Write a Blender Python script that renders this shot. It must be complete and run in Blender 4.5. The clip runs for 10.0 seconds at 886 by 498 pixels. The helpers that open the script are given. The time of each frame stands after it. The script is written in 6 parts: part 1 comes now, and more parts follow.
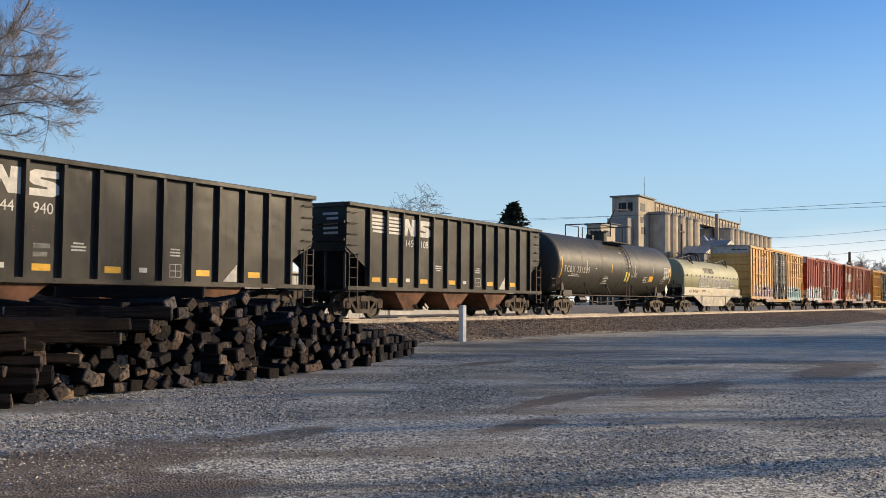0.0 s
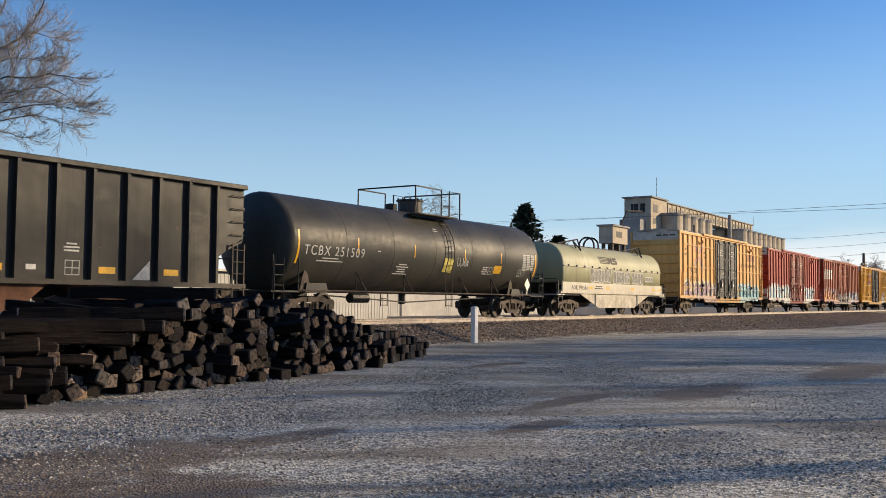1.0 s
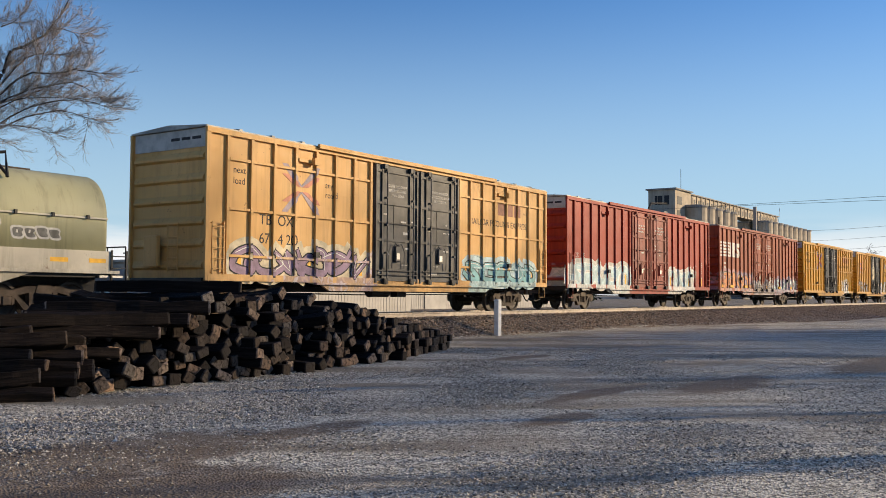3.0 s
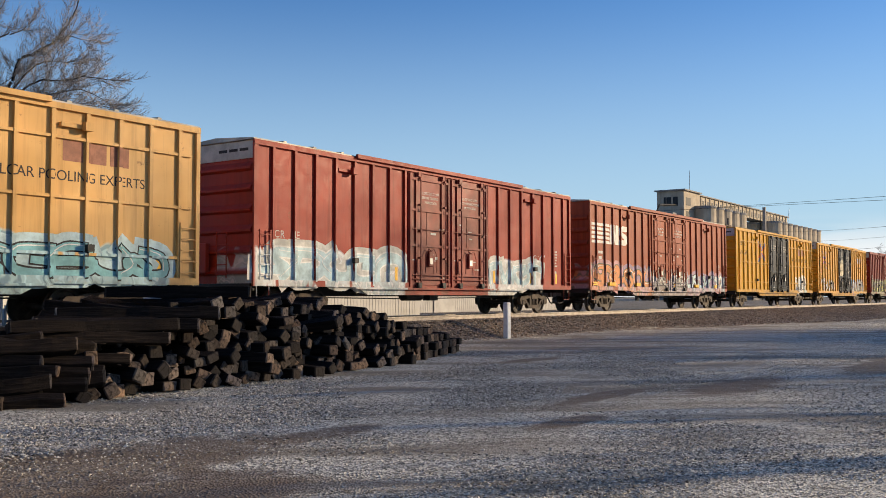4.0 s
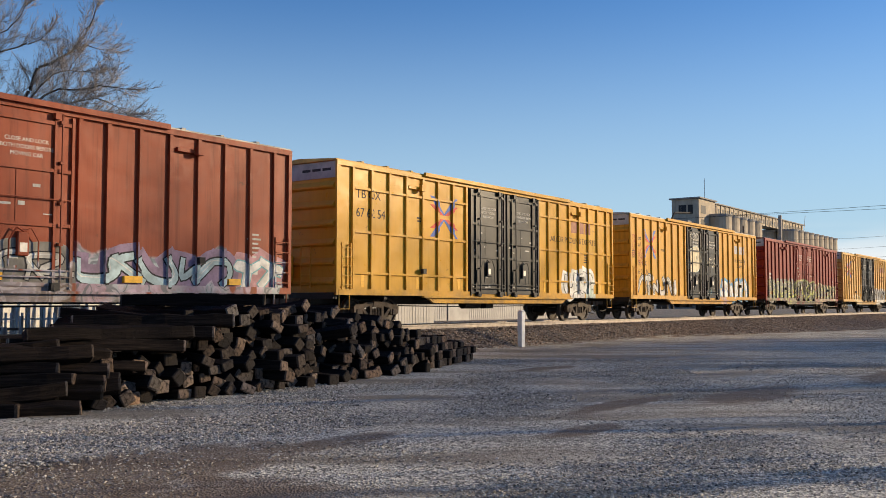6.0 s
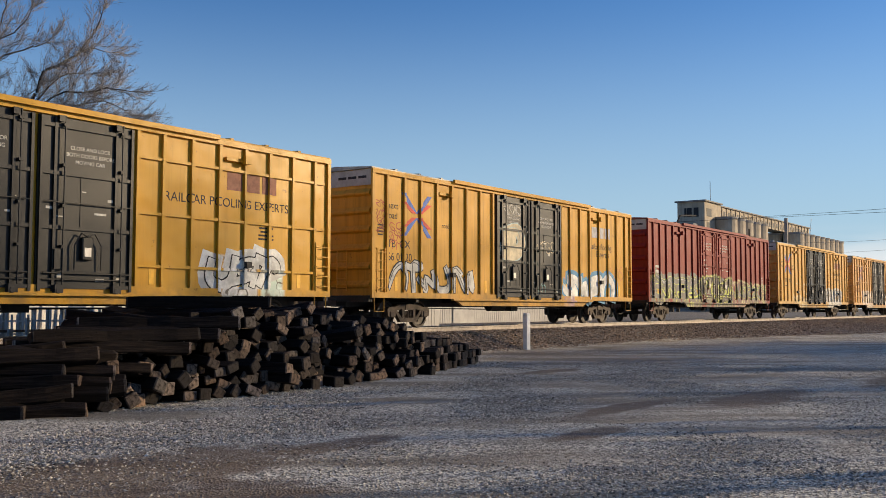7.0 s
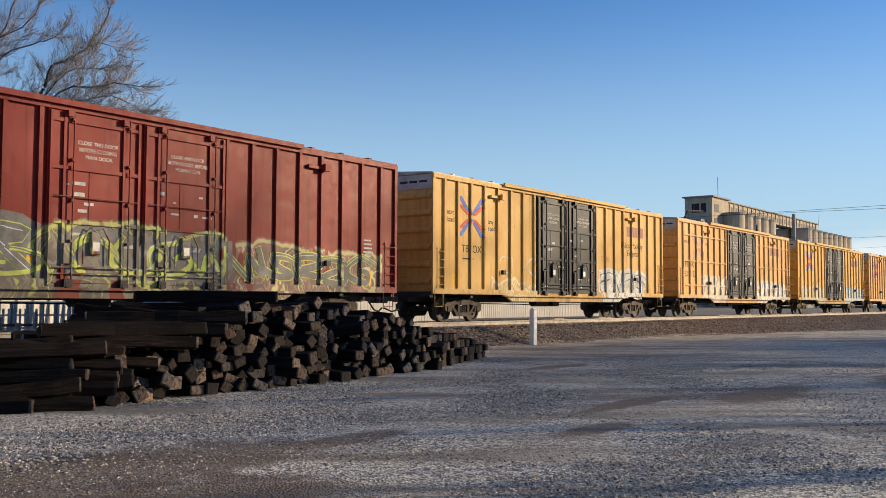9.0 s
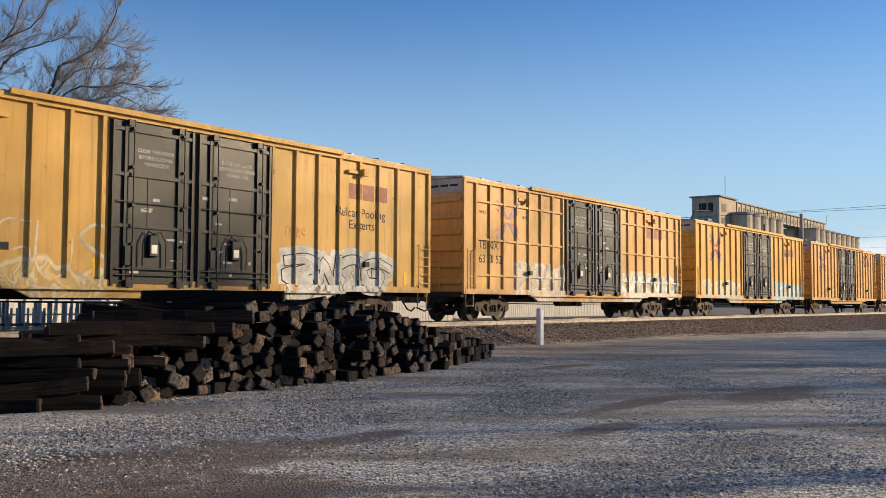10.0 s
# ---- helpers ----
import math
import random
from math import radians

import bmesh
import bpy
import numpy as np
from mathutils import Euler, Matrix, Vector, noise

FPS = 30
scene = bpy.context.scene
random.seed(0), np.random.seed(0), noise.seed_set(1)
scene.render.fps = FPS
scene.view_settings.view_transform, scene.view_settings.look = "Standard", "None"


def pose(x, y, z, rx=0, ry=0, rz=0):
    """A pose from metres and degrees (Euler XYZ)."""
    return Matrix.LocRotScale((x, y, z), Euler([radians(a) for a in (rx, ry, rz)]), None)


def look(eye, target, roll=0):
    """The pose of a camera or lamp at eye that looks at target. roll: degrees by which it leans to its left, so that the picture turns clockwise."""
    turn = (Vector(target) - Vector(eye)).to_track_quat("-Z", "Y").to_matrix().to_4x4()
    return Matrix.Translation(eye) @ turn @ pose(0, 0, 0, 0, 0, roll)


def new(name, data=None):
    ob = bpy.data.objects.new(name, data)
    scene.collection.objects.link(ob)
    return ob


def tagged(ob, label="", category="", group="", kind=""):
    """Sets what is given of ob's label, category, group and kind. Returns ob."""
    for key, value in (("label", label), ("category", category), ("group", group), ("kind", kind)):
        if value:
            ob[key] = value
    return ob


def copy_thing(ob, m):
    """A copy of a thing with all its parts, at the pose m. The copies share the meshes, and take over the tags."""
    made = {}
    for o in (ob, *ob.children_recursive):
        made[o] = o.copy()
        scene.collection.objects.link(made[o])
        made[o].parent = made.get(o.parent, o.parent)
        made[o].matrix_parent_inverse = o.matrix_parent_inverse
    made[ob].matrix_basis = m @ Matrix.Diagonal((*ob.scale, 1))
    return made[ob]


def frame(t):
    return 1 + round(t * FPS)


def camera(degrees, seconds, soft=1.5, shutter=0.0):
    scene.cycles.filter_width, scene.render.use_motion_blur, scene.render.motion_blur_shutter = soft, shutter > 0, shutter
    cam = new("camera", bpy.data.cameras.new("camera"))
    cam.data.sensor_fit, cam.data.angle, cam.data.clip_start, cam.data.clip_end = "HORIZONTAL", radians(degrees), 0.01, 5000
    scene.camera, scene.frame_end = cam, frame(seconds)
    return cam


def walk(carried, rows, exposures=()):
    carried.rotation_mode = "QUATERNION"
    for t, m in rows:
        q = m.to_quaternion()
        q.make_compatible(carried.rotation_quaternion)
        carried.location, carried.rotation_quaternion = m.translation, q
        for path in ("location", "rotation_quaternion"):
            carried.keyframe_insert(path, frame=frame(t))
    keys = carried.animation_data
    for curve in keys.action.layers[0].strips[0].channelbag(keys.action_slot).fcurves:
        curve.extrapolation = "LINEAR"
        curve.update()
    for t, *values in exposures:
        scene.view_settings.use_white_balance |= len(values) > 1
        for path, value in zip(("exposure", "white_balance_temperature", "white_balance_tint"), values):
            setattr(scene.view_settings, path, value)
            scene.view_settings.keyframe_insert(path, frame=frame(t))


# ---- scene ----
# The track runs along x; z = 0 is the yard's gravel, RAIL the top of the rails.
RAIL = 0.83
TRACK_Y = 20.67
EYE = (0.0, 0.0, 1.502)

cam = camera(49.72, 10.0, soft=0.9)
walk(cam, [(t, pose(*EYE, 90 + p, r, y)) for t, y, p, r in (
    (0.0, -57.87, 3.05, -0.47),
    (0.5, -57.56, 3.15, -0.57),
    (1.0, -57.16, 3.12, -0.49),
    (1.5, -56.73, 2.99, -0.61),
    (2.0, -56.35, 2.82, -0.69),
    (2.5, -56.03, 2.68, -0.59),
    (4.0, -55.23, 2.88, 0.06),
    (4.5, -54.92, 3.05, 0.19),
    (5.0, -54.65, 3.20, 0.08),
    (5.5, -54.51, 3.29, 0.00),
    (7.0, -54.07, 3.52, -0.09),
    (7.5, -53.91, 3.44, -0.31),
    (8.0, -53.84, 3.36, -0.19),
    (8.5, -53.76, 3.28, -0.23),
    (9.0, -53.67, 3.23, -0.23),
    (9.5, -53.50, 3.22, -0.20),
    (10.0, -53.27, 3.21, -0.27),
)], exposures=((0.0, 0.02), (1.5, 0.02), (2.5, -0.03), (5.5, 0.0), (7.0, -0.16), (7.5, -0.12), (8.0, -0.04), (8.5, 0.0), (10.0, 0.0)))

# ---- light ----
world = bpy.data.worlds.new("sky")
scene.world = world
world.use_nodes = True
wn, wl = world.node_tree.nodes, world.node_tree.links
SUN_TO = Vector((0.76, -0.65, 0.0)).normalized()
SUN_EL = radians(15.5)
sky = wn.new("ShaderNodeTexSky")
sky.sky_type = "NISHITA"
sky.sun_disc = False
sky.sun_elevation = SUN_EL
sky.sun_rotation = math.atan2(SUN_TO.x, SUN_TO.y)
sky.air_density, sky.dust_density, sky.ozone_density = 1.0, 0.1, 4.0
coords = wn.new("ShaderNodeTexCoord").outputs["Generated"]
split = wn.new("ShaderNodeSeparateXYZ")
wl.new(coords, split.inputs[0])


def sky_range(v, a, b, lo=0.0, hi=1.0):
    n = wn.new("ShaderNodeMapRange")
    n.interpolation_type = "SMOOTHSTEP"
    wl.new(v, n.inputs[0])
    for s, w in zip(n.inputs[1:5], (a, b, lo, hi)):
        s.default_value = w
    return n.outputs[0]


def sky_mix(f, a, b, blend="MIX"):
    n = wn.new("ShaderNodeMix")
    n.data_type, n.blend_type = "RGBA", blend
    for s, v in ((n.inputs[0], f), (n.inputs[6], a), (n.inputs[7], b)):
        if isinstance(v, bpy.types.NodeSocket):
            wl.new(v, s)
        else:
            s.default_value = v
    return n.outputs[2]


# a clear cold sky, paler towards the horizon, with a low bank of thin cloud
blue = sky_mix(1.0, sky.outputs[0], (0.69, 1.0, 1.30, 1), "MULTIPLY")
pale = sky_mix(sky_range(split.outputs[2], 0.0, 0.345, 0.95, 0.0), blue, (4.2, 5.8, 6.9, 1))
stretch = wn.new("ShaderNodeMapping")
wl.new(coords, stretch.inputs[0])
stretch.inputs["Scale"].default_value = (3.0, 3.0, 22.0)
puffs = wn.new("ShaderNodeTexNoise")
wl.new(stretch.outputs[0], puffs.inputs["Vector"])
puffs.inputs["Scale"].default_value, puffs.inputs["Detail"].default_value = 1.6, 6.0
low = wn.new("ShaderNodeMath")
low.operation = "MULTIPLY"
wl.new(sky_range(puffs.outputs["Fac"], 0.30, 0.50), low.inputs[0])
wl.new(sky_range(split.outputs[2], 0.035, 0.085, 0.9, 0.0), low.inputs[1])
wl.new(sky_mix(low.outputs[0], pale, (8.2, 8.2, 8.1, 1)), wn["Background"].inputs[0])
wn["Background"].inputs[1].default_value = 0.12
sun = new("sun", bpy.data.lights.new("sun", "SUN"))
sun.data.energy, sun.data.angle, sun.data.color = 6.6, radians(0.55), (1.0, 0.77, 0.49)
sun.matrix_world = look((0, 0, 0), tuple(-(SUN_TO * math.cos(SUN_EL) + Vector((0, 0, math.sin(SUN_EL))))))
scene.view_settings.exposure = 0.0


# ---- materials ----
def rgb(c):
    return (c[0], c[1], c[2], 1.0)


class Nodes:
    """A small writer of node trees."""

    def __init__(self, name):
        self.mat = bpy.data.materials.new(name)
        self.mat.use_nodes = True
        self.t = self.mat.node_tree
        self.bsdf = self.t.nodes["Principled BSDF"]
        self.co = self.t.nodes.new("ShaderNodeTexCoord").outputs["Object"]

    def put(self, sock, v):
        if isinstance(v, bpy.types.NodeSocket):
            self.t.links.new(v, sock)
        else:
            sock.default_value = v

    def math(self, op, a, b=0.0, c=0.0, clamp=False):
        n = self.t.nodes.new("ShaderNodeMath")
        n.operation, n.use_clamp = op, clamp
        for s, v in zip(n.inputs, (a, b, c)):
            self.put(s, v)
        return n.outputs[0]

    def mapped(self, scale, shift=(0, 0, 0)):
        n = self.t.nodes.new("ShaderNodeMapping")
        self.put(n.inputs["Vector"], self.co)
        n.inputs["Scale"].default_value, n.inputs["Location"].default_value = scale, shift
        return n.outputs[0]

    def noise(self, scale, detail=4.0, rough=0.6, vec=None, color=False):
        n = self.t.nodes.new("ShaderNodeTexNoise")
        self.put(n.inputs["Vector"], vec or self.co)
        n.inputs["Scale"].default_value, n.inputs["Detail"].default_value, n.inputs["Roughness"].default_value = scale, detail, rough
        return n.outputs["Color" if color else "Fac"]

    def voronoi(self, scale, vec=None, feature="F1", out="Distance"):
        n = self.t.nodes.new("ShaderNodeTexVoronoi")
        n.feature = feature
        self.put(n.inputs["Vector"], vec or self.co)
        n.inputs["Scale"].default_value = scale
        return n.outputs[out]

    def ramp(self, v, a, b):
        """0 below a, 1 above b, smoothly."""
        n = self.t.nodes.new("ShaderNodeMapRange")
        n.interpolation_type = "SMOOTHSTEP"
        for s, w in zip(n.inputs, (v, a, b, 0.0, 1.0)):
            self.put(s, w)
        return n.outputs[0]

    def mix(self, f, a, b, blend="MIX"):
        n = self.t.nodes.new("ShaderNodeMix")
        n.data_type, n.blend_type = "RGBA", blend
        for s, v in ((n.inputs[0], f), (n.inputs[6], a), (n.inputs[7], b)):
            self.put(s, v if isinstance(v, (bpy.types.NodeSocket, float, int)) else rgb(v))
        return n.outputs[2]

    def xyz(self):
        n = self.t.nodes.new("ShaderNodeSeparateXYZ")
        self.put(n.inputs[0], self.co)
        return n.outputs

    def bump(self, h, strength, distance):
        n = self.t.nodes.new("ShaderNodeBump")
        n.inputs["Strength"].default_value, n.inputs["Distance"].default_value = strength, distance
        self.put(n.inputs["Height"], h)
        self.put(self.bsdf.inputs["Normal"], n.outputs[0])

    def done(self, color, rough=0.6, metal=0.0, spec=0.5):
        for k, v in (("Base Color", color), ("Roughness", rough), ("Metallic", metal), ("Specular IOR Level", spec)):
            self.put(self.bsdf.inputs[k], v if not isinstance(v, tuple) else rgb(v))
        return self.mat


def random_value(n):
    return n.t.nodes.new("ShaderNodeObjectInfo").outputs["Random"]


def plain(name, c, rough=0.6, metal=0.0, var=0.3, scale=4.0, bump=0.1, rand=0.0):
    """Paint, metal or wood with two scales of wear and a fine relief."""
    n = Nodes(name)
    dark = tuple(v * (1 - var) for v in c)
    light = tuple(min(1, v * (1 + var * 0.6)) for v in c)
    col = n.mix(n.ramp(n.noise(scale), 0.3, 0.7), dark, light)
    col = n.mix(n.math("MULTIPLY", n.ramp(n.noise(scale * 9), 0.5, 0.75), 0.35), col, dark)
    if rand:
        v = n.math("MULTIPLY_ADD", random_value(n), rand, 1 - rand / 2)
        h = n.t.nodes.new("ShaderNodeHueSaturation")
        n.put(h.inputs["Value"], v)
        n.put(h.inputs["Color"], col)
        col = h.outputs[0]
    if bump:
        n.bump(n.noise(scale * 20), bump, 0.01)
    return n.done(col, n.math("MULTIPLY_ADD", n.noise(scale * 3), 0.3, rough - 0.15), metal, 0.3)


def car_paint(name, base, fade, tags=(), dirt=(0.10, 0.075, 0.05), rough=0.5, streak=0.5, spots=0.0, low=1.5):
    """Weathered paint of a railway car, in the car's own metres: sun fade, run-down streaks, road dirt, and sprayed paintings.
    tags: x0, x1, lower z, upper z, two fills, a line colour, and how wavy the upper edge is."""
    n = Nodes(name)
    x, y, z = n.xyz()
    col = n.mix(n.math("MULTIPLY", n.ramp(n.noise(0.5, 3), 0.35, 0.7), 0.7), base, fade)
    runs = n.noise(1.0, 5, 0.7, n.mapped((5.5, 3.0, 0.25)))
    col = n.mix(n.math("MULTIPLY", n.ramp(runs, 0.48, 0.75), streak), col, tuple(v * 0.45 for v in base))
    light = n.noise(1.0, 5, 0.7, n.mapped((4.0, 3.0, 0.2), (9, 2, 5)))
    col = n.mix(n.math("MULTIPLY", n.ramp(light, 0.55, 0.8), 0.16 * streak), col, tuple(min(1, v * 1.5 + 0.004) for v in fade))
    rust = n.ramp(n.noise(3.0, 8, 0.75), 0.62 - spots, 0.7)
    col = n.mix(n.math("MULTIPLY", rust, 0.7), col, (0.12, 0.045, 0.02))
    near = n.math("LESS_THAN", y, 0.0)
    for i, (x0, x1, z0, z1, a, b, line, wave) in enumerate(tags):
        edge = n.noise(1.15, 1.5, 0.5, n.mapped((1, 1, 0.1), (i * 7.3, 3, 0)))
        top = n.math("MULTIPLY_ADD", n.math("SUBTRACT", edge, 0.5), wave * 2.4, z1)
        m = n.math("MULTIPLY", n.ramp(x, x0, x0 + 0.12), n.math("SUBTRACT", 1.0, n.ramp(x, x1 - 0.12, x1)))
        up = n.math("SUBTRACT", z, top)
        m = n.math("MULTIPLY", m, n.math("SUBTRACT", 1.0, n.ramp(up, -0.08, 0.03)))
        m = n.math("MULTIPLY", n.math("MULTIPLY", m, n.math("GREATER_THAN", z, z0)), near)
        warp = n.t.nodes.new("ShaderNodeVectorMath")
        warp.operation = "MULTIPLY_ADD"
        n.put(warp.inputs[0], n.noise(1.3, 2, 0.5, color=True))
        warp.inputs[1].default_value = (2.2, 0.0, 1.6)
        n.put(warp.inputs[2], n.mapped((1.25, 0.0, 0.75), (i * 3.1, 0, i)))
        v = warp.outputs[0]
        fill = n.mix(n.ramp(n.noise(1.1, 2, 0.5, n.mapped((1, 1, 1), (i * 4.7, 0, 2))), 0.38, 0.62), a, b)
        fill = n.mix(n.math("MULTIPLY", n.ramp(n.noise(7, 4, 0.7), 0.5, 0.8), 0.4), fill, col)
        cell = n.voronoi(1.05, v, "DISTANCE_TO_EDGE")
        cell = n.math("ADD", cell, n.math("MULTIPLY", n.math("SUBTRACT", n.noise(2.3, 2), 0.45), 0.16))
        lines = n.math("SUBTRACT", 1.0, n.ramp(cell, 0.015, 0.05))
        rim = n.math("SUBTRACT", 1.0, n.ramp(n.math("ABSOLUTE", n.math("ADD", up, 0.10)), 0.03, 0.07))
        fill = n.mix(n.math("MULTIPLY", n.math("MAXIMUM", lines, n.math("MULTIPLY", rim, 0.8)), 0.85), fill, line)
        inner = n.math("MULTIPLY", n.ramp(cell, 0.10, 0.14), n.math("SUBTRACT", 1.0, n.ramp(cell, 0.16, 0.2)))
        fill = n.mix(n.math("MULTIPLY", inner, 0.45), fill, tuple(min(1.0, q * 1.5 + 0.06) for q in b))
        gaps = n.ramp(n.noise(1.0, 2, 0.5, n.mapped((1.5, 1.0, 0.6), (i * 2.9, 1, 4))), 0.36, 0.40)
        col = n.mix(n.math("MULTIPLY", n.math("MULTIPLY", m, gaps), 0.92), col, fill)
    grime = n.math("MULTIPLY", n.math("SUBTRACT", 1.0, n.ramp(z, 0.8, low)), n.ramp(n.noise(2.2, 6, 0.7), 0.25, 0.7))
    col = n.mix(n.math("MULTIPLY", grime, 0.55), col, dirt)
    n.bump(n.math("ADD", n.noise(0.9, 2), n.math("MULTIPLY", n.noise(30, 4), 0.05)), 0.45, 0.06)
    return n.done(col, n.math("MULTIPLY_ADD", n.noise(4, 4), 0.35, rough - 0.17), 0.0, 0.2)


MUD = ((7.9, 7.1, 1.2, 0.40), (10.4, 5.35, 1.1, 0.32), (16.2, 5.2, 2.6, 0.7), (20.0, 11.3, 1.6, 0.5), (5.2, 7.5, 2.7, 1.3), (4.7, 5.9, 1.7, 1.0), (13.5, 6.3, 2.2, 0.35), (23.0, 4.0, 4.0, 0.9))


def ground_paint():
    n = Nodes("yard_gravel")
    x, y, z = n.xyz()
    fine = n.voronoi(40.0, out="Color")
    bw = n.t.nodes.new("ShaderNodeRGBToBW")
    n.put(bw.inputs[0], fine)
    grey = n.mix(n.ramp(bw.outputs[0], 0.15, 0.85), (0.09, 0.087, 0.074), (0.78, 0.745, 0.63))
    mud = n.mix(n.noise(9, 6), (0.098, 0.074, 0.046), (0.25, 0.205, 0.14))
    far = n.ramp(x, 60.0, 110.0)
    lane = n.math("ADD", n.math("MULTIPLY", x, 0.62), n.math("MULTIPLY", y, -0.78))
    across = n.math("ADD", n.math("MULTIPLY", x, 0.78), n.math("MULTIPLY", y, 0.62))
    ruts = n.t.nodes.new("ShaderNodeCombineXYZ")
    n.put(ruts.inputs[0], n.math("MULTIPLY", lane, 0.10))
    n.put(ruts.inputs[1], n.math("MULTIPLY", across, 0.50))
    streaks = n.ramp(n.noise(1.0, 6, 0.62, ruts.outputs[0]), 0.47, 0.60)
    patches = n.math("ADD", n.math("MAXIMUM", streaks, n.ramp(n.noise(1.0, 5, 0.62, n.mapped((0.11, 0.2, 1))), 0.54, 0.68)), n.math("MULTIPLY", far, 0.8), clamp=True)
    dry = n.ramp(y, 23.0, 25.0)
    grey = n.mix(dry, grey, n.mix(n.noise(6, 5), (0.26, 0.22, 0.15), (0.55, 0.49, 0.38)))
    col = n.mix(n.math("MULTIPLY", patches, 0.8), grey, mud)
    col = n.mix(n.math("MULTIPLY", n.ramp(n.noise(0.5, 4), 0.45, 0.75), 0.30), col, (0.19, 0.17, 0.13))
    # fines, damp hollows and dust drawn out along the lanes
    damp = n.t.nodes.new("ShaderNodeCombineXYZ")
    n.put(damp.inputs[0], n.math("MULTIPLY", lane, 0.35))
    n.put(damp.inputs[1], n.math("MULTIPLY", across, 1.3))
    mottle = n.noise(1.0, 7, 0.68, damp.outputs[0])
    col = n.mix(n.math("MULTIPLY", n.ramp(mottle, 0.53, 0.66), 0.5), col, (0.11, 0.094, 0.075))
    col = n.mix(n.math("MULTIPLY", n.math("SUBTRACT", 1.0, n.ramp(mottle, 0.36, 0.47)), 0.45), col, (0.56, 0.51, 0.41))
    for px, py, sx, sy in MUD:
        dx = n.math("MULTIPLY", n.math("SUBTRACT", x, px), 1 / sx)
        dy = n.math("MULTIPLY", n.math("SUBTRACT", y, py), 1 / sy)
        r = n.math("SQRT", n.math("ADD", n.math("MULTIPLY", dx, dx), n.math("MULTIPLY", dy, dy)))
        r = n.math("ADD", r, n.math("MULTIPLY", n.math("SUBTRACT", n.noise(1.8, 5, 0.7), 0.5), 1.1))
        col = n.mix(n.math("MULTIPLY", n.math("SUBTRACT", 1.0, n.ramp(r, 0.6, 1.0)), 0.8), col, n.mix(n.noise(7, 5), (0.07, 0.046, 0.028), (0.19, 0.135, 0.088)))
    bed = n.mix(n.ramp(bw.outputs[0], 0.2, 0.9), (0.05, 0.042, 0.035), (0.24, 0.20, 0.165))
    col = n.mix(n.math("MULTIPLY", n.ramp(z, 0.04, 0.12), n.math("SUBTRACT", 1.0, n.ramp(x, 70.0, 120.0))), col, bed)
    h = n.math("ADD", n.math("MULTIPLY", n.voronoi(40.0), 1.0), n.math("MULTIPLY", n.noise(60, 3), 0.4))
    n.bump(h, 0.6, 0.03)
    return n.done(col, n.math("MULTIPLY_ADD", patches, -0.15, 0.85), 0.0, 0.3)


def stone_paint(name, a, b, warm):
    n = Nodes(name)
    r = n.t.nodes.new("ShaderNodeNewGeometry").outputs["Random Per Island"]
    col = n.mix(r, a, b)
    col = n.mix(n.math("MULTIPLY", n.math("FRACT", n.math("MULTIPLY", r, 7.31)), 0.6), col, warm)
    col = n.mix(n.math("MULTIPLY", n.noise(40, 3), 0.3), col, tuple(v * 0.6 for v in a))
    return n.done(col, 0.85, 0.0, 0.3)


def tie_paint():
    n = Nodes("creosoted_wood")
    grain = n.noise(1.0, 6, 0.7, n.mapped((1.5, 28, 28)))
    v = random_value(n)
    col = n.mix(n.ramp(grain, 0.40, 0.72), (0.006, 0.0042, 0.0035), n.mix(v, (0.014, 0.0098, 0.008), (0.030, 0.021, 0.0165)))
    x = n.xyz()[0]
    ends = n.math("GREATER_THAN", n.math("ABSOLUTE", x), 1.262)
    u = n.math("FRACT", n.math("MULTIPLY", v, 13.7))
    warm = n.mix(u, (0.20, 0.178, 0.16), (0.30, 0.195, 0.13))
    pale = n.mix(n.math("POWER", v, 2.0), (0.030, 0.026, 0.023), warm)
    pale = n.mix(n.ramp(n.noise(16, 5, 0.7), 0.42, 0.70), pale, (0.030, 0.024, 0.020))
    checks = n.voronoi(6.0, None, "DISTANCE_TO_EDGE")
    pale = n.mix(n.math("MULTIPLY", n.math("SUBTRACT", 1.0, n.ramp(checks, 0.015, 0.05)), 0.6), pale, (0.006, 0.005, 0.004))
    col = n.mix(ends, col, pale)
    n.bump(n.math("ADD", grain, n.math("MULTIPLY", n.noise(7, 5, 0.7), 0.8)), 0.8, 0.03)
    return n.done(col, 0.85, 0.0, 0.12)


def concrete(name, a, b):
    n = Nodes(name)
    col = n.mix(n.ramp(n.noise(0.25, 5), 0.35, 0.7), a, b)
    runs = n.noise(1.0, 5, 0.7, n.mapped((0.9, 0.9, 0.05)))
    col = n.mix(n.math("MULTIPLY", n.ramp(runs, 0.5, 0.75), 0.5), col, tuple(v * 0.5 for v in a))
    n.bump(n.noise(3, 5), 0.3, 0.1)
    return n.done(col, 0.9, 0.0, 0.2)


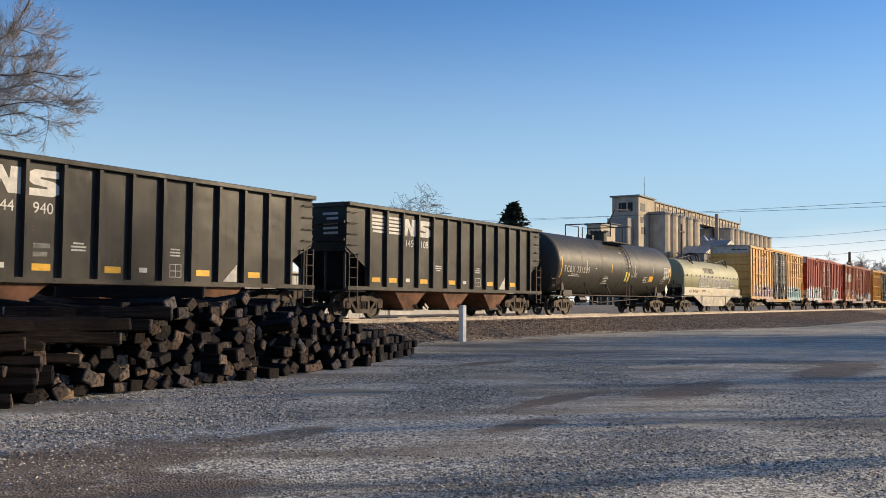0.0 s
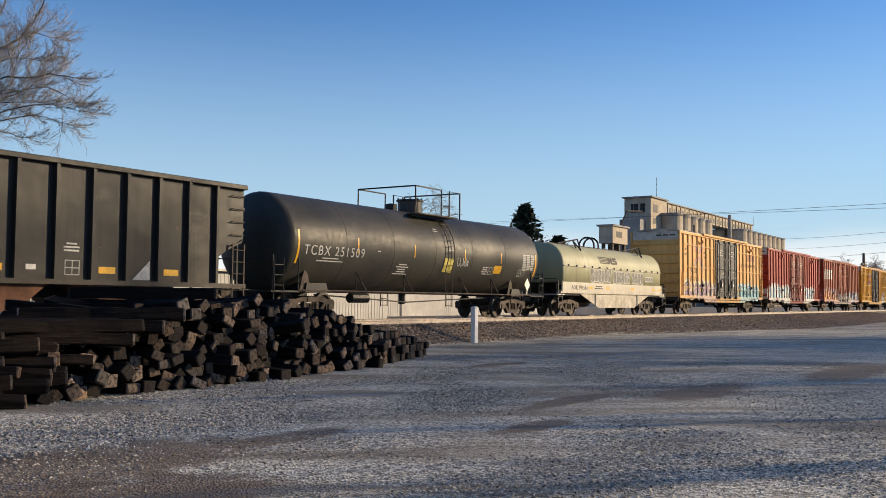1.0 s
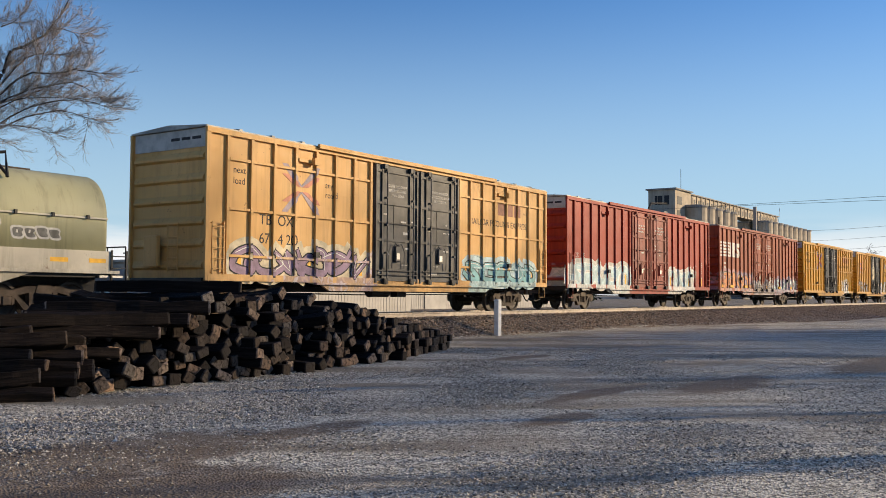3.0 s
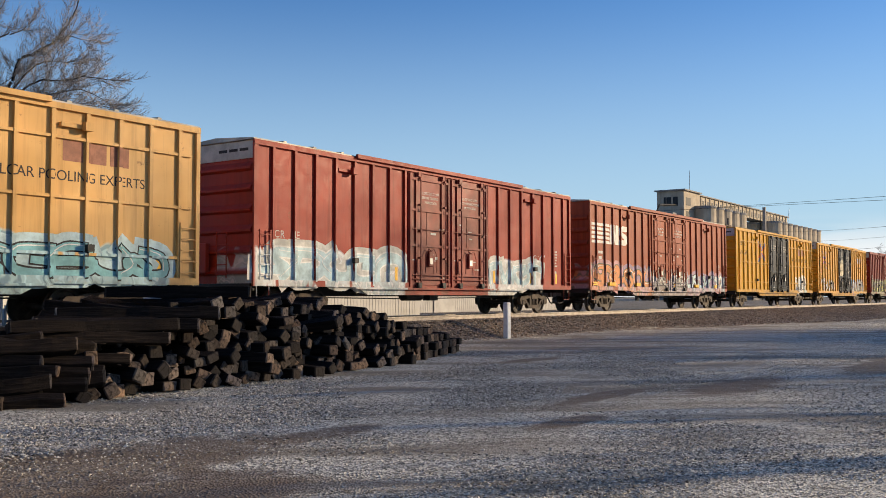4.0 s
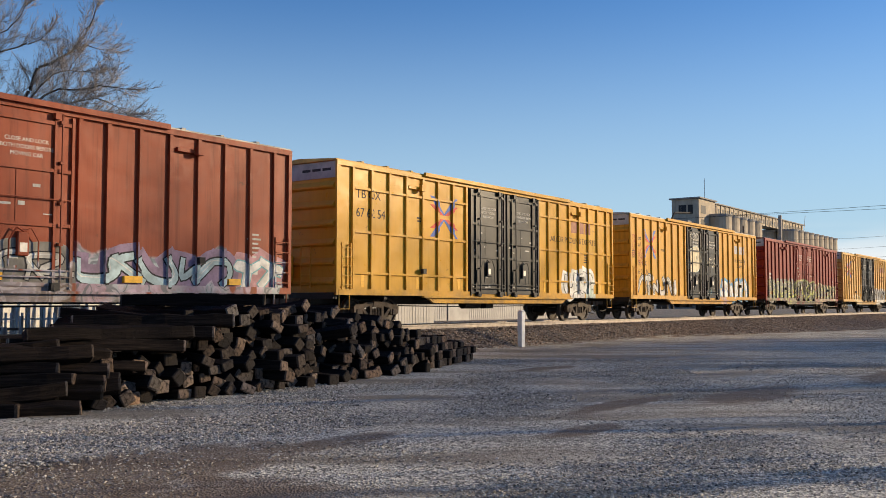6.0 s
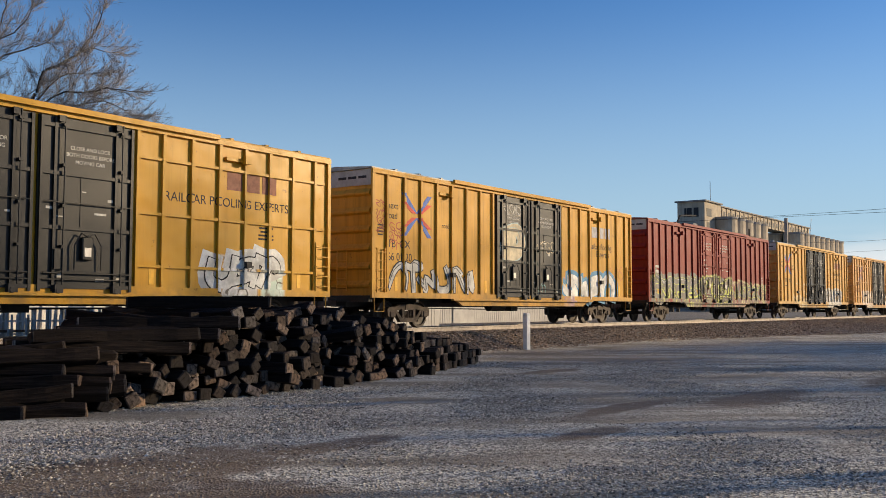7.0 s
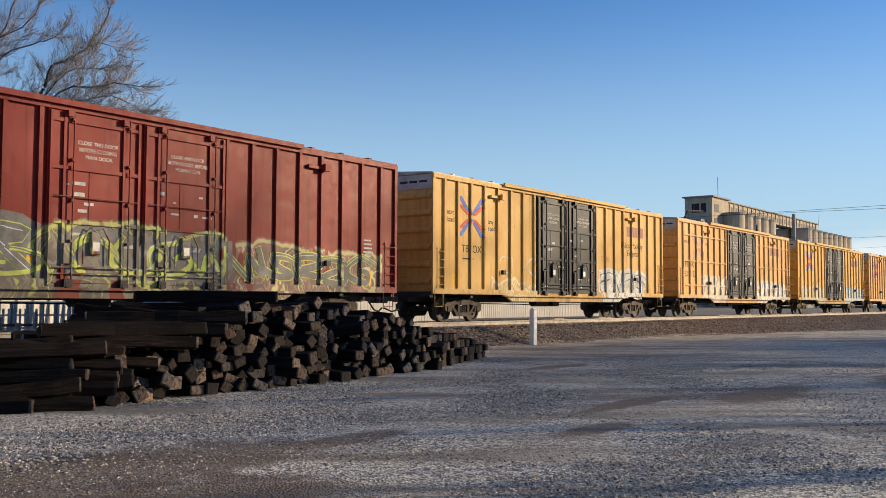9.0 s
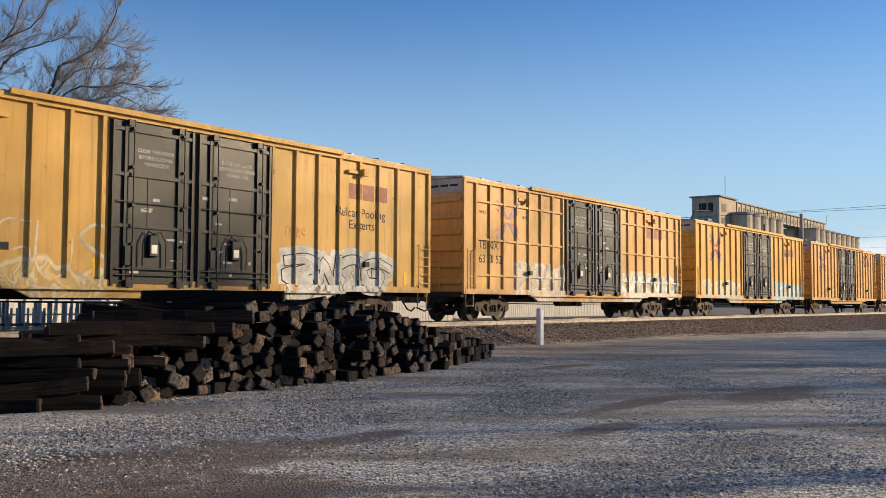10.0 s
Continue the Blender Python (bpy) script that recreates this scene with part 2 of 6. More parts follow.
M = {
    "ground": ground_paint(),
    "stone": stone_paint("crushed_limestone", (0.05, 0.047, 0.042), (0.86, 0.81, 0.70), (0.40, 0.34, 0.27)),
    "ballast": stone_paint("ballast_stone", (0.05, 0.04, 0.034), (0.58, 0.47, 0.35), (0.34, 0.22, 0.14)),
    "tie": tie_paint(),
    "rail": plain("rail_rust", (0.36, 0.31, 0.265), 0.6, 0.2, 0.3, 5),
    "rail_top": plain("rail_polished", (0.55, 0.53, 0.50), 0.3, 1.0, 0.1, 5),
    "black": plain("black_steel", (0.018, 0.017, 0.017), 0.55, 0.0, 0.4, 3, 0.15),
    "truck": plain("rusty_bogie_steel", (0.072, 0.053, 0.039), 0.75, 0.0, 0.5, 3, 0.3),
    "wheel": plain("wheel_steel", (0.055, 0.044, 0.036), 0.6, 0.2, 0.4, 4, 0.2),
    "tread": plain("wheel_tread", (0.4, 0.39, 0.37), 0.35, 0.9, 0.2, 4, 0),
    "white": plain("white_paint", (0.62, 0.60, 0.55), 0.6, 0.0, 0.2, 5, 0.05),
    "chalk": plain("stencil_white", (0.50, 0.49, 0.45), 0.7, 0.0, 0.25, 8, 0),
    "ink": plain("stencil_dark", (0.035, 0.03, 0.028), 0.7, 0.0, 0.3, 8, 0),
    "reflect": plain("yellow_reflective_strip", (0.75, 0.40, 0.02), 0.4, 0.0, 0.15, 8, 0),
    "red": plain("emblem_red", (0.55, 0.06, 0.035), 0.6, 0.0, 0.25, 5, 0),
    "blue": plain("emblem_blue", (0.06, 0.13, 0.42), 0.6, 0.0, 0.25, 5, 0),
    "pale_red": plain("faded_emblem_red", (0.55, 0.22, 0.14), 0.6, 0.0, 0.25, 5, 0),
    "pale_blue": plain("faded_emblem_blue", (0.33, 0.27, 0.30), 0.6, 0.0, 0.25, 5, 0),
    "maroon": plain("emblem_maroon", (0.30, 0.12, 0.07), 0.6, 0.0, 0.25, 5, 0),
    "galv": plain("galvanised_steel", (0.42, 0.41, 0.39), 0.5, 0.6, 0.25, 3, 0.05),
    "roof": plain("galvanised_roof", (0.36, 0.34, 0.30), 0.6, 0.2, 0.35, 1, 0.05),
    "door": plain("black_door_paint", (0.0125, 0.012, 0.012), 0.40, 0.0, 0.5, 1.2, 0.1),
    "panel": plain("end_panel_white", (0.43, 0.41, 0.37), 0.6, 0.0, 0.3, 2, 0.05),
    "bark": plain("grey_bark", (0.17, 0.13, 0.10), 0.9, 0.0, 0.35, 6, 0.4),
    "limb_bark": plain("dark_limb_bark", (0.06, 0.051, 0.045), 0.9, 0.0, 0.4, 6, 0.4),
    "twig": plain("twig_bark", (0.27, 0.24, 0.215), 0.9, 0.0, 0.2, 6, 0.0),
    "needle": plain("spruce_needles", (0.022, 0.035, 0.018), 0.9, 0.0, 0.4, 3, 0.0),
    "post": plain("post_white", (0.72, 0.71, 0.68), 0.6, 0.0, 0.12, 5, 0.05),
    "concrete": concrete("old_concrete", (0.38, 0.325, 0.25), (0.50, 0.43, 0.33)),
    "concrete2": concrete("grey_concrete", (0.24, 0.23, 0.22), (0.33, 0.31, 0.29)),
    "shed": plain("pale_sheet_metal", (0.34, 0.335, 0.33), 0.55, 0.1, 0.2, 0.6, 0.02),
    "dark": plain("dark_opening", (0.02, 0.02, 0.022), 0.6, 0.0, 0.2, 2, 0),
    "wood": plain("weathered_pole", (0.13, 0.095, 0.07), 0.9, 0.0, 0.3, 3, 0.3),
    "brush": plain("dry_brush", (0.11, 0.085, 0.06), 0.95, 0.0, 0.4, 2, 0.0),
    # distant wood: the haze of distance is mixed into this paler colour
    "hazewood": plain("far_twigs_haze_tint", (0.30, 0.25, 0.23), 1.0, 0.0, 0.2, 1, 0.0),
}


# ---- mesh helpers ----
def part(name, bm, material, parent, label="", loc=None, smooth=False):
    """One mesh object under a thing or under a part."""
    me = bpy.data.meshes.new(name)
    bm.to_mesh(me)
    bm.free()
    return part_of(name, me, material, parent, label, loc, smooth)


def part_of(name, me, material, parent, label="", loc=None, smooth=False):
    if material and not me.materials:
        me.materials.append(material)
    if smooth:
        me.shade_smooth()
    ob = new(name, me)
    ob.parent = parent
    if loc:
        ob.location = loc
    return tagged(ob, label) if label else ob


def thing(name, label, category, group="", kind="", loc=(0, 0, 0), turn=0.0):
    ob = new(name)
    ob.location, ob.rotation_euler = loc, (0, 0, turn)
    return tagged(ob, label, category, group, kind)


def B():
    return bmesh.new()


def box(bm, x0, x1, y0, y1, z0, z1):
    v = [bm.verts.new((x, y, z)) for x in (x0, x1) for y in (y0, y1) for z in (z0, z1)]
    for f in ((0, 1, 3, 2), (4, 6, 7, 5), (0, 4, 5, 1), (2, 3, 7, 6), (0, 2, 6, 4), (1, 5, 7, 3)):
        bm.faces.new([v[i] for i in f])
    return bm


def bar(bm, a, b, r, n=6, r2=None):
    """A round bar from a to b."""
    a, b = Vector(a), Vector(b)
    q = (b - a).to_track_quat("Z", "Y")
    rings = []
    for p, rr in ((a, r), (b, r if r2 is None else r2)):
        rings.append([bm.verts.new(p + q @ Vector((rr * math.cos(math.tau * i / n), rr * math.sin(math.tau * i / n), 0))) for i in range(n)])
    for i in range(n):
        bm.faces.new((rings[0][i], rings[0][(i + 1) % n], rings[1][(i + 1) % n], rings[1][i]))
    bm.faces.new(rings[0][::-1])
    bm.faces.new(rings[1])
    return bm


def rod(bm, pts, r, n=6):
    """One bent round bar through the points."""
    pts = [Vector(p) for p in pts]
    rings, prev = [], None
    for i, p in enumerate(pts):
        a = pts[max(0, i - 1)]
        b = pts[min(len(pts) - 1, i + 1)]
        q = (b - a).to_track_quat("Z", "Y")
        u, v = q @ Vector((1, 0, 0)), q @ Vector((0, 1, 0))
        if prev is not None:
            w = (b - a).normalized()
            u = (prev - w * prev.dot(w)).normalized()
            v = w.cross(u)
        prev = u
        rings.append([p + u * (r * math.cos(math.tau * k / n)) + v * (r * math.sin(math.tau * k / n)) for k in range(n)])
    return loft(bm, rings)


def loft(bm, rings, caps=True, closed=True):
    rr = [[bm.verts.new(p) for p in ring] for ring in rings]
    k = len(rr[0])
    for a, b in zip(rr, rr[1:]):
        for i in range(k if closed else k - 1):
            bm.faces.new((a[i], a[(i + 1) % k], b[(i + 1) % k], b[i]))
    if caps:
        bm.faces.new(rr[0][::-1])
        bm.faces.new(rr[-1])
    return bm


def plate(bm, pts, y0, y1):
    """A flat plate: a polygon in x and z between two y."""
    return loft(bm, [[(x, y0, z) for x, z in pts], [(x, y1, z) for x, z in pts]])


def bevelled(bm, w, seg=1):
    bmesh.ops.bevel(bm, geom=list(bm.edges), offset=w, segments=seg, affect="EDGES", clamp_overlap=True)
    return bm


def clipped(bm, x0, x1):
    bmesh.ops.triangulate(bm, faces=bm.faces[:])
    for x, s in ((x0, -1), (x1, 1)):
        bmesh.ops.bisect_plane(bm, geom=bm.verts[:] + bm.edges[:] + bm.faces[:], plane_co=(x, 0, 0), plane_no=(s, 0, 0), clear_outer=True)
    return bm


def letters(name, words, size, x, y, z, material, parent, label="", spacing=1.0, over=()):
    """Raised paint letters on a side that faces -y."""
    cu = bpy.data.curves.new(name, "FONT")
    cu.body, cu.size, cu.extrude, cu.space_character = words, size, 0.002, spacing
    ob = bpy.data.objects.new(name, cu)
    me = bpy.data.meshes.new_from_object(ob)
    me.transform(Matrix.Translation((x, y, z)) @ Matrix.Rotation(radians(90), 4, "X"))
    bpy.data.objects.remove(ob)
    me.name = name
    if over:
        bm = bmesh.new()
        bm.from_mesh(me)
        lo, hi = min(v.co.x for v in me.vertices), max(v.co.x for v in me.vertices)
        for post in over:
            if lo < post + 0.05 and hi > post - 0.05:
                bit = bmesh.new()
                bit.from_mesh(me)
                clipped(bit, post - 0.05, post + 0.05)
                bmesh.ops.translate(bit, verts=bit.verts[:], vec=(0, -POST - 0.001, 0))
                tmp = bpy.data.meshes.new("bit")
                bit.to_mesh(tmp)
                bit.free()
                bm.from_mesh(tmp)
                bpy.data.meshes.remove(tmp)
        bm.to_mesh(me)
        bm.free()
    return part_of(name, me, material, parent, label)


def bars_of_text(bm, x, y, z, w, rows, h=0.05, gap=0.09, rng=random):
    """Rows of small writing that cannot be read, as plain bars."""
    for i in range(rows):
        k = w * rng.uniform(0.6, 1.0)
        box(bm, x + (w - k) / 2, x + (w + k) / 2, y - 0.003, y, z - i * gap - h, z - i * gap)
    return bm


STROKES = (
    ((0.0, 0.0), (0.08, 0.75), (0.5, 1.0), (0.9, 0.7), (1.0, 0.0)),
    ((1.0, 0.85), (0.5, 1.0), (0.05, 0.75), (0.5, 0.5), (0.95, 0.25), (0.5, 0.0), (0.0, 0.15)),
    ((0.0, 1.0), (0.22, 0.0), (0.5, 0.75), (0.75, 0.0), (1.0, 1.0)),
    ((0.0, 1.0), (0.0, 0.25), (0.5, 0.0), (0.95, 0.3), (0.95, 1.0)),
    ((0.9, 0.95), (0.25, 0.95), (0.0, 0.5), (0.3, 0.03), (0.9, 0.1), (0.9, 0.5), (0.5, 0.45)),
    ((0.0, 0.0), (0.03, 1.0), (0.75, 0.92), (0.8, 0.58), (0.15, 0.5), (0.95, 0.0)),
    ((0.5, 0.0), (0.45, 1.0), (0.0, 0.85), (0.5, 0.95), (1.0, 1.0)),
)


def ribbon(bm, pts, width, y, taper=0.25):
    """A flat brush stroke through the points (x, z), at one depth."""
    line = []
    for k in range(len(pts) - 1):
        p0, p1, p2, p3 = (Vector(pts[min(len(pts) - 1, max(0, k + d))]) for d in (-1, 0, 1, 2))
        for i in range(4):
            u = i / 4
            line.append(0.5 * (2 * p1 + (p2 - p0) * u + (2 * p0 - 5 * p1 + 4 * p2 - p3) * u * u + (3 * p1 - p0 - 3 * p2 + p3) * u ** 3))
    line.append(Vector(pts[-1]))
    n = len(line)
    left, right = [], []
    for i, p in enumerate(line):
        d = (line[min(n - 1, i + 1)] - line[max(0, i - 1)]).normalized()
        w = width * (1 - taper * abs(2 * i / (n - 1) - 1))
        ext = d * (-width * 0.6 if i == 0 else width * 0.6 if i == n - 1 else 0)
        q = p + ext
        coat = y - 0.00018 * i
        left.append(bm.verts.new((q.x - d.y * w, coat, q.y + d.x * w)))
        right.append(bm.verts.new((q.x + d.y * w, coat, q.y - d.x * w)))
    for i in range(n - 1):
        bm.faces.new((right[i], right[i + 1], left[i + 1], left[i]))


# ---- ground and track ----
def berm(x, y):
    """Height of the ground: level yard, ballast shoulder, level bed."""
    toe = 17.9 - 5.0 * min(1.0, max(0.0, (x - 42.0) / 22.0))
    u = min(1.0, max(0.0, (y - toe) / (19.1 - toe)))
    h = 0.635 * u
    if y > 22.0:
        h = 0.635 - 0.36 * min(1.0, (y - 22.0) / 2.0)
    return h


def build_ground():
    xs = sorted({*range(-3000, -60, 420), *range(-60, 0, 6), *[v * 0.5 for v in range(0, 160)], *range(80, 220, 4), *range(220, 3000, 300)})
    ys = sorted({*range(-3000, -60, 420), *range(-60, -6, 6), *[v * 0.5 for v in range(-8, 60)], *range(30, 90, 5), *range(90, 3000, 300)})
    verts = []
    for y in ys:
        for x in xs:
            h = berm(x, y)
            if 0 < x < 80 and -4 < y < 17:
                h += 0.035 * noise.noise((x * 0.35, y * 0.5, 0)) + 0.012 * noise.noise((x * 1.7, y * 1.7, 3))
            verts.append((x, y, h))
    k = len(xs)
    faces = [(j * k + i, j * k + i + 1, (j + 1) * k + i + 1, (j + 1) * k + i) for j in range(len(ys) - 1) for i in range(k - 1)]
    me = bpy.data.meshes.new("ground")
    me.from_pydata(verts, [], faces)
    ob = part_of("ground", me, M["ground"], None, "grey crushed-stone yard with brown muddy patches", smooth=True)
    tagged(ob, category="ground", kind="structure")


def pebbles(name, label, places, material, category):
    """Loose stones in one mesh. places: x, y, z, size."""
    base = np.array([(1, 0, 0), (-1, 0, 0), (0, 1, 0), (0, -1, 0), (0, 0, 1), (0, 0, -1)], float)
    tri = np.array([(0, 2, 4), (2, 1, 4), (1, 3, 4), (3, 0, 4), (2, 0, 5), (1, 2, 5), (3, 1, 5), (0, 3, 5)])
    r = np.random.default_rng(5)
    k = len(places)
    p = np.array(places)
    v = base[None] * r.uniform(0.55, 1.25, (k, 6, 1)) + r.uniform(-0.25, 0.25, (k, 6, 3))
    a = r.uniform(0, math.tau, k)
    c, s = np.cos(a)[:, None], np.sin(a)[:, None]
    v[:, :, 2] *= 0.55
    v = np.stack((v[:, :, 0] * c - v[:, :, 1] * s, v[:, :, 0] * s + v[:, :, 1] * c, v[:, :, 2]), -1)
    v = v * p[:, None, 3:4] + p[:, None, :3]
    f = (tri[None] + 6 * np.arange(k)[:, None, None]).reshape(-1, 3)
    me = bpy.data.meshes.new(name)
    me.from_pydata(v.reshape(-1, 3).tolist(), [], f.tolist())
    ob = part_of(name, me, material, None, label)
    tagged(ob, category=category, kind="stuff")


def build_stones():
    r = random.Random(3)
    spots = []
    while len(spots) < 150000:
        d = 5.2 + 22 * r.random() ** 1.6
        a = radians(r.uniform(25, 88))
        x, y = d * math.sin(a), d * math.cos(a)
        if y > 17.6:
            continue
        if any(((x - a) / c) ** 2 + ((y - b) / e) ** 2 < r.uniform(0.3, 1.2) for a, b, c, e in MUD) and r.random() < 0.85:
            continue
        dens = (0.7 if y > 7.5 - 0.12 * x else 0.25) + 0.9 * noise.noise((x * 0.16, y * 0.28, 7))
        if r.random() > max(0.07, dens):
            continue
        spots.append((x, y, berm(x, y) + r.uniform(-0.003, 0.008), (0.006 + 0.016 * r.random() ** 2.2) * (1.35 if y > 8.6 - 0.12 * x else 1.0)))
    pebbles("loose_gravel", "loose grey crushed stone lying on the yard", spots, M["stone"], "gravel")
    spots = []
    while len(spots) < 95000:
        x = 13 + 110 * r.random() ** 1.5
        y = r.uniform(17.7 - 5.0 * min(1.0, max(0.0, (x - 42.0) / 22.0)), 22.6)
        spots.append((x, y, berm(x, y) + r.uniform(-0.01, 0.03), r.uniform(0.028, 0.075)))
    pebbles("ballast", "dark brown and grey ballast stones under the track", spots, M["ballast"], "ballast")


RAIL_PROFILE = ((-0.076, 0), (0.076, 0), (0.076, 0.012), (0.012, 0.032), (0.012, 0.125), (0.036, 0.135), (0.036, 0.172), (-0.036, 0.172), (-0.036, 0.135), (-0.012, 0.125), (-0.012, 0.032), (-0.076, 0.012))


def build_track():
    track = thing("railway_track", "rusty steel rails on wooden sleepers in ballast", "track", kind="structure")
    for s in (-1, 1):
        y0 = TRACK_Y + s * 0.7535
        bm = loft(B(), [[(x, y0 + a, RAIL - 0.176 + b) for a, b in RAIL_PROFILE] for x in (-250, 700)])
        part("rail", bm, M["rail"], track, "brown rusty steel rail")
        part("rail_head", box(B(), -250, 700, y0 - 0.03, y0 + 0.03, RAIL - 0.0045, RAIL - 0.0005), M["rail_top"], track, "polished running surface")
    bm = bevelled(box(B(), -0.115, 0.115, -1.3, 1.3, -0.17, 0), 0.012)
    me = bpy.data.meshes.new("sleeper")
    bm.to_mesh(me)
    bm.free()
    for i in range(190):
        part_of("sleeper", me, M["wood"], track, "", (8 + i * 0.52, TRACK_Y + random.uniform(-0.04, 0.04), RAIL - 0.178))


build_ground()
build_track()


# ---- railway cars: origin at the near end on the rail's top, x along the car, the yard on -y ----
WHEEL_R = 0.457
SPEED = 19.31
WHEELSETS = []
CARS = []


def shared_bogie_meshes():
    out = {}

    def keep(name, bm, mats, smooth=False):
        me = bpy.data.meshes.new(name)
        bm.to_mesh(me)
        bm.free()
        for m in mats:
            me.materials.append(m)
        out[name] = me

    bm = B()
    bar(bm, (0, -1.05, 0), (0, 1.05, 0), 0.085, 10)
    for s in (-1, 1):
        prof = ((0.715, 0.485), (0.745, 0.46), (0.80, 0.455), (0.835, 0.45), (0.84, 0.38), (0.79, 0.36), (0.775, 0.18), (0.83, 0.15), (0.83, 0.08))
        inner = ((0.715, 0.485), (0.70, 0.38), (0.74, 0.36), (0.735, 0.18), (0.70, 0.15), (0.70, 0.08))
        ring = list(prof) + list(inner[::-1])
        n = 24
        loft(bm, [[(r * math.cos(math.tau * i / n), s * a, r * math.sin(math.tau * i / n)) for i in range(n)] for a, r in ring], caps=False)
        for k in range(3):
            w = math.tau * k / 3
            bar(bm, (0.22 * math.cos(w), s * 0.79, 0.22 * math.sin(w)), (0.22 * math.cos(w), s * 0.825, 0.22 * math.sin(w)), 0.035, 6)
        bar(bm, (0, s * 1.05, 0), (0, s * 1.10, 0), 0.105, 10)
        for k in range(3):
            w = math.tau * k / 3 + 0.4
            bar(bm, (0.06 * math.cos(w), s * 1.09, 0.06 * math.sin(w)), (0.06 * math.cos(w), s * 1.125, 0.06 * math.sin(w)), 0.022, 6)
    keep("wheelset", bm, [M["wheel"]])
    # cast side frame: top compression member, tension member, two columns, pedestal jaws
    bm = B()
    for y0, y1 in ((-1.10, -0.94),):
        top = [(-1.12, 0.62), (-1.02, 0.70), (-0.72, 0.70), (-0.42, 0.78), (0.42, 0.78), (0.72, 0.70), (1.02, 0.70), (1.12, 0.62), (1.10, 0.56), (0.70, 0.56), (0.36, 0.64), (-0.36, 0.64), (-0.70, 0.56), (-1.10, 0.56)]
        plate(bm, top, y0, y1)
        plate(bm, [(-0.74, 0.58), (-0.62, 0.58), (-0.36, 0.34), (0.36, 0.34), (0.62, 0.58), (0.74, 0.58), (0.42, 0.20), (-0.42, 0.20)], y0 + 0.01, y1 - 0.01)
        for s in (-1, 1):
            box(bm, s * 0.29 - 0.06, s * 0.29 + 0.06, y0, y1, 0.33, 0.66)
            plate(bm, [(s * 1.12, 0.60), (s * 1.00, 0.60), (s * 1.02, 0.38), (s * 1.09, 0.40)], y0, y1)
            plate(bm, [(s * 0.70, 0.60), (s * 0.78, 0.60), (s * 0.76, 0.36), (s * 0.70, 0.40)], y0, y1)
    keep("side_frame", bm, [M["truck"]])
    rings = []
    for k in range(13):
        rings.append((0.335 + k * 0.02, 0.058 if k % 2 else 0.043))
    bm = loft(B(), [[(rr * math.cos(math.tau * i / 8), -1.03 + rr * math.sin(math.tau * i / 8), z) for i in range(8)] for z, rr in rings])
    keep("spring", bm, [M["truck"]])
    bm = plate(B(), [(-0.2, 0.60), (0.2, 0.60), (0.2, 0.70), (0.16, 0.80), (-0.16, 0.80), (-0.2, 0.70)], -1.12, 1.12)
    keep("bolster", bm, [M["truck"]])
    bm = bevelled(box(B(), -0.11, 0.11, -1.13, -0.95, 0.36, 0.56), 0.02)
    keep("bearing_adapter", bm, [M["truck"]])
    return out


BOGIE = shared_bogie_meshes()
FLIP = Matrix.Diagonal((1, -1, 1, 1))
for key in ("side_frame", "spring", "bearing_adapter"):
    me = BOGIE[key].copy()
    me.transform(FLIP)
    me.flip_normals()
    BOGIE[key + "_far"] = me


def bogie(car, x):
    b = new("bogie")
    b.parent, b.location = car, (x, 0, 0)
    tagged(b, "rusty cast-steel two-axle bogie")
    for k in ("", "_far"):
        part_of("side_frame", BOGIE["side_frame" + k], None, b)
        for s in (-0.13, 0.0, 0.13):
            part_of("spring", BOGIE["spring" + k], None, b, "", (s, 0, 0))
        for s in (-0.89, 0.89):
            part_of("bearing_adapter", BOGIE["bearing_adapter" + k], None, b, "", (s, 0, 0))
    part_of("bolster", BOGIE["bolster"], None, b)
    for s in (-0.89, 0.89):
        w = part_of("wheelset", BOGIE["wheelset"], None, b, "dark steel wheels with worn rims", (s, 0, WHEEL_R))
        WHEELSETS.append((w, s, random.uniform(0, 360)))


def couplers(car, L, reach=0.92):
    for x, s in ((0.0, -1), (L, 1)):
        bm = box(B(), min(x, x + s * reach * 0.8), max(x, x + s * reach * 0.8), -0.09, 0.09, 0.72, 0.90)
        knuckle = [(x + s * (reach * 0.72), -0.17), (x + s * reach, -0.15), (x + s * reach * 0.99, 0.03), (x + s * reach * 0.9, 0.16), (x + s * reach * 0.72, 0.17)]
        loft(bm, [[(a, b, z) for a, b in knuckle] for z in (0.66, 0.96)])
        part("coupler", bm, M["truck"], car, "rusty knuckle coupler")
        bm = B()
        pts = [(x + s * 0.05, -0.35, 0.72), (x + s * 0.3, -0.36, 0.45), (x + s * 0.6, -0.3, 0.38), (x + s * 0.9, -0.2, 0.5)]
        part("brake_hose", rod(bm, pts, 0.03, 6), M["black"], car, "black rubber brake hose")


def ladder(car, x0, x1, y, z0, z1, rungs, material, name="ladder"):
    bm = B()
    for x in (x0, x1):
        box(bm, x - 0.022, x + 0.022, y - 0.05, y - 0.02, z0, z1)
    for i in range(rungs):
        z = z0 + (z1 - z0) * (i + 0.5) / rungs
        bar(bm, (x0, y - 0.06, z), (x1, y - 0.06, z), 0.014, 5)
    for x in (x0, x1):
        for z in (z0 + 0.05, z1 - 0.05):
            box(bm, x - 0.015, x + 0.015, y - 0.03, y + 0.09, z - 0.015, z + 0.015)
    return part(name, bm, material, car)


def stirrup(car, x0, x1, y, z0, z1, material):
    bm = rod(B(), [(x0, y, z1), (x0, y, z0), (x1, y, z0), (x1, y, z1)], 0.018, 5)
    return part("step", bm, material, car, "bent steel sill step")


def car_thing(name, label, x_at_start, group=""):
    car = thing(name, label, "railway car", group)
    CARS.append((car, x_at_start))
    return car


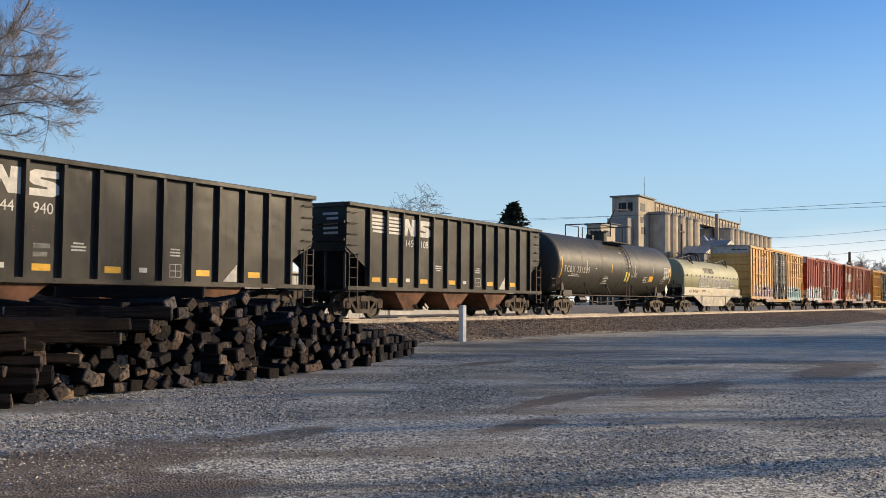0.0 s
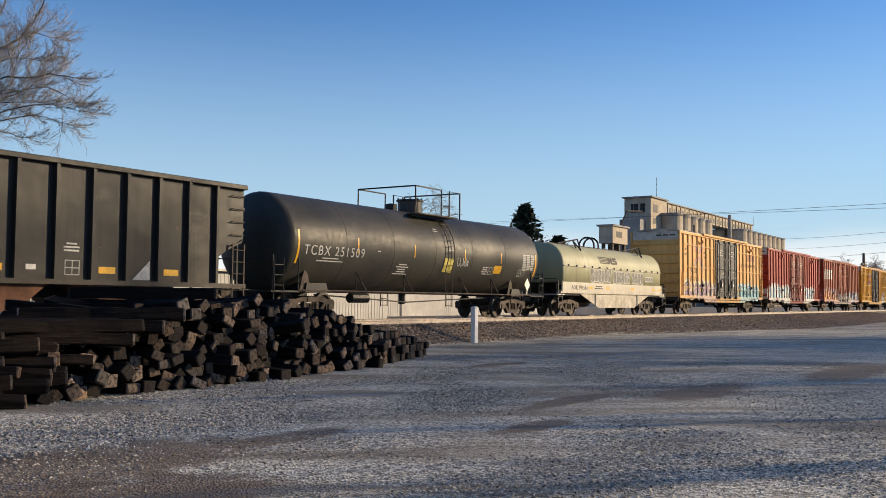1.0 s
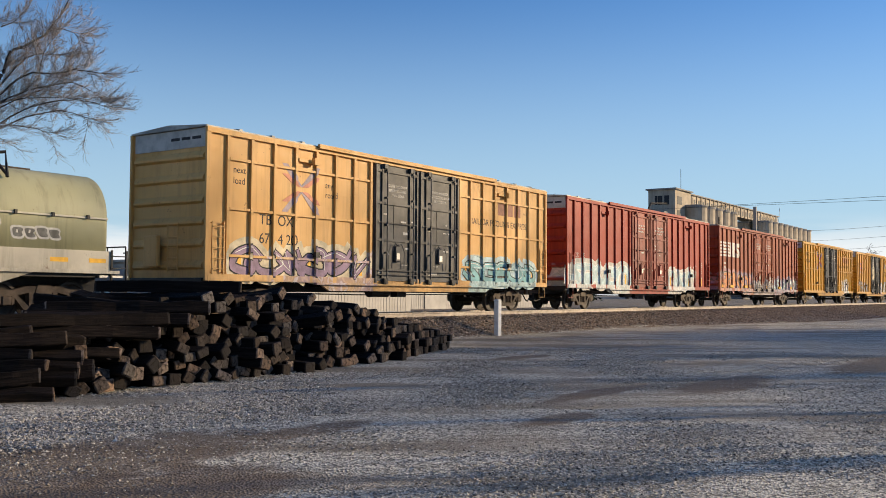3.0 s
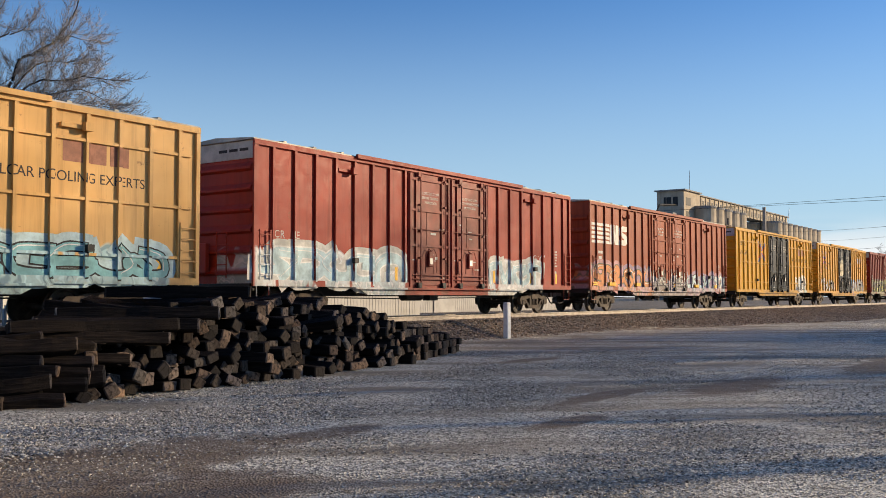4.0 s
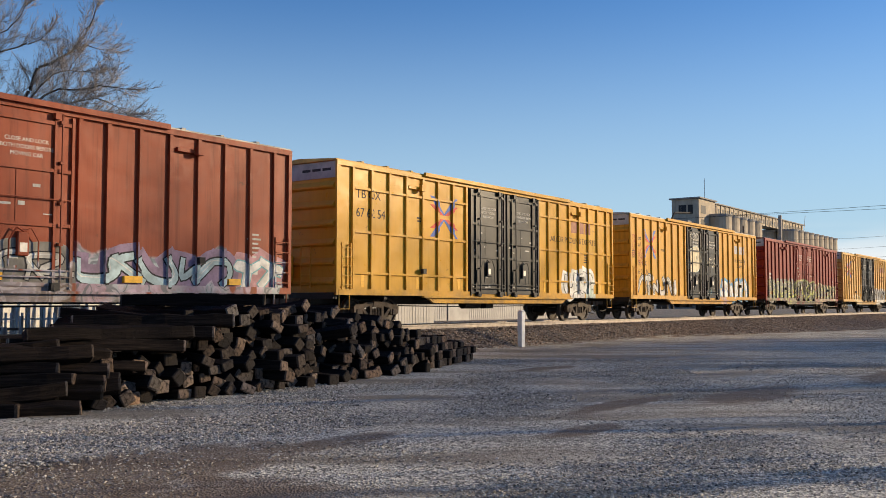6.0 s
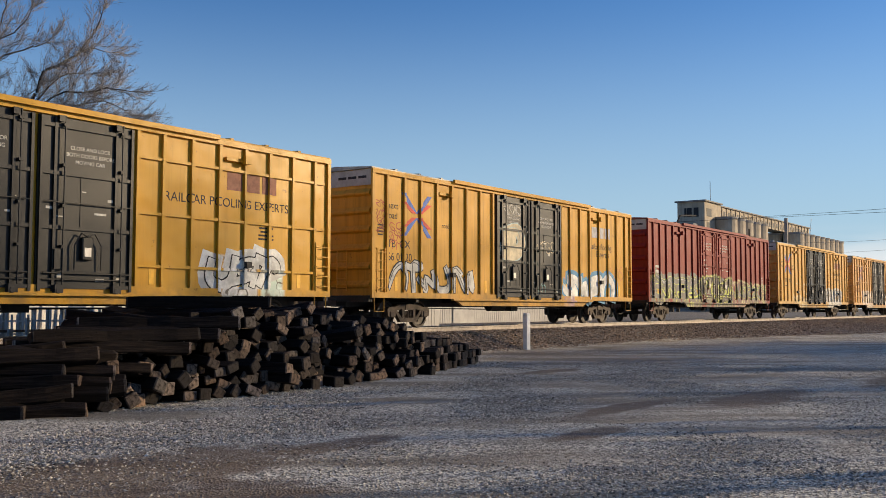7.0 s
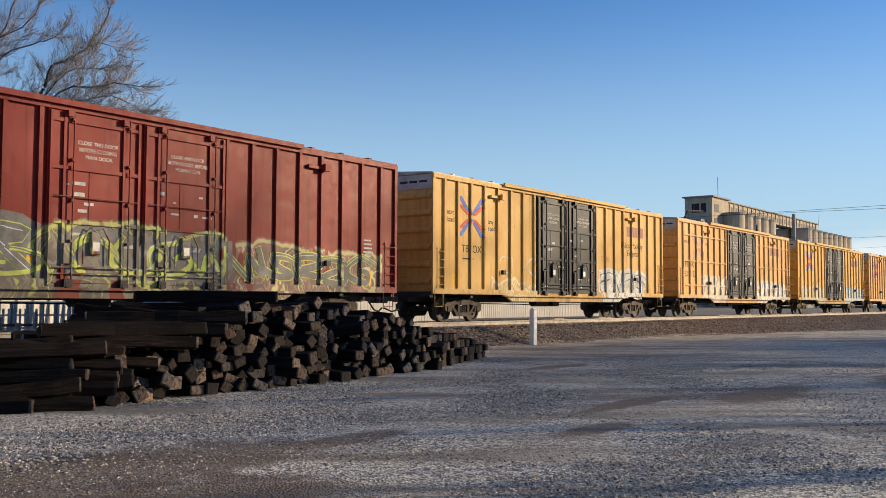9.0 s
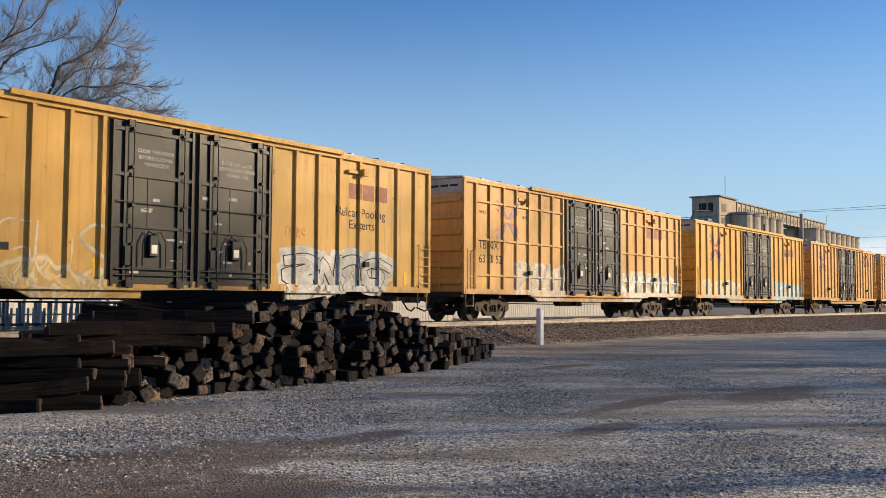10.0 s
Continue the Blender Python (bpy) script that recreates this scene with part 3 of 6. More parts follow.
BOX_L = 18.8
SIDE = -1.49        # panel surface
POST = 0.078         # how far the posts stand out
ROOF_Z = 5.09
POSTS_LEFT = [0.77 + 0.885 * i for i in range(7)] + [6.9]
CAR_POSTS = {}
POSTS_RIGHT = [12.1] + [12.85 + 0.885 * i for i in range(7)]


def emblem(parent, pieces, posts, depth=SIDE):
    """Flat painted shapes that run over panels and posts. pieces: name, polygon in x and z, material, label."""
    for i, (name, poly, material, label) in enumerate(pieces):
        coat = 0.004 + 0.0015 * i
        part(name, plate(B(), poly, depth - coat, depth - 0.0005), material, parent, label)
        lo, hi = min(p[0] for p in poly), max(p[0] for p in poly)
        for x in posts:
            if lo < x + 0.05 and hi > x - 0.05:
                bm = clipped(plate(B(), poly, depth - POST - coat, depth - POST - 0.0005), x - 0.05, x + 0.05)
                if bm.faces:
                    part(name, bm, material, parent, label)
                else:
                    bm.free()


def stripes_mark(x, z, w, h, material, slant=0.0):
    """The railway's mark as plain shapes: six stripes and two slanted blocks with notches."""
    out = []
    k = 5
    for i in range(k):
        z1 = z + h - i * h / (k - 0.35)
        z0 = z1 - 0.62 * h / (k - 0.35)
        cut = slant * (h - (z1 - z)) / h
        out.append(("stripe", [(x + cut, z0), (x + w * 0.50, z0), (x + w * 0.48, z1), (x + cut, z1)], material, "painted stripe"))
    a, b = x + w * 0.49, x + w * 0.75
    out.append(("block_mark", [(a, z), (a + w * 0.085, z), (a + w * 0.10, z + h * 0.52), (b - w * 0.10, z), (b - w * 0.005, z), (b - 0.005 * w, z + h), (b - w * 0.085, z + h), (b - w * 0.095, z + h * 0.50), (a + w * 0.11, z + h), (a + w * 0.02, z + h)], material, "painted block"))
    a, b = x + w * 0.765, x + w
    out.append(("block_mark", [(a, z), (b - 0.05 * w, z), (b, z + 0.13 * h), (b, z + 0.44 * h), (b - 0.04 * w, z + 0.58 * h), (a + 0.09 * w, z + 0.65 * h), (a + 0.09 * w, z + 0.72 * h), (b - 0.005 * w, z + 0.72 * h), (b - 0.005 * w, z + h), (a + 0.05 * w, z + h), (a, z + 0.87 * h), (a, z + 0.56 * h), (a + 0.04 * w, z + 0.42 * h), (b - 0.09 * w, z + 0.35 * h), (b - 0.09 * w, z + 0.28 * h), (a, z + 0.28 * h)], material, "painted block"))
    return out


def cross_mark(x, z, s, tone=""):
    """Four crossing arrows, red and blue."""
    out = []
    for sx, top, mat in ((0, 1, "blue"), (0, 0, "blue"), (1, 1, "blue"), (1, 0, "blue"), (0, 1, "red"), (0, 0, "red"), (1, 1, "red"), (1, 0, "red")):
        cx, cz = x + s / 2, z + s * 0.5
        ex, ez = (x if sx == 0 else x + s), (z + s if top else z)
        dx, dz = ex - cx, ez - cz
        off = 0.21 * s if mat == "red" else 0.0
        o = -off if top else off
        t = 0.085 * s
        near = 0.20 if mat == "red" else 0.10
        pts = [(cx + dx * near - t, cz + dz * near + o * 0.25), (cx + dx * near + t, cz + dz * near + o * 0.25), (ex + t, ez + o), (ex - t, ez + o)]
        if (dx > 0) != (dz > 0):
            pts = pts[::-1]
        out.append(("arrow_mark", pts, M[tone + mat], "painted %s%s arrow" % ("faded " if tone else "", mat)))
    return out


def boxcar(x_start, paint, post_paint, label, door_mat, rails=False, end_panel=True, seed=0, roof=None, flat_strips=False, shift=0.0):
    rng = random.Random(seed)
    car = car_thing("boxcar", label, x_start, "cars of the passing train")
    posts = [x + shift * min(1.0, x / 3.0) for x in POSTS_LEFT] + [x + (shift if x < 12.5 else shift * 0.5) for x in POSTS_RIGHT]
    CAR_POSTS[car.name] = posts
    L = BOX_L
    # body shell with floor
    bm = B()
    box(bm, 0.10, L - 0.10, SIDE, -SIDE, 1.06, ROOF_Z - 0.06)
    part("body", bm, paint, car)
    # roof: low pitched sheet with cross seams
    bm = loft(B(), [[(x, -1.53, ROOF_Z - 0.055), (x, -1.53, ROOF_Z - 0.015), (x, 0, ROOF_Z + 0.09), (x, 1.53, ROOF_Z - 0.015), (x, 1.53, ROOF_Z - 0.055)] for x in (0.0, L)])
    for i in range(1, 15):
        x = L * i / 15
        loft(bm, [[(xx, -1.50, ROOF_Z - 0.01), (xx, -1.50, ROOF_Z + 0.035), (xx, 0, ROOF_Z + 0.13), (xx, 1.50, ROOF_Z + 0.035), (xx, 1.50, ROOF_Z - 0.01)] for xx in (x - 0.06, x + 0.06)])
    part("roof", bm, roof or M["roof"], car, "weathered sheet-metal roof with raised seams")
    for s in (-1, 1):
        y0, y1 = (SIDE - 0.085, SIDE - 0.002) if s < 0 else (-SIDE + 0.002, -SIDE + 0.085)
        part("top_chord", box(B(), 0.0, L, y0, y1, ROOF_Z - 0.20, ROOF_Z - 0.06), paint, car)
        # side sill, deeper in the middle
        poly = [(0.1, 0.98), (0.1, 1.16), (L - 0.1, 1.16), (L - 0.1, 0.98), (L - 4.4, 0.98), (L - 4.9, 0.74), (4.9, 0.74), (4.4, 0.98)]
        part("side_sill", plate(B(), poly, y0, y1), paint, car)
        ledge = (SIDE - 0.20, SIDE - 0.087) if s < 0 else (-SIDE + 0.087, -SIDE + 0.20)
        part("door_track", box(B(), 4.2, 14.6, *ledge, 0.92, 0.98), paint, car)
        part("top_track", box(B(), 4.3, 14.5, ledge[0] + 0.02, ledge[1], ROOF_Z - 0.10, ROOF_Z + 0.025), paint, car)
        for x in posts:
            q = (SIDE - POST, SIDE - 0.001) if s < 0 else (-SIDE + 0.001, -SIDE + POST)
            part("side_post", box(B(), x - 0.05, x + 0.05, *q, 1.17, ROOF_Z - 0.205), post_paint, car)
        for x in (0.06, L - 0.06):
            q = (SIDE - 0.075, SIDE - 0.003) if s < 0 else (-SIDE + 0.003, -SIDE + 0.075)
            part("corner_post", box(B(), x - 0.06, x + 0.10 if x < 1 else x + 0.06, *q, 0.98, ROOF_Z - 0.205), post_paint, car)
        if rails:
            for z in (4.27, 2.93, 1.66):
                for a, b in ((0.85, 6.85), (12.15, L - 0.25)):
                    q = (SIDE - POST * 0.8, SIDE - 0.002) if s < 0 else (-SIDE + 0.002, -SIDE + POST * 0.8)
                    part("side_rail", box(B(), a, b, *q, z - 0.035, z + 0.035), post_paint, car)
    # ends: recessed sheet with horizontal ribs
    for x, s in ((0.0, -1), (L, 1)):
        for i in range(6):
            z = 1.36 + i * 0.58
            if end_panel and z > 4.4:
                continue
            wall, tip = (x + 0.098, x + 0.012) if s < 0 else (x - 0.098, x - 0.012)
            bm = loft(B(), [[(wall, yy, z - 0.09), (tip, yy * 0.985, z - 0.03), (tip, yy * 0.985, z + 0.03), (wall, yy, z + 0.16)] for yy in (-1.42, 1.42)])
            part("end_rib", bm, paint, car)
        if end_panel:
            a, b = (x + 0.07, x + 0.098) if s < 0 else (x - 0.098, x - 0.07)
            part("end_panel", box(B(), a, b, -1.44, 1.44, 4.52, ROOF_Z - 0.07), M["panel"], car, "dirty white end panel")
            if s < 0:
                bm = B()
                for k in range(3):
                    box(bm, x + 0.064, x + 0.069, -1.25 + k * 0.42, -1.25 + k * 0.42 + 0.34, 4.74, 4.82)
                part("stencil", bm, M["ink"], car, "small dark stencilled marks")
        a, b = (x - 0.02, x + 0.15) if s < 0 else (x - 0.15, x + 0.02)
        part("end_sill", box(B(), a, b, -1.45, 1.45, 0.86, 1.055), M["black"], car)
        bm = B()
        for yy in (-0.55, -0.15):
            bar(bm, (x + s * 0.06, yy, 1.2), (x + s * 0.06, yy, 2.5), 0.018, 5)
        for k in range(5):
            bar(bm, (x + s * 0.06, -0.55, 1.3 + k * 0.28), (x + s * 0.06, -0.15, 1.3 + k * 0.28), 0.014, 5)
        part("end_ladder", bm, paint, car)
    bx = box(B(), -0.14, 0.0, 0.2, 0.75, 1.35, 2.2)
    part("brake_box", bevelled(bx, 0.02), paint, car, "hand brake housing on the end")
    # doors on both sides
    for s in (-1, 1):
        for d, (a, b) in enumerate(((7.06 + shift, 9.43 + shift), (9.53 + shift, 11.95 + shift * 0.85))):
            y0, y1 = (SIDE - 0.07, SIDE - 0.004) if s < 0 else (-SIDE + 0.004, -SIDE + 0.07)
            door = part("door", bevelled(box(B(), a, b, y0, y1, 1.0, ROOF_Z - 0.22), 0.012), door_mat, car, "sliding plug door with lock rods")
            if s > 0:
                continue
            yo = SIDE - 0.07
            w = b - a
            for x in (a + 0.06, a + w * 0.16, a + w * 0.80, b - 0.06):
                part("door_stile", box(B(), x - 0.035, x + 0.035, yo - 0.055, yo - 0.001, 1.02, ROOF_Z - 0.24), door_mat, door)
            for z in (3.62, 2.42, 1.12, ROOF_Z - 0.42):
                part("door_rail", box(B(), a + 0.10, b - 0.10, yo - 0.045, yo - 0.001, z - 0.04, z + 0.04), door_mat, door)
            for x in (a + 0.24 * w, a + 0.85 * w):
                bm = bar(B(), (x, yo - 0.10, 0.98), (x, yo - 0.10, ROOF_Z - 0.2), 0.024, 6)
                for z in (1.1, 2.0, 2.9, 3.8, 4.7):
                    box(bm, x - 0.05, x + 0.05, yo - 0.12, yo - 0.003, z - 0.03, z + 0.03)
                part("lock_rod", bm, door_mat, door)
            for z, h in ((2.98, 0.016), (1.42, 0.02), (1.28, 0.02)):
                part("lock_bar", bar(B(), (a + 0.12, yo - 0.075, z), (b - 0.12, yo - 0.075, z), h, 5), door_mat, door)
            bm = bevelled(box(B(), a + 0.44 * w, a + 0.55 * w, yo - 0.10, yo - 0.002, 1.72, 2.24), 0.02)
            gear = part("lock_gear", bm, door_mat, door)
            part("plate", box(B(), a + 0.46 * w, a + 0.53 * w, yo - 0.106, yo - 0.101, 1.80, 2.0), M["galv"], gear, "worn metal plate")
            for x in (a + 0.36 * w, a + 0.64 * w):
                part("lock_lever", rod(B(), [(a + 0.495 * w, yo - 0.09, 2.24), ((a + 0.495 * w + x) / 2, yo - 0.10, 2.32), (x, yo - 0.09, 2.05), (x, yo - 0.08, 1.5)], 0.018, 5), door_mat, door)
            part("panel_seam", box(B(), a + 0.43 * w, a + 0.445 * w, yo - 0.012, yo - 0.001, 2.47, 3.57), door_mat, door)
            bm = box(B(), a + 0.16 * w, a + 0.27 * w, yo - 0.09, yo - 0.002, 1.5, 1.95)
            part("handle_box", bm, door_mat, door)
            for x in (a + 0.2 * w, a + 0.8 * w):
                bm = box(B(), x - 0.10, x + 0.10, yo - 0.15, yo - 0.03, 0.99, 1.16)
                bar(bm, (x, yo - 0.16, 1.04), (x, yo - 0.04, 1.04), 0.07, 8)
                part("roller", bm, M["black"], door, "dark door roller")
                part("hanger", box(B(), x - 0.07, x + 0.07, yo - 0.12, yo - 0.02, ROOF_Z - 0.34, ROOF_Z - 0.2), door_mat, door)
            for k, words in enumerate((("CLOSE THIS DOOR", "BEFORE CLOSING", "MAIN DOOR"), ("CLOSE AND LOCK", "BOTH DOORS BEFORE", "MOVING CAR"))[d]):
                letters("door_words", words, 0.122, a + (0.275 + 0.0135 * (17 - len(words))) * w, yo - 0.002, 4.18 - 0.155 * k, M["white"], door, "white stencilled door warning")
            for k in range(9):
                xx, zz = a + w * rng.uniform(0.05, 0.82), rng.choice((1.25, 1.6, 1.9, 2.1, 2.6, 2.75, 3.0, 3.2)) + rng.uniform(0, 0.08)
                bm = box(B(), xx, xx + rng.uniform(0.08, 0.34), yo - 0.006, yo - 0.002, zz, zz + rng.uniform(0.02, 0.09))
                part("door_label", bm, M["chalk"], door, "pasted pale label")
    # ladders, grab irons, steps, jacking pads
    ladder(car, 0.22, 0.62, SIDE - 0.06, 1.15, 2.55, 5, post_paint)
    ladder(car, L - 0.62, L - 0.12, SIDE - 0.06, 1.15, 2.55, 5, post_paint)
    stirrup(car, 0.15, 0.62, SIDE - 0.04, 0.56, 1.0, post_paint)
    stirrup(car, L - 0.62, L - 0.15, SIDE - 0.04, 0.56, 1.0, post_paint)
    for x in (3.6, L - 3.9):
        bm = box(B(), x - 0.12, x + 0.72, SIDE - POST - 0.03, SIDE - 0.002, 4.50, 4.60)
        bevelled(bm, 0.008)
        box(bm, x + 0.42, x + 0.62, SIDE - POST - 0.16, SIDE - POST - 0.031, 4.46, 4.66)
        part("stop_bracket", bm, post_paint, car)
        bm = box(B(), x + 0.55, x + 0.73, SIDE - POST - 0.12, SIDE - POST - 0.001, 1.72, 1.88)
        part("lower_bracket", bm, M["black"], car, "dark lever bracket")
    if flat_strips:
        for x, w in ((0.22, 0.5), (2.0, 0.62), (5.1, 0.5), (9.9, 0.4), (13.3, 0.5), (16.5, 0.4)):
            part("reflector", box(B(), x, x + w, SIDE - 0.125 if 7 < x < 12 else SIDE - POST - 0.03, SIDE - 0.001, 1.20, 1.36), M["reflect"], car, "yellow reflective strip")
    for x in () if flat_strips else (1.1, 3.9, 6.3, 12.4, 15.2, 17.4):
        part("reflector", box(B(), x + 0.1, x + 0.24, SIDE - 0.006, SIDE - 0.001, 1.22, 1.66), M["reflect"], car, "yellow reflective strip")
    # under frame
    bm = box(B(), 0.2, L - 0.2, -0.32, 0.32, 0.70, 1.055)
    for x in (2.45, 5.5, 7.5, 9.4, 11.3, 13.3, L - 2.45):
        box(bm, x - 0.08, x + 0.08, -1.45, 1.45, 0.86, 1.055)
    part("centre_sill", bm, M["black"], car, "black steel under frame")
    bm = bar(B(), (8.0, -0.6, 0.72), (9.0, -0.6, 0.72), 0.18, 10)
    box(bm, 9.4, 9.9, -0.75, -0.45, 0.55, 0.9)
    rod(bm, [(4.0, -0.5, 0.66), (8.0, -0.5, 0.62), (14.5, -0.45, 0.66)], 0.02, 5)
    part("brake_gear", bm, M["black"], car, "black air tank and brake rods")
    couplers(car, L)
    bogie(car, 2.45)
    bogie(car, L - 2.45)
    return car


def hopper(x_start, number, label, seed):
    rng = random.Random(seed)
    L, T = 14.1, 3.83
    paint = HOPPER_PAINT
    car = car_thing("hopper_car", label, x_start, "cars of the passing train")
    posts = [1.2 + 0.985 * i for i in range(13)]
    sy = -1.44
    for s in (-1, 1):
        y0, y1 = (sy, sy + 0.03) if s < 0 else (-sy - 0.03, -sy)
        poly = [(1.1, 1.10), (L - 1.1, 1.10), (L - 1.1, 1.72), (L - 0.02, 2.38), (L - 0.02, T - 0.1), (0.02, T - 0.1), (0.02, 2.38), (1.1, 1.72)]
        part("side_sheet", plate(B(), poly, y0, y1), paint, car)
        q = (sy - 0.14, sy + 0.05) if s < 0 else (-sy - 0.05, -sy + 0.14)
        part("top_chord", bevelled(box(B(), -0.02, L + 0.02, *q, T - 0.10, T + 0.03), 0.015), paint, car, "dented steel top rim")
        q = (sy - 0.12, sy - 0.002) if s < 0 else (-sy + 0.002, -sy + 0.12)
        part("side_sill", box(B(), 0.0, L, *q, 0.98, 1.10), paint, car)
        for x in posts:
            q = (sy - 0.12, sy - 0.001) if s < 0 else (-sy + 0.001, -sy + 0.12)
            bm = B()
            tx = 0.045
            loft(bm, [[(x - tx, q[0] if s < 0 else q[1], z), (x + tx, q[0] if s < 0 else q[1], z), (x + tx + 0.02, q[1] if s < 0 else q[0], z), (x - tx - 0.02, q[1] if s < 0 else q[0], z)] for z in (1.101, T - 0.101)])
            part("side_post", bm, paint, car)
        for x0, x1 in ((0.06, 0.50), (L - 0.50, L - 0.06)):
            if s < 0:
                ladder(car, x0, x1, sy - 0.06, 0.55, 2.2, 5, M["truck"])
                for k in range(4):
                    z = 2.45 + k * 0.36
                    bm = rod(B(), [(x0, sy - 0.001, z), (x0, sy - 0.08, z), (x1, sy - 0.08, z), (x1, sy - 0.001, z)], 0.014, 5)
                    part("grab_iron", bm, M["truck"], car)
    for x, s in ((0.0, -1), (L, 1)):
        a, b = (x, x + 0.03) if s < 0 else (x - 0.03, x)
        part("end_sheet", box(B(), a, b, sy + 0.031, -sy - 0.031, 2.30, T - 0.02), paint, car)
        part("end_rim", box(B(), a - 0.06, b + 0.06, sy + 0.06, -sy - 0.06, T - 0.12, T + 0.03), paint, car)
        for z in (2.62, 3.2):
            a2, b2 = (x - 0.07, x - 0.001) if s < 0 else (x + 0.001, x + 0.07)
            part("end_rib", box(B(), a2, b2, sy + 0.04, -sy - 0.04, z - 0.04, z + 0.04), paint, car)
        # slope sheet and end platform
        m1 = 3.1
        p = [(x + (0.03 if s < 0 else -0.03), 2.31), (x - s * m1, 1.0), (x - s * (m1 + 0.02), 0.95), (x + (0.03 if s < 0 else -0.03), 2.25)]
        part("slope_sheet", plate(B(), p, sy + 0.035, -sy - 0.035), paint, car)
        bm = box(B(), min(x, x - s * 1.1), max(x, x - s * 1.1), -1.44, 1.44, 0.92, 0.975)
        for yy in (-1.3, -0.5, 0.5, 1.3):
            bar(bm, (x - s * 0.12, yy, 0.98), (x - s * 0.12, yy, 2.28), 0.045, 6)
        part("end_platform", bm, M["black"], car, "black end platform and posts")
    # hopper chutes: three pairs of tapering pockets
    for cx in (3.85, 6.97, 10.1):
        for s in (-1, 1):
            ys = (sy + 0.02, -0.25) if s < 0 else (0.25, -sy - 0.02)
            rings = [[(cx - 1.15, ys[0], 1.09), (cx + 1.15, ys[0], 1.09), (cx + 1.15, ys[1], 1.09), (cx - 1.15, ys[1], 1.09)],
                     [(cx - 0.32, ys[0] + 0.12, 0.36), (cx + 0.32, ys[0] + 0.12, 0.36), (cx + 0.32, ys[1] - 0.12, 0.36), (cx - 0.32, ys[1] - 0.12, 0.36)]]
            part("chute", loft(B(), rings), M["rustchute"], car, "rust-brown discharge chute")
            bm = box(B(), cx - 0.36, cx + 0.36, ys[0] + 0.1, ys[1] - 0.1, 0.28, 0.358)
            bar(bm, (cx + 0.30, ys[0] + 0.05, 0.5), (cx + 0.55, ys[0] + 0.05, 0.32), 0.03, 6)
            part("chute_gate", bm, M["truck"], car)
    for i in range(2):
        cx = 5.4 + i * 3.13
        p = [(cx - 0.43, 0.99), (cx + 0.43, 0.99), (cx, 1.75)]
        part("inner_ridge", plate(B(), p, sy + 0.035, -sy - 0.035), paint, car)
    bm = box(B(), 0.1, L - 0.1, -0.22, 0.22, 0.68, 0.915)
    part("centre_sill", bm, M["black"], car)
    for i, (a, b) in enumerate(zip(posts, posts[1:])):
        if i in (0, 1, 3, 5, 8, 10):
            part("reflector", box(B(), a + 0.24, a + 0.72, sy - 0.005, sy - 0.001, 1.26, 1.42), M["reflect"], car, "yellow reflective strip")
        elif i in (2, 6):
            part("label", box(B(), a + 0.3, a + 0.55, sy - 0.005, sy - 0.001, 1.3, 1.42), M["white"], car, "white label plate")
        if i in (7, 4):
            bm = bars_of_text(B(), a + 0.25, sy - 0.001, 1.95, 0.45, 3, 0.04, 0.08, rng)
            part("stencil", bm, M["chalk"], car, "small white stencilled lines")
        if i == 9:
            part("stencil", plate(B(), [(a + 0.25, 1.13), (a + 0.78, 1.13), (a + 0.78, 1.62)], sy - 0.005, sy - 0.001), M["chalk"], car, "white triangle mark")
    x = posts[7] + 0.3
    bm = B()
    for q in ((x, x + 0.02, 1.2, 1.55), (x + 0.38, x + 0.4, 1.2, 1.55), (x, x + 0.4, 1.53, 1.55), (x, x + 0.4, 1.2, 1.22), (x + 0.19, x + 0.21, 1.2, 1.55), (x, x + 0.4, 1.36, 1.38)):
        box(bm, q[0], q[1], sy - 0.005, sy - 0.001, q[2], q[3])
    part("test_stencil", bm, M["chalk"], car, "white square stencil frame")
    emblem_hopper(car, posts, sy)
    for k, digits in enumerate(number.split()):
        letters("car_number", digits, 0.36, posts[2 + k] + 0.22, sy - 0.003, 2.56, M["white"], car, "white stencilled car number")
    if number.startswith("144"):
        for k, words in enumerate(("229300", "56700")):
            letters("weight_stencil", words, 0.15, posts[3] + 0.25, sy - 0.003, 1.78 - 0.2 * k, M["chalk"], car, "white stencilled weights")
    bm = B()
    for k in range(5):
        box(bm, -0.004, -0.001, -1.1, -1.1 + rng.uniform(0.35, 0.8), 3.45 - k * 0.16, 3.53 - k * 0.16)
    part("end_stencil", bm, M["chalk"], car, "small white stencilled lines on the end")
    couplers(car, L, 0.83)
    bogie(car, 1.45)
    bogie(car, L - 1.45)
    return car


def emblem_hopper(car, posts, sy):
    mat = M["white"]
    for name, poly, m, label in stripes_mark(posts[0] + 0.12, 2.95, 3.82, 0.60, mat, 0.15):
        lo, hi = min(p[0] for p in poly), max(p[0] for p in poly)
        edges = [0.0] + posts + [14.0]
        for a, b in zip(edges, edges[1:]):
            if name == "block_mark":
                if a < (lo + hi) / 2 < b:
                    fit_in = [(a + 0.09 + (x - lo) / (hi - lo) * (b - a - 0.18), z) for x, z in poly]
                    part(name, plate(B(), fit_in, sy - 0.005, sy - 0.001), m, car, label)
            elif lo < b - 0.1 and hi > a + 0.1:
                bm = clipped(plate(B(), poly, sy - 0.005, sy - 0.001), a + 0.07, b - 0.07)
                if bm.faces:
                    part(name, bm, m, car, label)
                else:
                    bm.free()


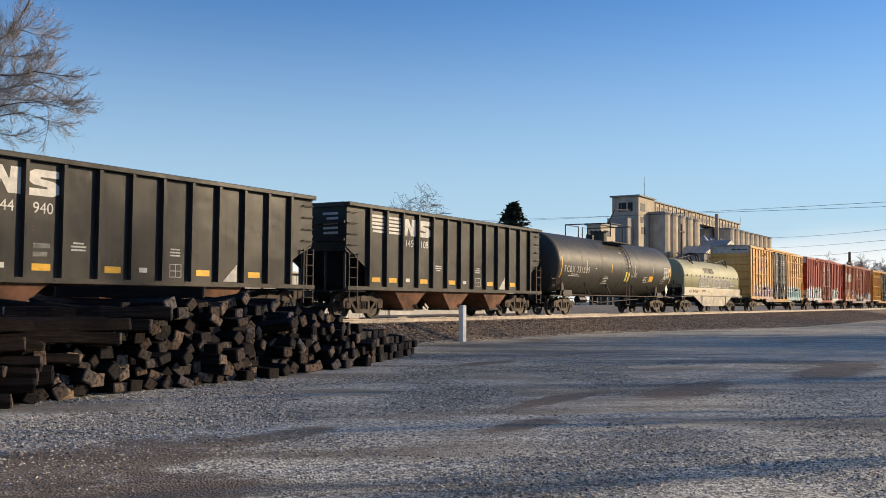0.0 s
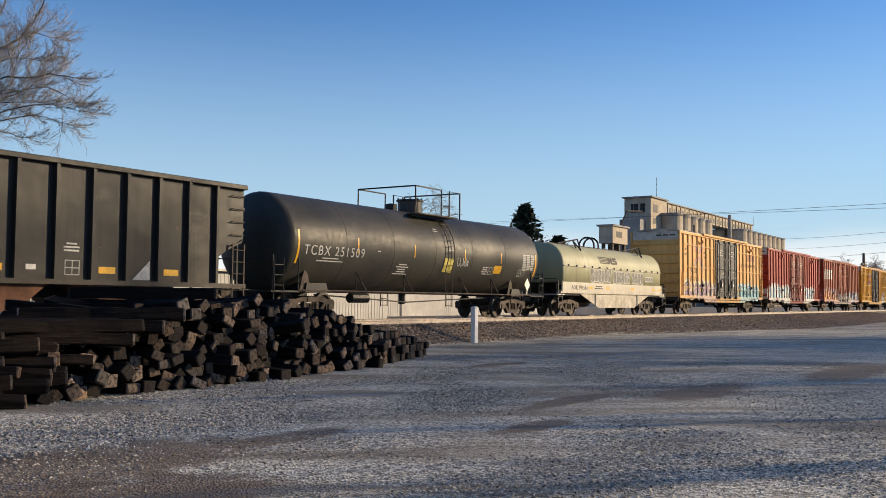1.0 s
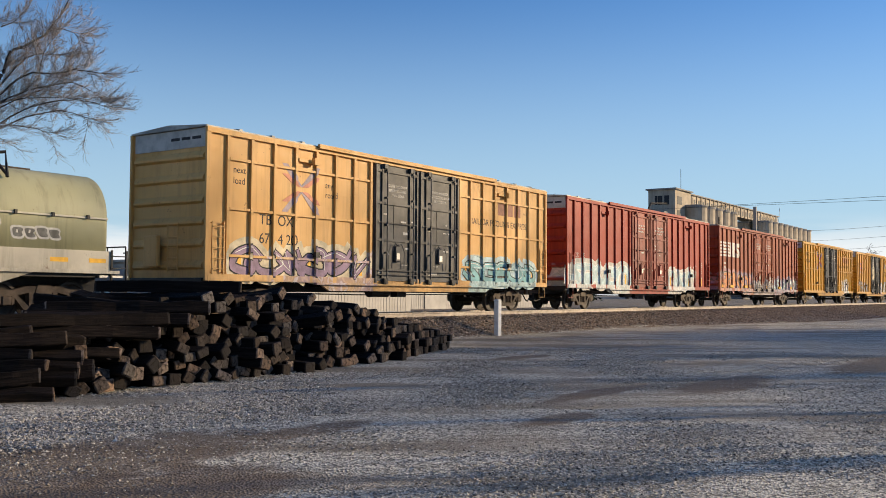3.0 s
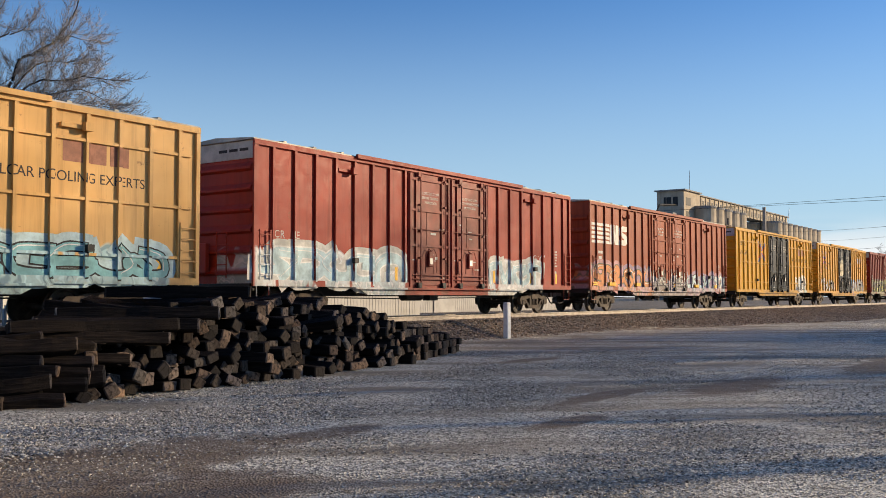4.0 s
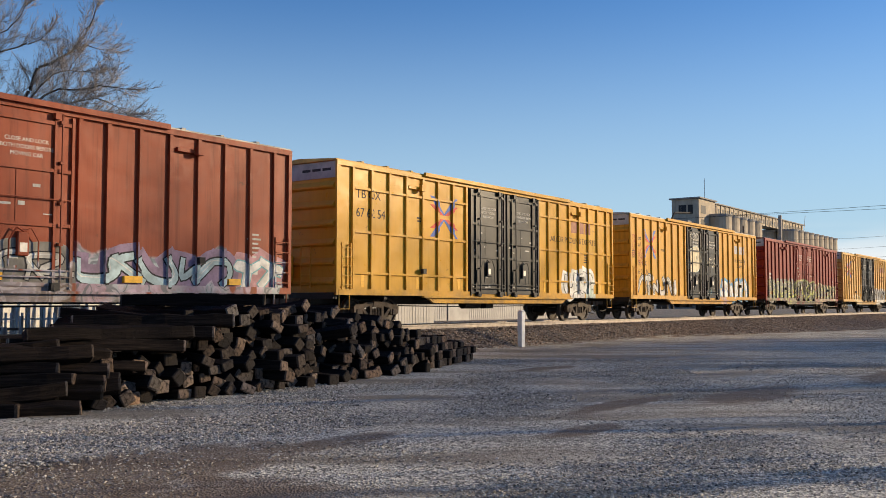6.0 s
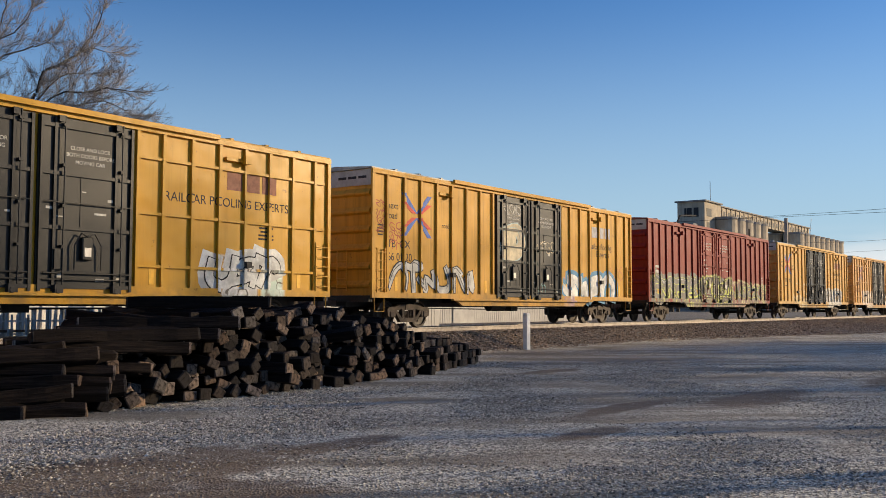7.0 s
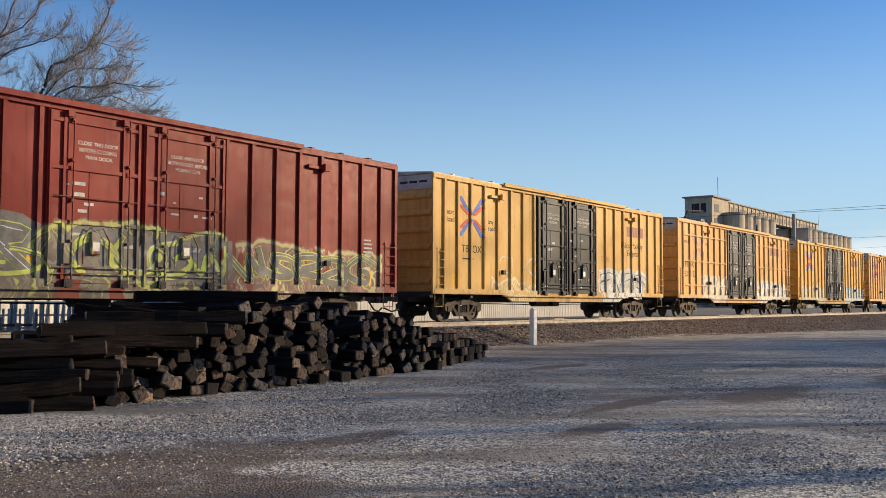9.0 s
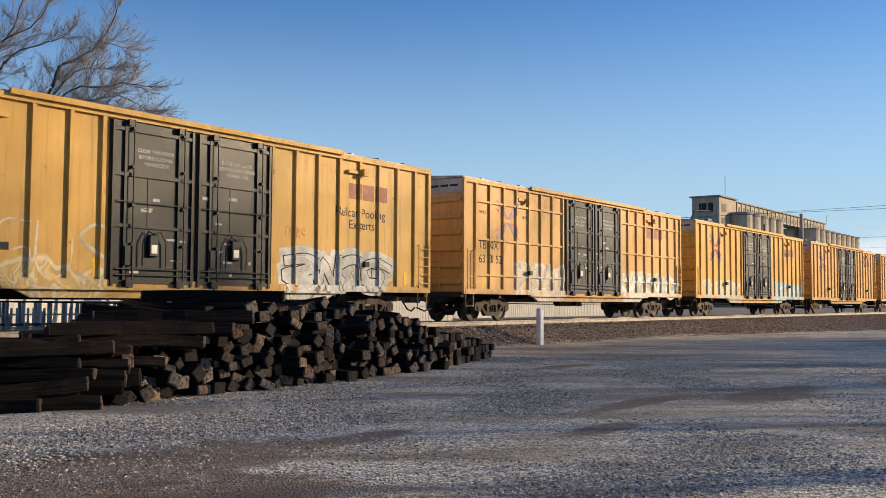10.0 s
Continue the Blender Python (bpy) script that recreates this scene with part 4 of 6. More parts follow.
HOPPER_PAINT = car_paint("black_hopper_paint", (0.020, 0.019, 0.018), (0.040, 0.037, 0.033), (), rough=0.42, streak=0.7)
M["rustchute"] = plain("rusty_chute_steel", (0.17, 0.08, 0.045), 0.8, 0.0, 0.5, 1.5, 0.2)
TANK_PAINT = car_paint("black_tank_paint", (0.042, 0.040, 0.033), (0.064, 0.060, 0.050), (), rough=0.48, streak=0.35, low=1.3)
COIL_PAINT = car_paint("khaki_hood_paint", (0.33, 0.325, 0.20), (0.42, 0.41, 0.27), (), rough=0.5, streak=0.45, low=1.6)
COIL_FRAME = car_paint("cream_frame_paint", (0.52, 0.48, 0.38), (0.62, 0.58, 0.48), (), rough=0.6, streak=0.5, low=1.7)


def tank_car(x_start):
    car = car_thing("tank_car", "black steel tank car with pale stencils and a railed dome", x_start, "cars of the passing train")
    L, R, cz = 17.4, 1.53, 2.47
    x0, x1 = 0.95, 16.6
    n = 40
    rings = []
    for u in (0.0, 0.15, 0.3, 0.5, 0.7, 0.85, 0.95, 1.0):
        r = R * math.sqrt(max(0.0004, 1 - (1 - u) ** 2))
        rings.append((x0 - 0.62 * (1 - u), r))
    body = rings + [(x0 + (x1 - x0) * k / 8, R) for k in range(1, 8)] + [(2 * ((x0 + x1) / 2) - a, r) for a, r in rings[::-1]]
    bm = loft(B(), [[(x, r * math.sin(math.tau * i / n), cz + r * math.cos(math.tau * i / n)) for i in range(n)] for x, r in body])
    part("tank", bm, TANK_PAINT, car, "riveted black tank shell", smooth=True)
    for x in (3.4, 6.0, 8.6, 11.2, 13.8):
        rings = [[(xx, rr * math.sin(math.tau * i / n), cz + rr * math.cos(math.tau * i / n)) for i in range(n)] for xx, rr in ((x - 0.02, R + 0.001), (x - 0.015, R + 0.006), (x + 0.015, R + 0.006), (x + 0.02, R + 0.001))]
        part("weld_seam", loft(B(), rings, caps=False), TANK_PAINT, car, smooth=True)
    # stub sills, platforms and end rails
    for x, s in ((0.0, -1), (L, 1)):
        a, b = (x, x + 2.9) if s < 0 else (x - 2.9, x)
        part("stub_sill", box(B(), a, b, -0.3, 0.3, 0.66, 0.98), M["black"], car)
        a, b = (x, x + 1.25) if s < 0 else (x - 1.25, x)
        part("end_platform", box(B(), a, b, -1.45, 1.45, 0.90, 0.95), M["black"], car)
        c = x + (2.2 if s < 0 else -2.2)
        poly = [(c - 0.55, 0.9), (c + 0.55, 0.9), (c + 0.45, 1.2), (c - 0.45, 1.2)]
        part("saddle", plate(B(), poly, -1.3, 1.3), M["black"], car)
        for yy in (-1, 1):
            poly = [(c - 0.75, 0.93), (c - 0.25, 0.93), (c - 0.35, 1.45), (c - 0.5, 1.62), (c - 0.6, 1.4)]
            part("saddle_plate", plate(B(), poly, yy * 1.22 - 0.02, yy * 1.22 + 0.02), M["truck"], car)
        bm = B()
        for yy in (-1.42, 1.42):
            rod(bm, [(x - s * 0.08, yy, 0.95), (x - s * 0.08, yy, 2.0)], 0.02, 5)
            rod(bm, [(x - s * 1.2, yy, 0.95), (x - s * 1.2, yy, 2.3)], 0.02, 5)
        rod(bm, [(x - s * 0.08, -1.42, 1.9), (x - s * 0.08, 1.42, 1.9)], 0.018, 5)
        part("end_handrail", bm, M["black"], car)
        stirrup(car, x + (0.1 if s < 0 else -0.5), x + (0.5 if s < 0 else -0.1), -1.44, 0.42, 0.91, M["black"])
        bm = B()
        for k in range(3):
            bar(bm, (x + (0.1 if s < 0 else -0.5), -1.47, 1.1 + k * 0.3), (x + (0.5 if s < 0 else -0.1), -1.47, 1.1 + k * 0.3), 0.014, 5)
        for xx in (x + (0.1 if s < 0 else -0.5), x + (0.5 if s < 0 else -0.1)):
            bar(bm, (xx, -1.47, 0.93), (xx, -1.47, 1.9), 0.016, 5)
        part("end_ladder", bm, M["black"], car)
    # side handrail with V brackets
    for s in (-1, 1):
        part("side_handrail", rod(B(), [(1.3, s * 1.50, 0.96), (L - 1.3, s * 1.50, 0.96)], 0.028, 6), M["truck"], car)
        for x in (4.2, 6.9, 10.6, 13.0):
            bm = rod(B(), [(x - 0.28, s * 1.49, 0.97), (x, s * 1.27, 1.58), (x + 0.28, s * 1.49, 0.97)], 0.022, 5)
            part("handrail_bracket", bm, M["truck"], car)
    # dome, platform and rails
    c = 9.05
    part("manway", bar(B(), (c, 0, cz + R - 0.12), (c, 0, cz + R + 0.42), 0.46, 18), TANK_PAINT, car, "round black manway with a bolted lid")
    bm = bar(B(), (c, 0, cz + R + 0.421), (c, 0, cz + R + 0.48), 0.52, 18)
    for k in range(10):
        w = math.tau * k / 10
        bar(bm, (c + 0.46 * math.cos(w), 0.46 * math.sin(w), cz + R + 0.42), (c + 0.46 * math.cos(w), 0.46 * math.sin(w), cz + R + 0.54), 0.03, 5)
    part("manway_lid", bm, M["black"], car)
    bm = bar(B(), (c - 1.2, 0, cz + R - 0.05), (c - 1.2, 0, cz + R + 0.22), 0.22, 12)
    bar(bm, (c - 0.8, 0.3, cz + R - 0.1), (c - 0.8, 0.3, cz + R + 0.3), 0.08, 8)
    part("valve", bm, M["black"], car, "black safety valve")
    pz = cz + 1.32
    for s in (-1, 1):
        bm = box(B(), c - 1.3, c + 1.3, s * 1.05 - 0.3, s * 1.05 + 0.3, pz + 0.02, pz + 0.06)
        part("grating", bm, M["truck"], car)
        bm = B()
        top = pz + 1.02
        rod(bm, [(c - 1.5, s * 1.3, pz + 0.3), (c - 1.5, s * 1.3, top), (c + 0.2, s * 1.3, top), (c + 0.2, s * 1.3, pz)], 0.03, 6)
        rod(bm, [(c + 0.75, s * 1.3, pz), (c + 0.75, s * 1.3, top), (c + 1.5, s * 1.3, top), (c + 1.5, s * 1.3, pz)], 0.03, 6)
        part("dome_rail", bm, M["black"], car, "black tubular safety rail")
    bm = rod(B(), [(c - 1.5, -1.3, pz + 1.02), (c - 1.5, 1.3, pz + 1.02)], 0.03, 6)
    rod(bm, [(c + 1.5, -1.3, pz + 1.02), (c + 1.5, 1.3, pz + 1.02)], 0.03, 6)
    part("dome_rail", bm, M["black"], car, "black tubular safety rail")
    # curved side ladder with rungs
    for s in (-1, 1):
        bm = B()
        arc = [radians(a) for a in (40, 55, 70, 85, 100, 115)]
        for x in (c + 0.25, c + 0.68):
            rod(bm, [(x, s * (R + 0.09) * math.sin(a), cz + (R + 0.09) * math.cos(a)) for a in arc] + [(x, s * 1.5, 0.95), (x, s * 1.5, 0.45)], 0.02, 5)
        for k in range(10):
            a = radians(40 + k * 8.3)
            bar(bm, (c + 0.25, s * (R + 0.09) * math.sin(a), cz + (R + 0.09) * math.cos(a)), (c + 0.68, s * (R + 0.09) * math.sin(a), cz + (R + 0.09) * math.cos(a)), 0.015, 5)
        for z in (0.5, 0.75):
            bar(bm, (c + 0.25, s * 1.5, z), (c + 0.68, s * 1.5, z), 0.015, 5)
        part("side_ladder", bm, M["truck"], car, "dark curved ladder")
    # stencils bent round the shell
    def on_shell(me):
        for v in me.vertices:
            a = (v.co.z - cz) / R
            r = R + 0.004 + (0.003 if v.co.y < 0 else 0.0)
            v.co.y, v.co.z = -r * math.cos(a), cz + r * math.sin(a)

    ob = letters("car_number", "TCBX 251509", 0.43, 1.35, 0, 2.06, M["chalk"], car, "white stencilled reporting mark", 1.22)
    on_shell(ob.data)

    def patch(name, x, z, w, h, mat, label):
        bm = B()
        k = max(1, round(h / 0.1))
        loft(bm, [[(x, 0, z + h * i / k), (x + w, 0, z + h * i / k)] for i in range(k + 1)], caps=False, closed=False)
        o = part(name, bm, mat, car, label)
        on_shell(o.data)

    for x, z, w, h in ((1.05, 1.75, 0.08, 1.05), (3.95, 2.2, 0.07, 0.5), (7.2, 2.2, 0.06, 0.45), (10.6, 2.2, 0.06, 0.45), (13.4, 2.2, 0.06, 0.45)):
        patch("reflector", x, z, w, h, M["reflect"], "yellow reflective strip")
    patch("placard", 9.2, 1.72, 0.62, 0.55, M["yellow_label"], "faded yellow placard")
    patch("placard", 12.95, 1.78, 0.6, 0.34, M["reflect"], "orange-yellow placard")
    r = random.Random(8)
    for x, z, k, w in ((2.0, 1.95, 2, 1.3), (6.2, 1.9, 5, 0.85), (8.6, 3.35, 2, 0.4), (9.4, 2.65, 2, 0.4), (12.0, 2.0, 4, 0.5), (5.0, 2.3, 1, 0.25)):
        for i in range(k):
            ww = w * r.uniform(0.5, 1)
            patch("stencil", x + (w - ww) / 2, z - i * 0.09, ww, 0.035, M["chalk"], "small white stencilled line")
    for i in range(9):
        for k in range(3):
            patch("stencil", 15.3 + k * 0.36, 2.62 - i * 0.075, 0.33 - 0.1 * r.random(), 0.05, M["chalk"], "small white stencilled line")
    patch("reflector", 16.42, 1.75, 0.10, 0.95, M["reflect"], "orange reflective strip")
    part("placard", plate(B(), [(15.75, 1.12), (16.0, 1.40), (15.75, 1.68), (15.5, 1.40)], -1.50, -1.485), M["galv"], car, "grey diamond placard")
    part("placard_post", box(B(), 15.72, 15.78, -1.482, -1.44, 0.95, 1.5), M["galv"], car)
    for x0, x1, z, seed in ((12.1, 13.0, 1.72, 61), (15.0, 15.7, 1.7, 62), (10.1, 10.9, 2.0, 63)):
        r2 = random.Random(seed)
        bm = B()
        for k in range(4):
            w = (x1 - x0) / 4
            ribbon(bm, [(x0 + w * (k + a), z + 0.32 * b) for a, b in r2.choice(STROKES)], 0.012, 0.0)
        on_shell(part("sprayed_scrawl", bm, M["chalk"], car, "thin white sprayed scribble").data)
    bm = rod(B(), [(3.0, -0.5, 0.85), (8.2, -0.5, 0.62), (14.5, -0.5, 0.85)], 0.025, 5)
    bar(bm, (8.6, 0, 0.55), (8.6, 0, 1.0), 0.14, 10)
    bar(bm, (4.6, -0.7, 0.75), (5.5, -0.7, 0.75), 0.17, 10)
    part("bottom_outlet", bm, M["black"], car, "black outlet valve and brake rods")
    couplers(car, L, 0.7)
    bogie(car, 2.2)
    bogie(car, L - 2.2)
    return car


M["spray_dark"] = plain("dark_spray", (0.13, 0.13, 0.12), 0.55, 0.0, 0.5, 6, 0.05)
M["yellow_label"] = plain("faded_yellow", (0.62, 0.52, 0.12), 0.6, 0.0, 0.2, 5, 0)


def bubble_word(car, x, z, h, widths, y, seed):
    """Plump sprayed letter forms, dark with pale outlines; no readable word."""
    r = random.Random(seed)
    gap = 0.046
    outer = x
    for w in widths:
        lean = r.uniform(-0.04, 0.04)
        z0, z1 = z + r.uniform(0.0, 0.06), z + h - r.uniform(0.0, 0.07)
        waist = r.uniform(0.15, 0.38) * w
        side = r.random() < 0.5
        pts = []
        for k in range(20):
            a = math.tau * k / 20
            c, q = math.cos(a), math.sin(a)
            px = abs(c) ** 0.55 * (1 if c > 0 else -1) * w / 2
            pz = abs(q) ** 0.6 * (1 if q > 0 else -1)
            if (px > 0) == side:
                px -= (1 if px > 0 else -1) * waist * max(0.0, 1 - abs(pz + 0.1) * 2.2)
            px *= 1.0 + 0.10 * pz * (1 if side else -1)
            pts.append((px + lean * pz, pz))
        mid, cx = (z0 + z1) / 2, outer + w / 2
        grow = gap
        rim = [(cx + px * (1 + 2 * grow / w), mid + pz * ((z1 - z0) / 2 + grow)) for px, pz in pts]
        fill = [(cx + px, mid + pz * (z1 - z0) / 2) for px, pz in pts]
        letter = part("sprayed_letter", plate(B(), fill, y - 0.009, y - 0.0075), M["spray_dark"], car, "dark sprayed bubble letter")
        part("outline", plate(B(), rim, y - 0.0035 - 0.002 * r.random(), y - 0.0005), M["chalk"], letter, "white sprayed outline")
        if r.random() < 0.75:
            ex, ez, t = cx + (0.12 if not side else -0.12) * w, mid + r.uniform(0.05, 0.2) * h, 0.022
            stroke = [(ex - t, ez - 0.10 * h), (ex + t, ez - 0.12 * h), (ex + t * 1.6, ez + 0.1 * h), (ex - t * 0.3, ez + 0.12 * h)]
            part("outline", plate(B(), stroke, y - 0.012, y - 0.0095), M["chalk"], letter, "white sprayed outline")
        outer += w + gap


def coil_car(x_start):
    car = car_thing("coil_car", "cream covered coil car with a rounded hood and sprayed letters", x_start, "cars of the passing train")
    L = 14.1
    # frame: side sills with a fish belly
    for s in (-1, 1):
        y0, y1 = (-1.46, -1.38) if s < 0 else (1.38, 1.46)
        part("side_sill", box(B(), 0.6, L - 0.5, y0, y1, 1.17, 1.62), COIL_FRAME, car)
        part("sill_flange", box(B(), 0.3, L - 0.3, y0 - 0.06, y1 + 0.06, 1.09, 1.168), COIL_FRAME, car)
        poly = [(2.5, 1.088), (L - 2.5, 1.088), (L - 4.7, 0.40), (4.7, 0.40)]
        part("fish_belly", plate(B(), poly, y0 + 0.02, y1 - 0.02), COIL_FRAME, car)
        for x in (4.3, L - 4.3):
            q = (y0 - 0.03, y0 + 0.018) if s < 0 else (y1 - 0.018, y1 + 0.03)
            part("rib", box(B(), x - 0.04, x + 0.04, *q, 0.52, 1.086), COIL_FRAME, car)
    part("floor", box(B(), 0.3, L - 0.3, -1.375, 1.375, 1.0, 1.09), M["black"], car)
    part("centre_sill", box(B(), 0.1, L - 0.1, -0.3, 0.3, 0.66, 0.998), M["black"], car)
    # hood: upright lower walls, curved shoulders, rounded ends
    h0, h1 = 0.75, L - 0.55
    top, low, seam = 3.52, 1.60, 2.38
    prof = [(-1.40, low), (-1.40, seam)]
    for k in range(1, 10):
        a = radians(10 * k)
        prof.append((-0.50 - 0.90 * math.cos(a), seam + (top - 0.08 - seam) * math.sin(a)))
    prof += [(0.0, top)]
    prof = prof + [(-y, z) for y, z in prof[-2::-1]]
    rings = []
    for u in (0.0, 0.3, 0.7, 1.0):
        sh = math.sqrt(1 - (1 - u) ** 2)
        x = h0 + 0.12 * u
        rings.append([(x, y * (0.955 + 0.045 * sh), z if z <= seam else seam + (z - seam) * (0.94 + 0.06 * sh)) for y, z in prof])
    right = [[(h0 + h1 - x, y, z) for x, y, z in ring] for ring in rings[::-1]]
    bm = loft(B(), rings + right)
    part("hood", bm, COIL_PAINT, car, "cream curved sheet-metal hood", smooth=True)
    for s in (-1, 1):
        part("hood_seam", box(B(), h0 + 0.05, h1 - 0.05, s * 1.42 - 0.025, s * 1.42 + 0.025, seam - 0.02, seam + 0.02), COIL_FRAME, car)
        for k in range(14):
            x = h0 + 0.5 + k * 0.9
            bm = box(B(), x - 0.03, x + 0.03, s * 1.45 - 0.03, s * 1.45 + 0.03, seam - 0.035, seam + 0.06)
            part("bolt", bm, M["black"], car)
    part("ridge", box(B(), h0 + 1.2, h1 - 1.2, -0.05, 0.05, top - 0.005, top + 0.03), M["truck"], car)
    # lifting brackets and loops
    for x in (3.1, L - 3.0):
        for s in (-1, 1):
            bm = rod(B(), [(x - 1.6, s * 0.75, 3.45), (x + 0.05, s * 1.0, 3.72), (x - 0.02, s * 1.22, 3.15)], 0.04, 6)
            rod(bm, [(x - 0.25, s * 0.9, 3.66), (x - 0.35, s * 1.12, 3.28)], 0.035, 6)
            rod(bm, [(x - 0.25, s * 0.9, 3.66), (x - 0.02, s * 1.2, 3.2)], 0.035, 6)
            part("lifting_bracket", bm, M["black"], car, "dark steel lifting bracket")
    for x in (6.45, 7.0):
        arc = [(x, 0.42 * math.cos(radians(a)), 3.62 + 0.42 * math.sin(radians(a))) for a in range(0, 181, 20)]
        part("lifting_loop", rod(B(), [(x, 0.42, 3.47)] + arc + [(x, -0.42, 3.47)], 0.05, 8), M["black"], car, "black steel lifting loop")
    for name, poly, m, label in stripes_mark(4.95, 2.62, 2.3, 0.34, M["ink"], 0.12):
        part(name, plate(B(), poly, -1.375, -1.37), m, car, label)
    for ob in car.children:
        if ob.name.split(".")[0] in ("stripe", "block_mark"):
            for v in ob.data.vertices:
                w = min(0.98, max(0.0, (v.co.z - seam) / (top - 0.08 - seam)))
                v.co.y = -0.50 - 0.90 * math.sqrt(1 - w * w) - (0.014 if v.co.y < -1.372 else 0.010)
    bubble_word(car, 3.86, 1.67, 0.66, (0.44, 0.36, 0.38, 0.32, 0.38, 0.42), -1.40, 41)
    bubble_word(car, 6.68, 1.66, 0.62, (0.36, 0.30, 0.33, 0.30, 0.36, 0.32), -1.40, 42)
    bubble_word(car, 9.22, 1.66, 0.62, (0.37, 0.34, 0.38, 0.36), -1.40, 43)
    bubble_word(car, 11.12, 1.82, 0.30, (0.25, 0.25, 0.25, 0.25), -1.40, 44)
    letters("car_number", "AOK 494584", 0.30, 1.55, -1.462, 1.27, M["ink"], car, "dark stencilled reporting mark", 1.12)
    for x in (3.5, 5.6, 8.9, 12.0, 13.0):
        part("reflector", box(B(), x, x + 0.45, -1.466, -1.4605, 1.34, 1.44), M["reflect"], car, "yellow reflective strip")
    bm = bars_of_text(B(), 4.1, -1.461, 1.48, 1.2, 2, 0.05, 0.1)
    part("stencil", bm, M["ink"], car, "small dark stencilled lines")
    for x, s in ((0.0, -1), (L, 1)):
        a, b = (x, x + 0.8) if s < 0 else (x - 0.8, x)
        part("end_platform", box(B(), a, b, -1.45, 1.45, 1.0, 1.05), M["galv"], car, "pale end platform")
        ladder(car, x + (0.08 if s < 0 else -0.5), x + (0.5 if s < 0 else -0.08), -1.45, 0.5, 1.65, 4, M["black"])
        bm = B()
        for yy in (-1.4, -0.7, 0, 0.7, 1.4):
            bar(bm, (x - s * 0.05, yy, 1.05), (x - s * 0.05, yy, 1.75), 0.018, 5)
        bar(bm, (x - s * 0.05, -1.4, 1.75), (x - s * 0.05, 1.4, 1.75), 0.018, 5)
        part("end_rail", bm, M["black"], car)
    couplers(car, L, 0.9)
    bogie(car, 2.0)
    bogie(car, L - 2.0)
    return car


def over_posts(bm, posts, step, half=0.05):
    """Carry flat paint over standing posts: the same paint again on each post's face."""
    if not bm.verts:
        return bm
    lo, hi = min(v.co.x for v in bm.verts), max(v.co.x for v in bm.verts)
    base = bm.copy()
    for x in posts:
        if lo < x + half and hi > x - half:
            bit = clipped(base.copy(), x - half, x + half)
            bmesh.ops.translate(bit, verts=bit.verts[:], vec=(0, -step, 0))
            tmp = bpy.data.meshes.new("bit")
            bit.to_mesh(tmp)
            bit.free()
            bm.from_mesh(tmp)
            bpy.data.meshes.remove(tmp)
    base.free()
    return bm


def sprayed(car, x0, x1, z0, z1, count, fill, line, cloud, seed, depth=SIDE, posts=None, step=POST, fat=0.115, rim=0.045, label="sprayed painting of interlocking shapes"):
    """A row of fat sprayed strokes: a cloud behind, an outline, a fill and a few thin highlights. No words."""
    r = random.Random(seed)
    posts = CAR_POSTS[car.name] if posts is None else posts
    coats = [B(), B(), B(), B()]
    w, h = (x1 - x0) / count, z1 - z0
    y = depth - 0.001
    for k in range(count):
        shape = r.choice(STROKES)
        if r.random() < 0.5:
            shape = tuple((1 - a, b) for a, b in shape)
        lean, tall, drop = r.uniform(-0.15, 0.15), r.uniform(0.85, 1.0), r.uniform(0, 0.1)
        turn = radians(r.uniform(-38, 38))
        shape = [(0.5 + (a - 0.5) * math.cos(turn) - (b - 0.5) * math.sin(turn), min(1.0, max(0.0, 0.5 + (a - 0.5) * math.sin(turn) + (b - 0.5) * math.cos(turn)))) for a, b in shape]
        pts = [(x0 + w * (k + 0.5 + 1.08 * (a - 0.5) + lean * b) + r.gauss(0, 0.05), z0 + h * (drop + (tall - drop) * (0.12 + 0.76 * b)) + r.gauss(0, 0.05)) for a, b in shape]
        f = h * fat * r.uniform(0.85, 1.15)
        if cloud:
            ribbon(coats[0], pts, f + 0.24, y - 0.0002 * k, 0.1)
        ribbon(coats[1], pts, f + rim, y - 0.008 - 0.0003 * k, 0.2)
        if fill:
            ribbon(coats[2], pts, f, y - 0.016 - 0.0003 * k, 0.2)
            ribbon(coats[3], [(a - f * 0.35, b + f * 0.35) for a, b in pts[:3]], 0.014, y - 0.024 - 0.0003 * k)
    names = (("cloud", cloud), ("outline", line), ("fill", fill), ("highlight", line if not cloud else "spray_white"))
    root = None
    for bm, (name, mat) in zip(coats, names):
        if not mat or not bm.faces:
            bm.free()
            continue
        over_posts(bm, posts, step)
        if root is None:
            root = part("sprayed_painting", bm, M[mat], car, label)
        else:
            part(name, bm, M[mat], root)


def scrawl(car, x0, x1, z0, z1, count, mat, seed, depth=SIDE, width=0.016, posts=None, step=POST):
    """Thin sprayed scribble, one loose stroke after another."""
    r = random.Random(seed)
    bm = B()
    w = (x1 - x0) / count
    for k in range(count):
        pts = [(x0 + w * (k + 0.1 + 0.85 * a) + r.gauss(0, 0.02), z0 + (z1 - z0) * b + r.gauss(0, 0.03)) for a, b in r.choice(STROKES)]
        ribbon(bm, pts, width * r.uniform(0.8, 1.3), depth - 0.0025 - 0.0002 * k)
    over_posts(bm, CAR_POSTS[car.name] if posts is None else posts, step)
    part("sprayed_scrawl", bm, M[mat], car, "thin sprayed scribble")


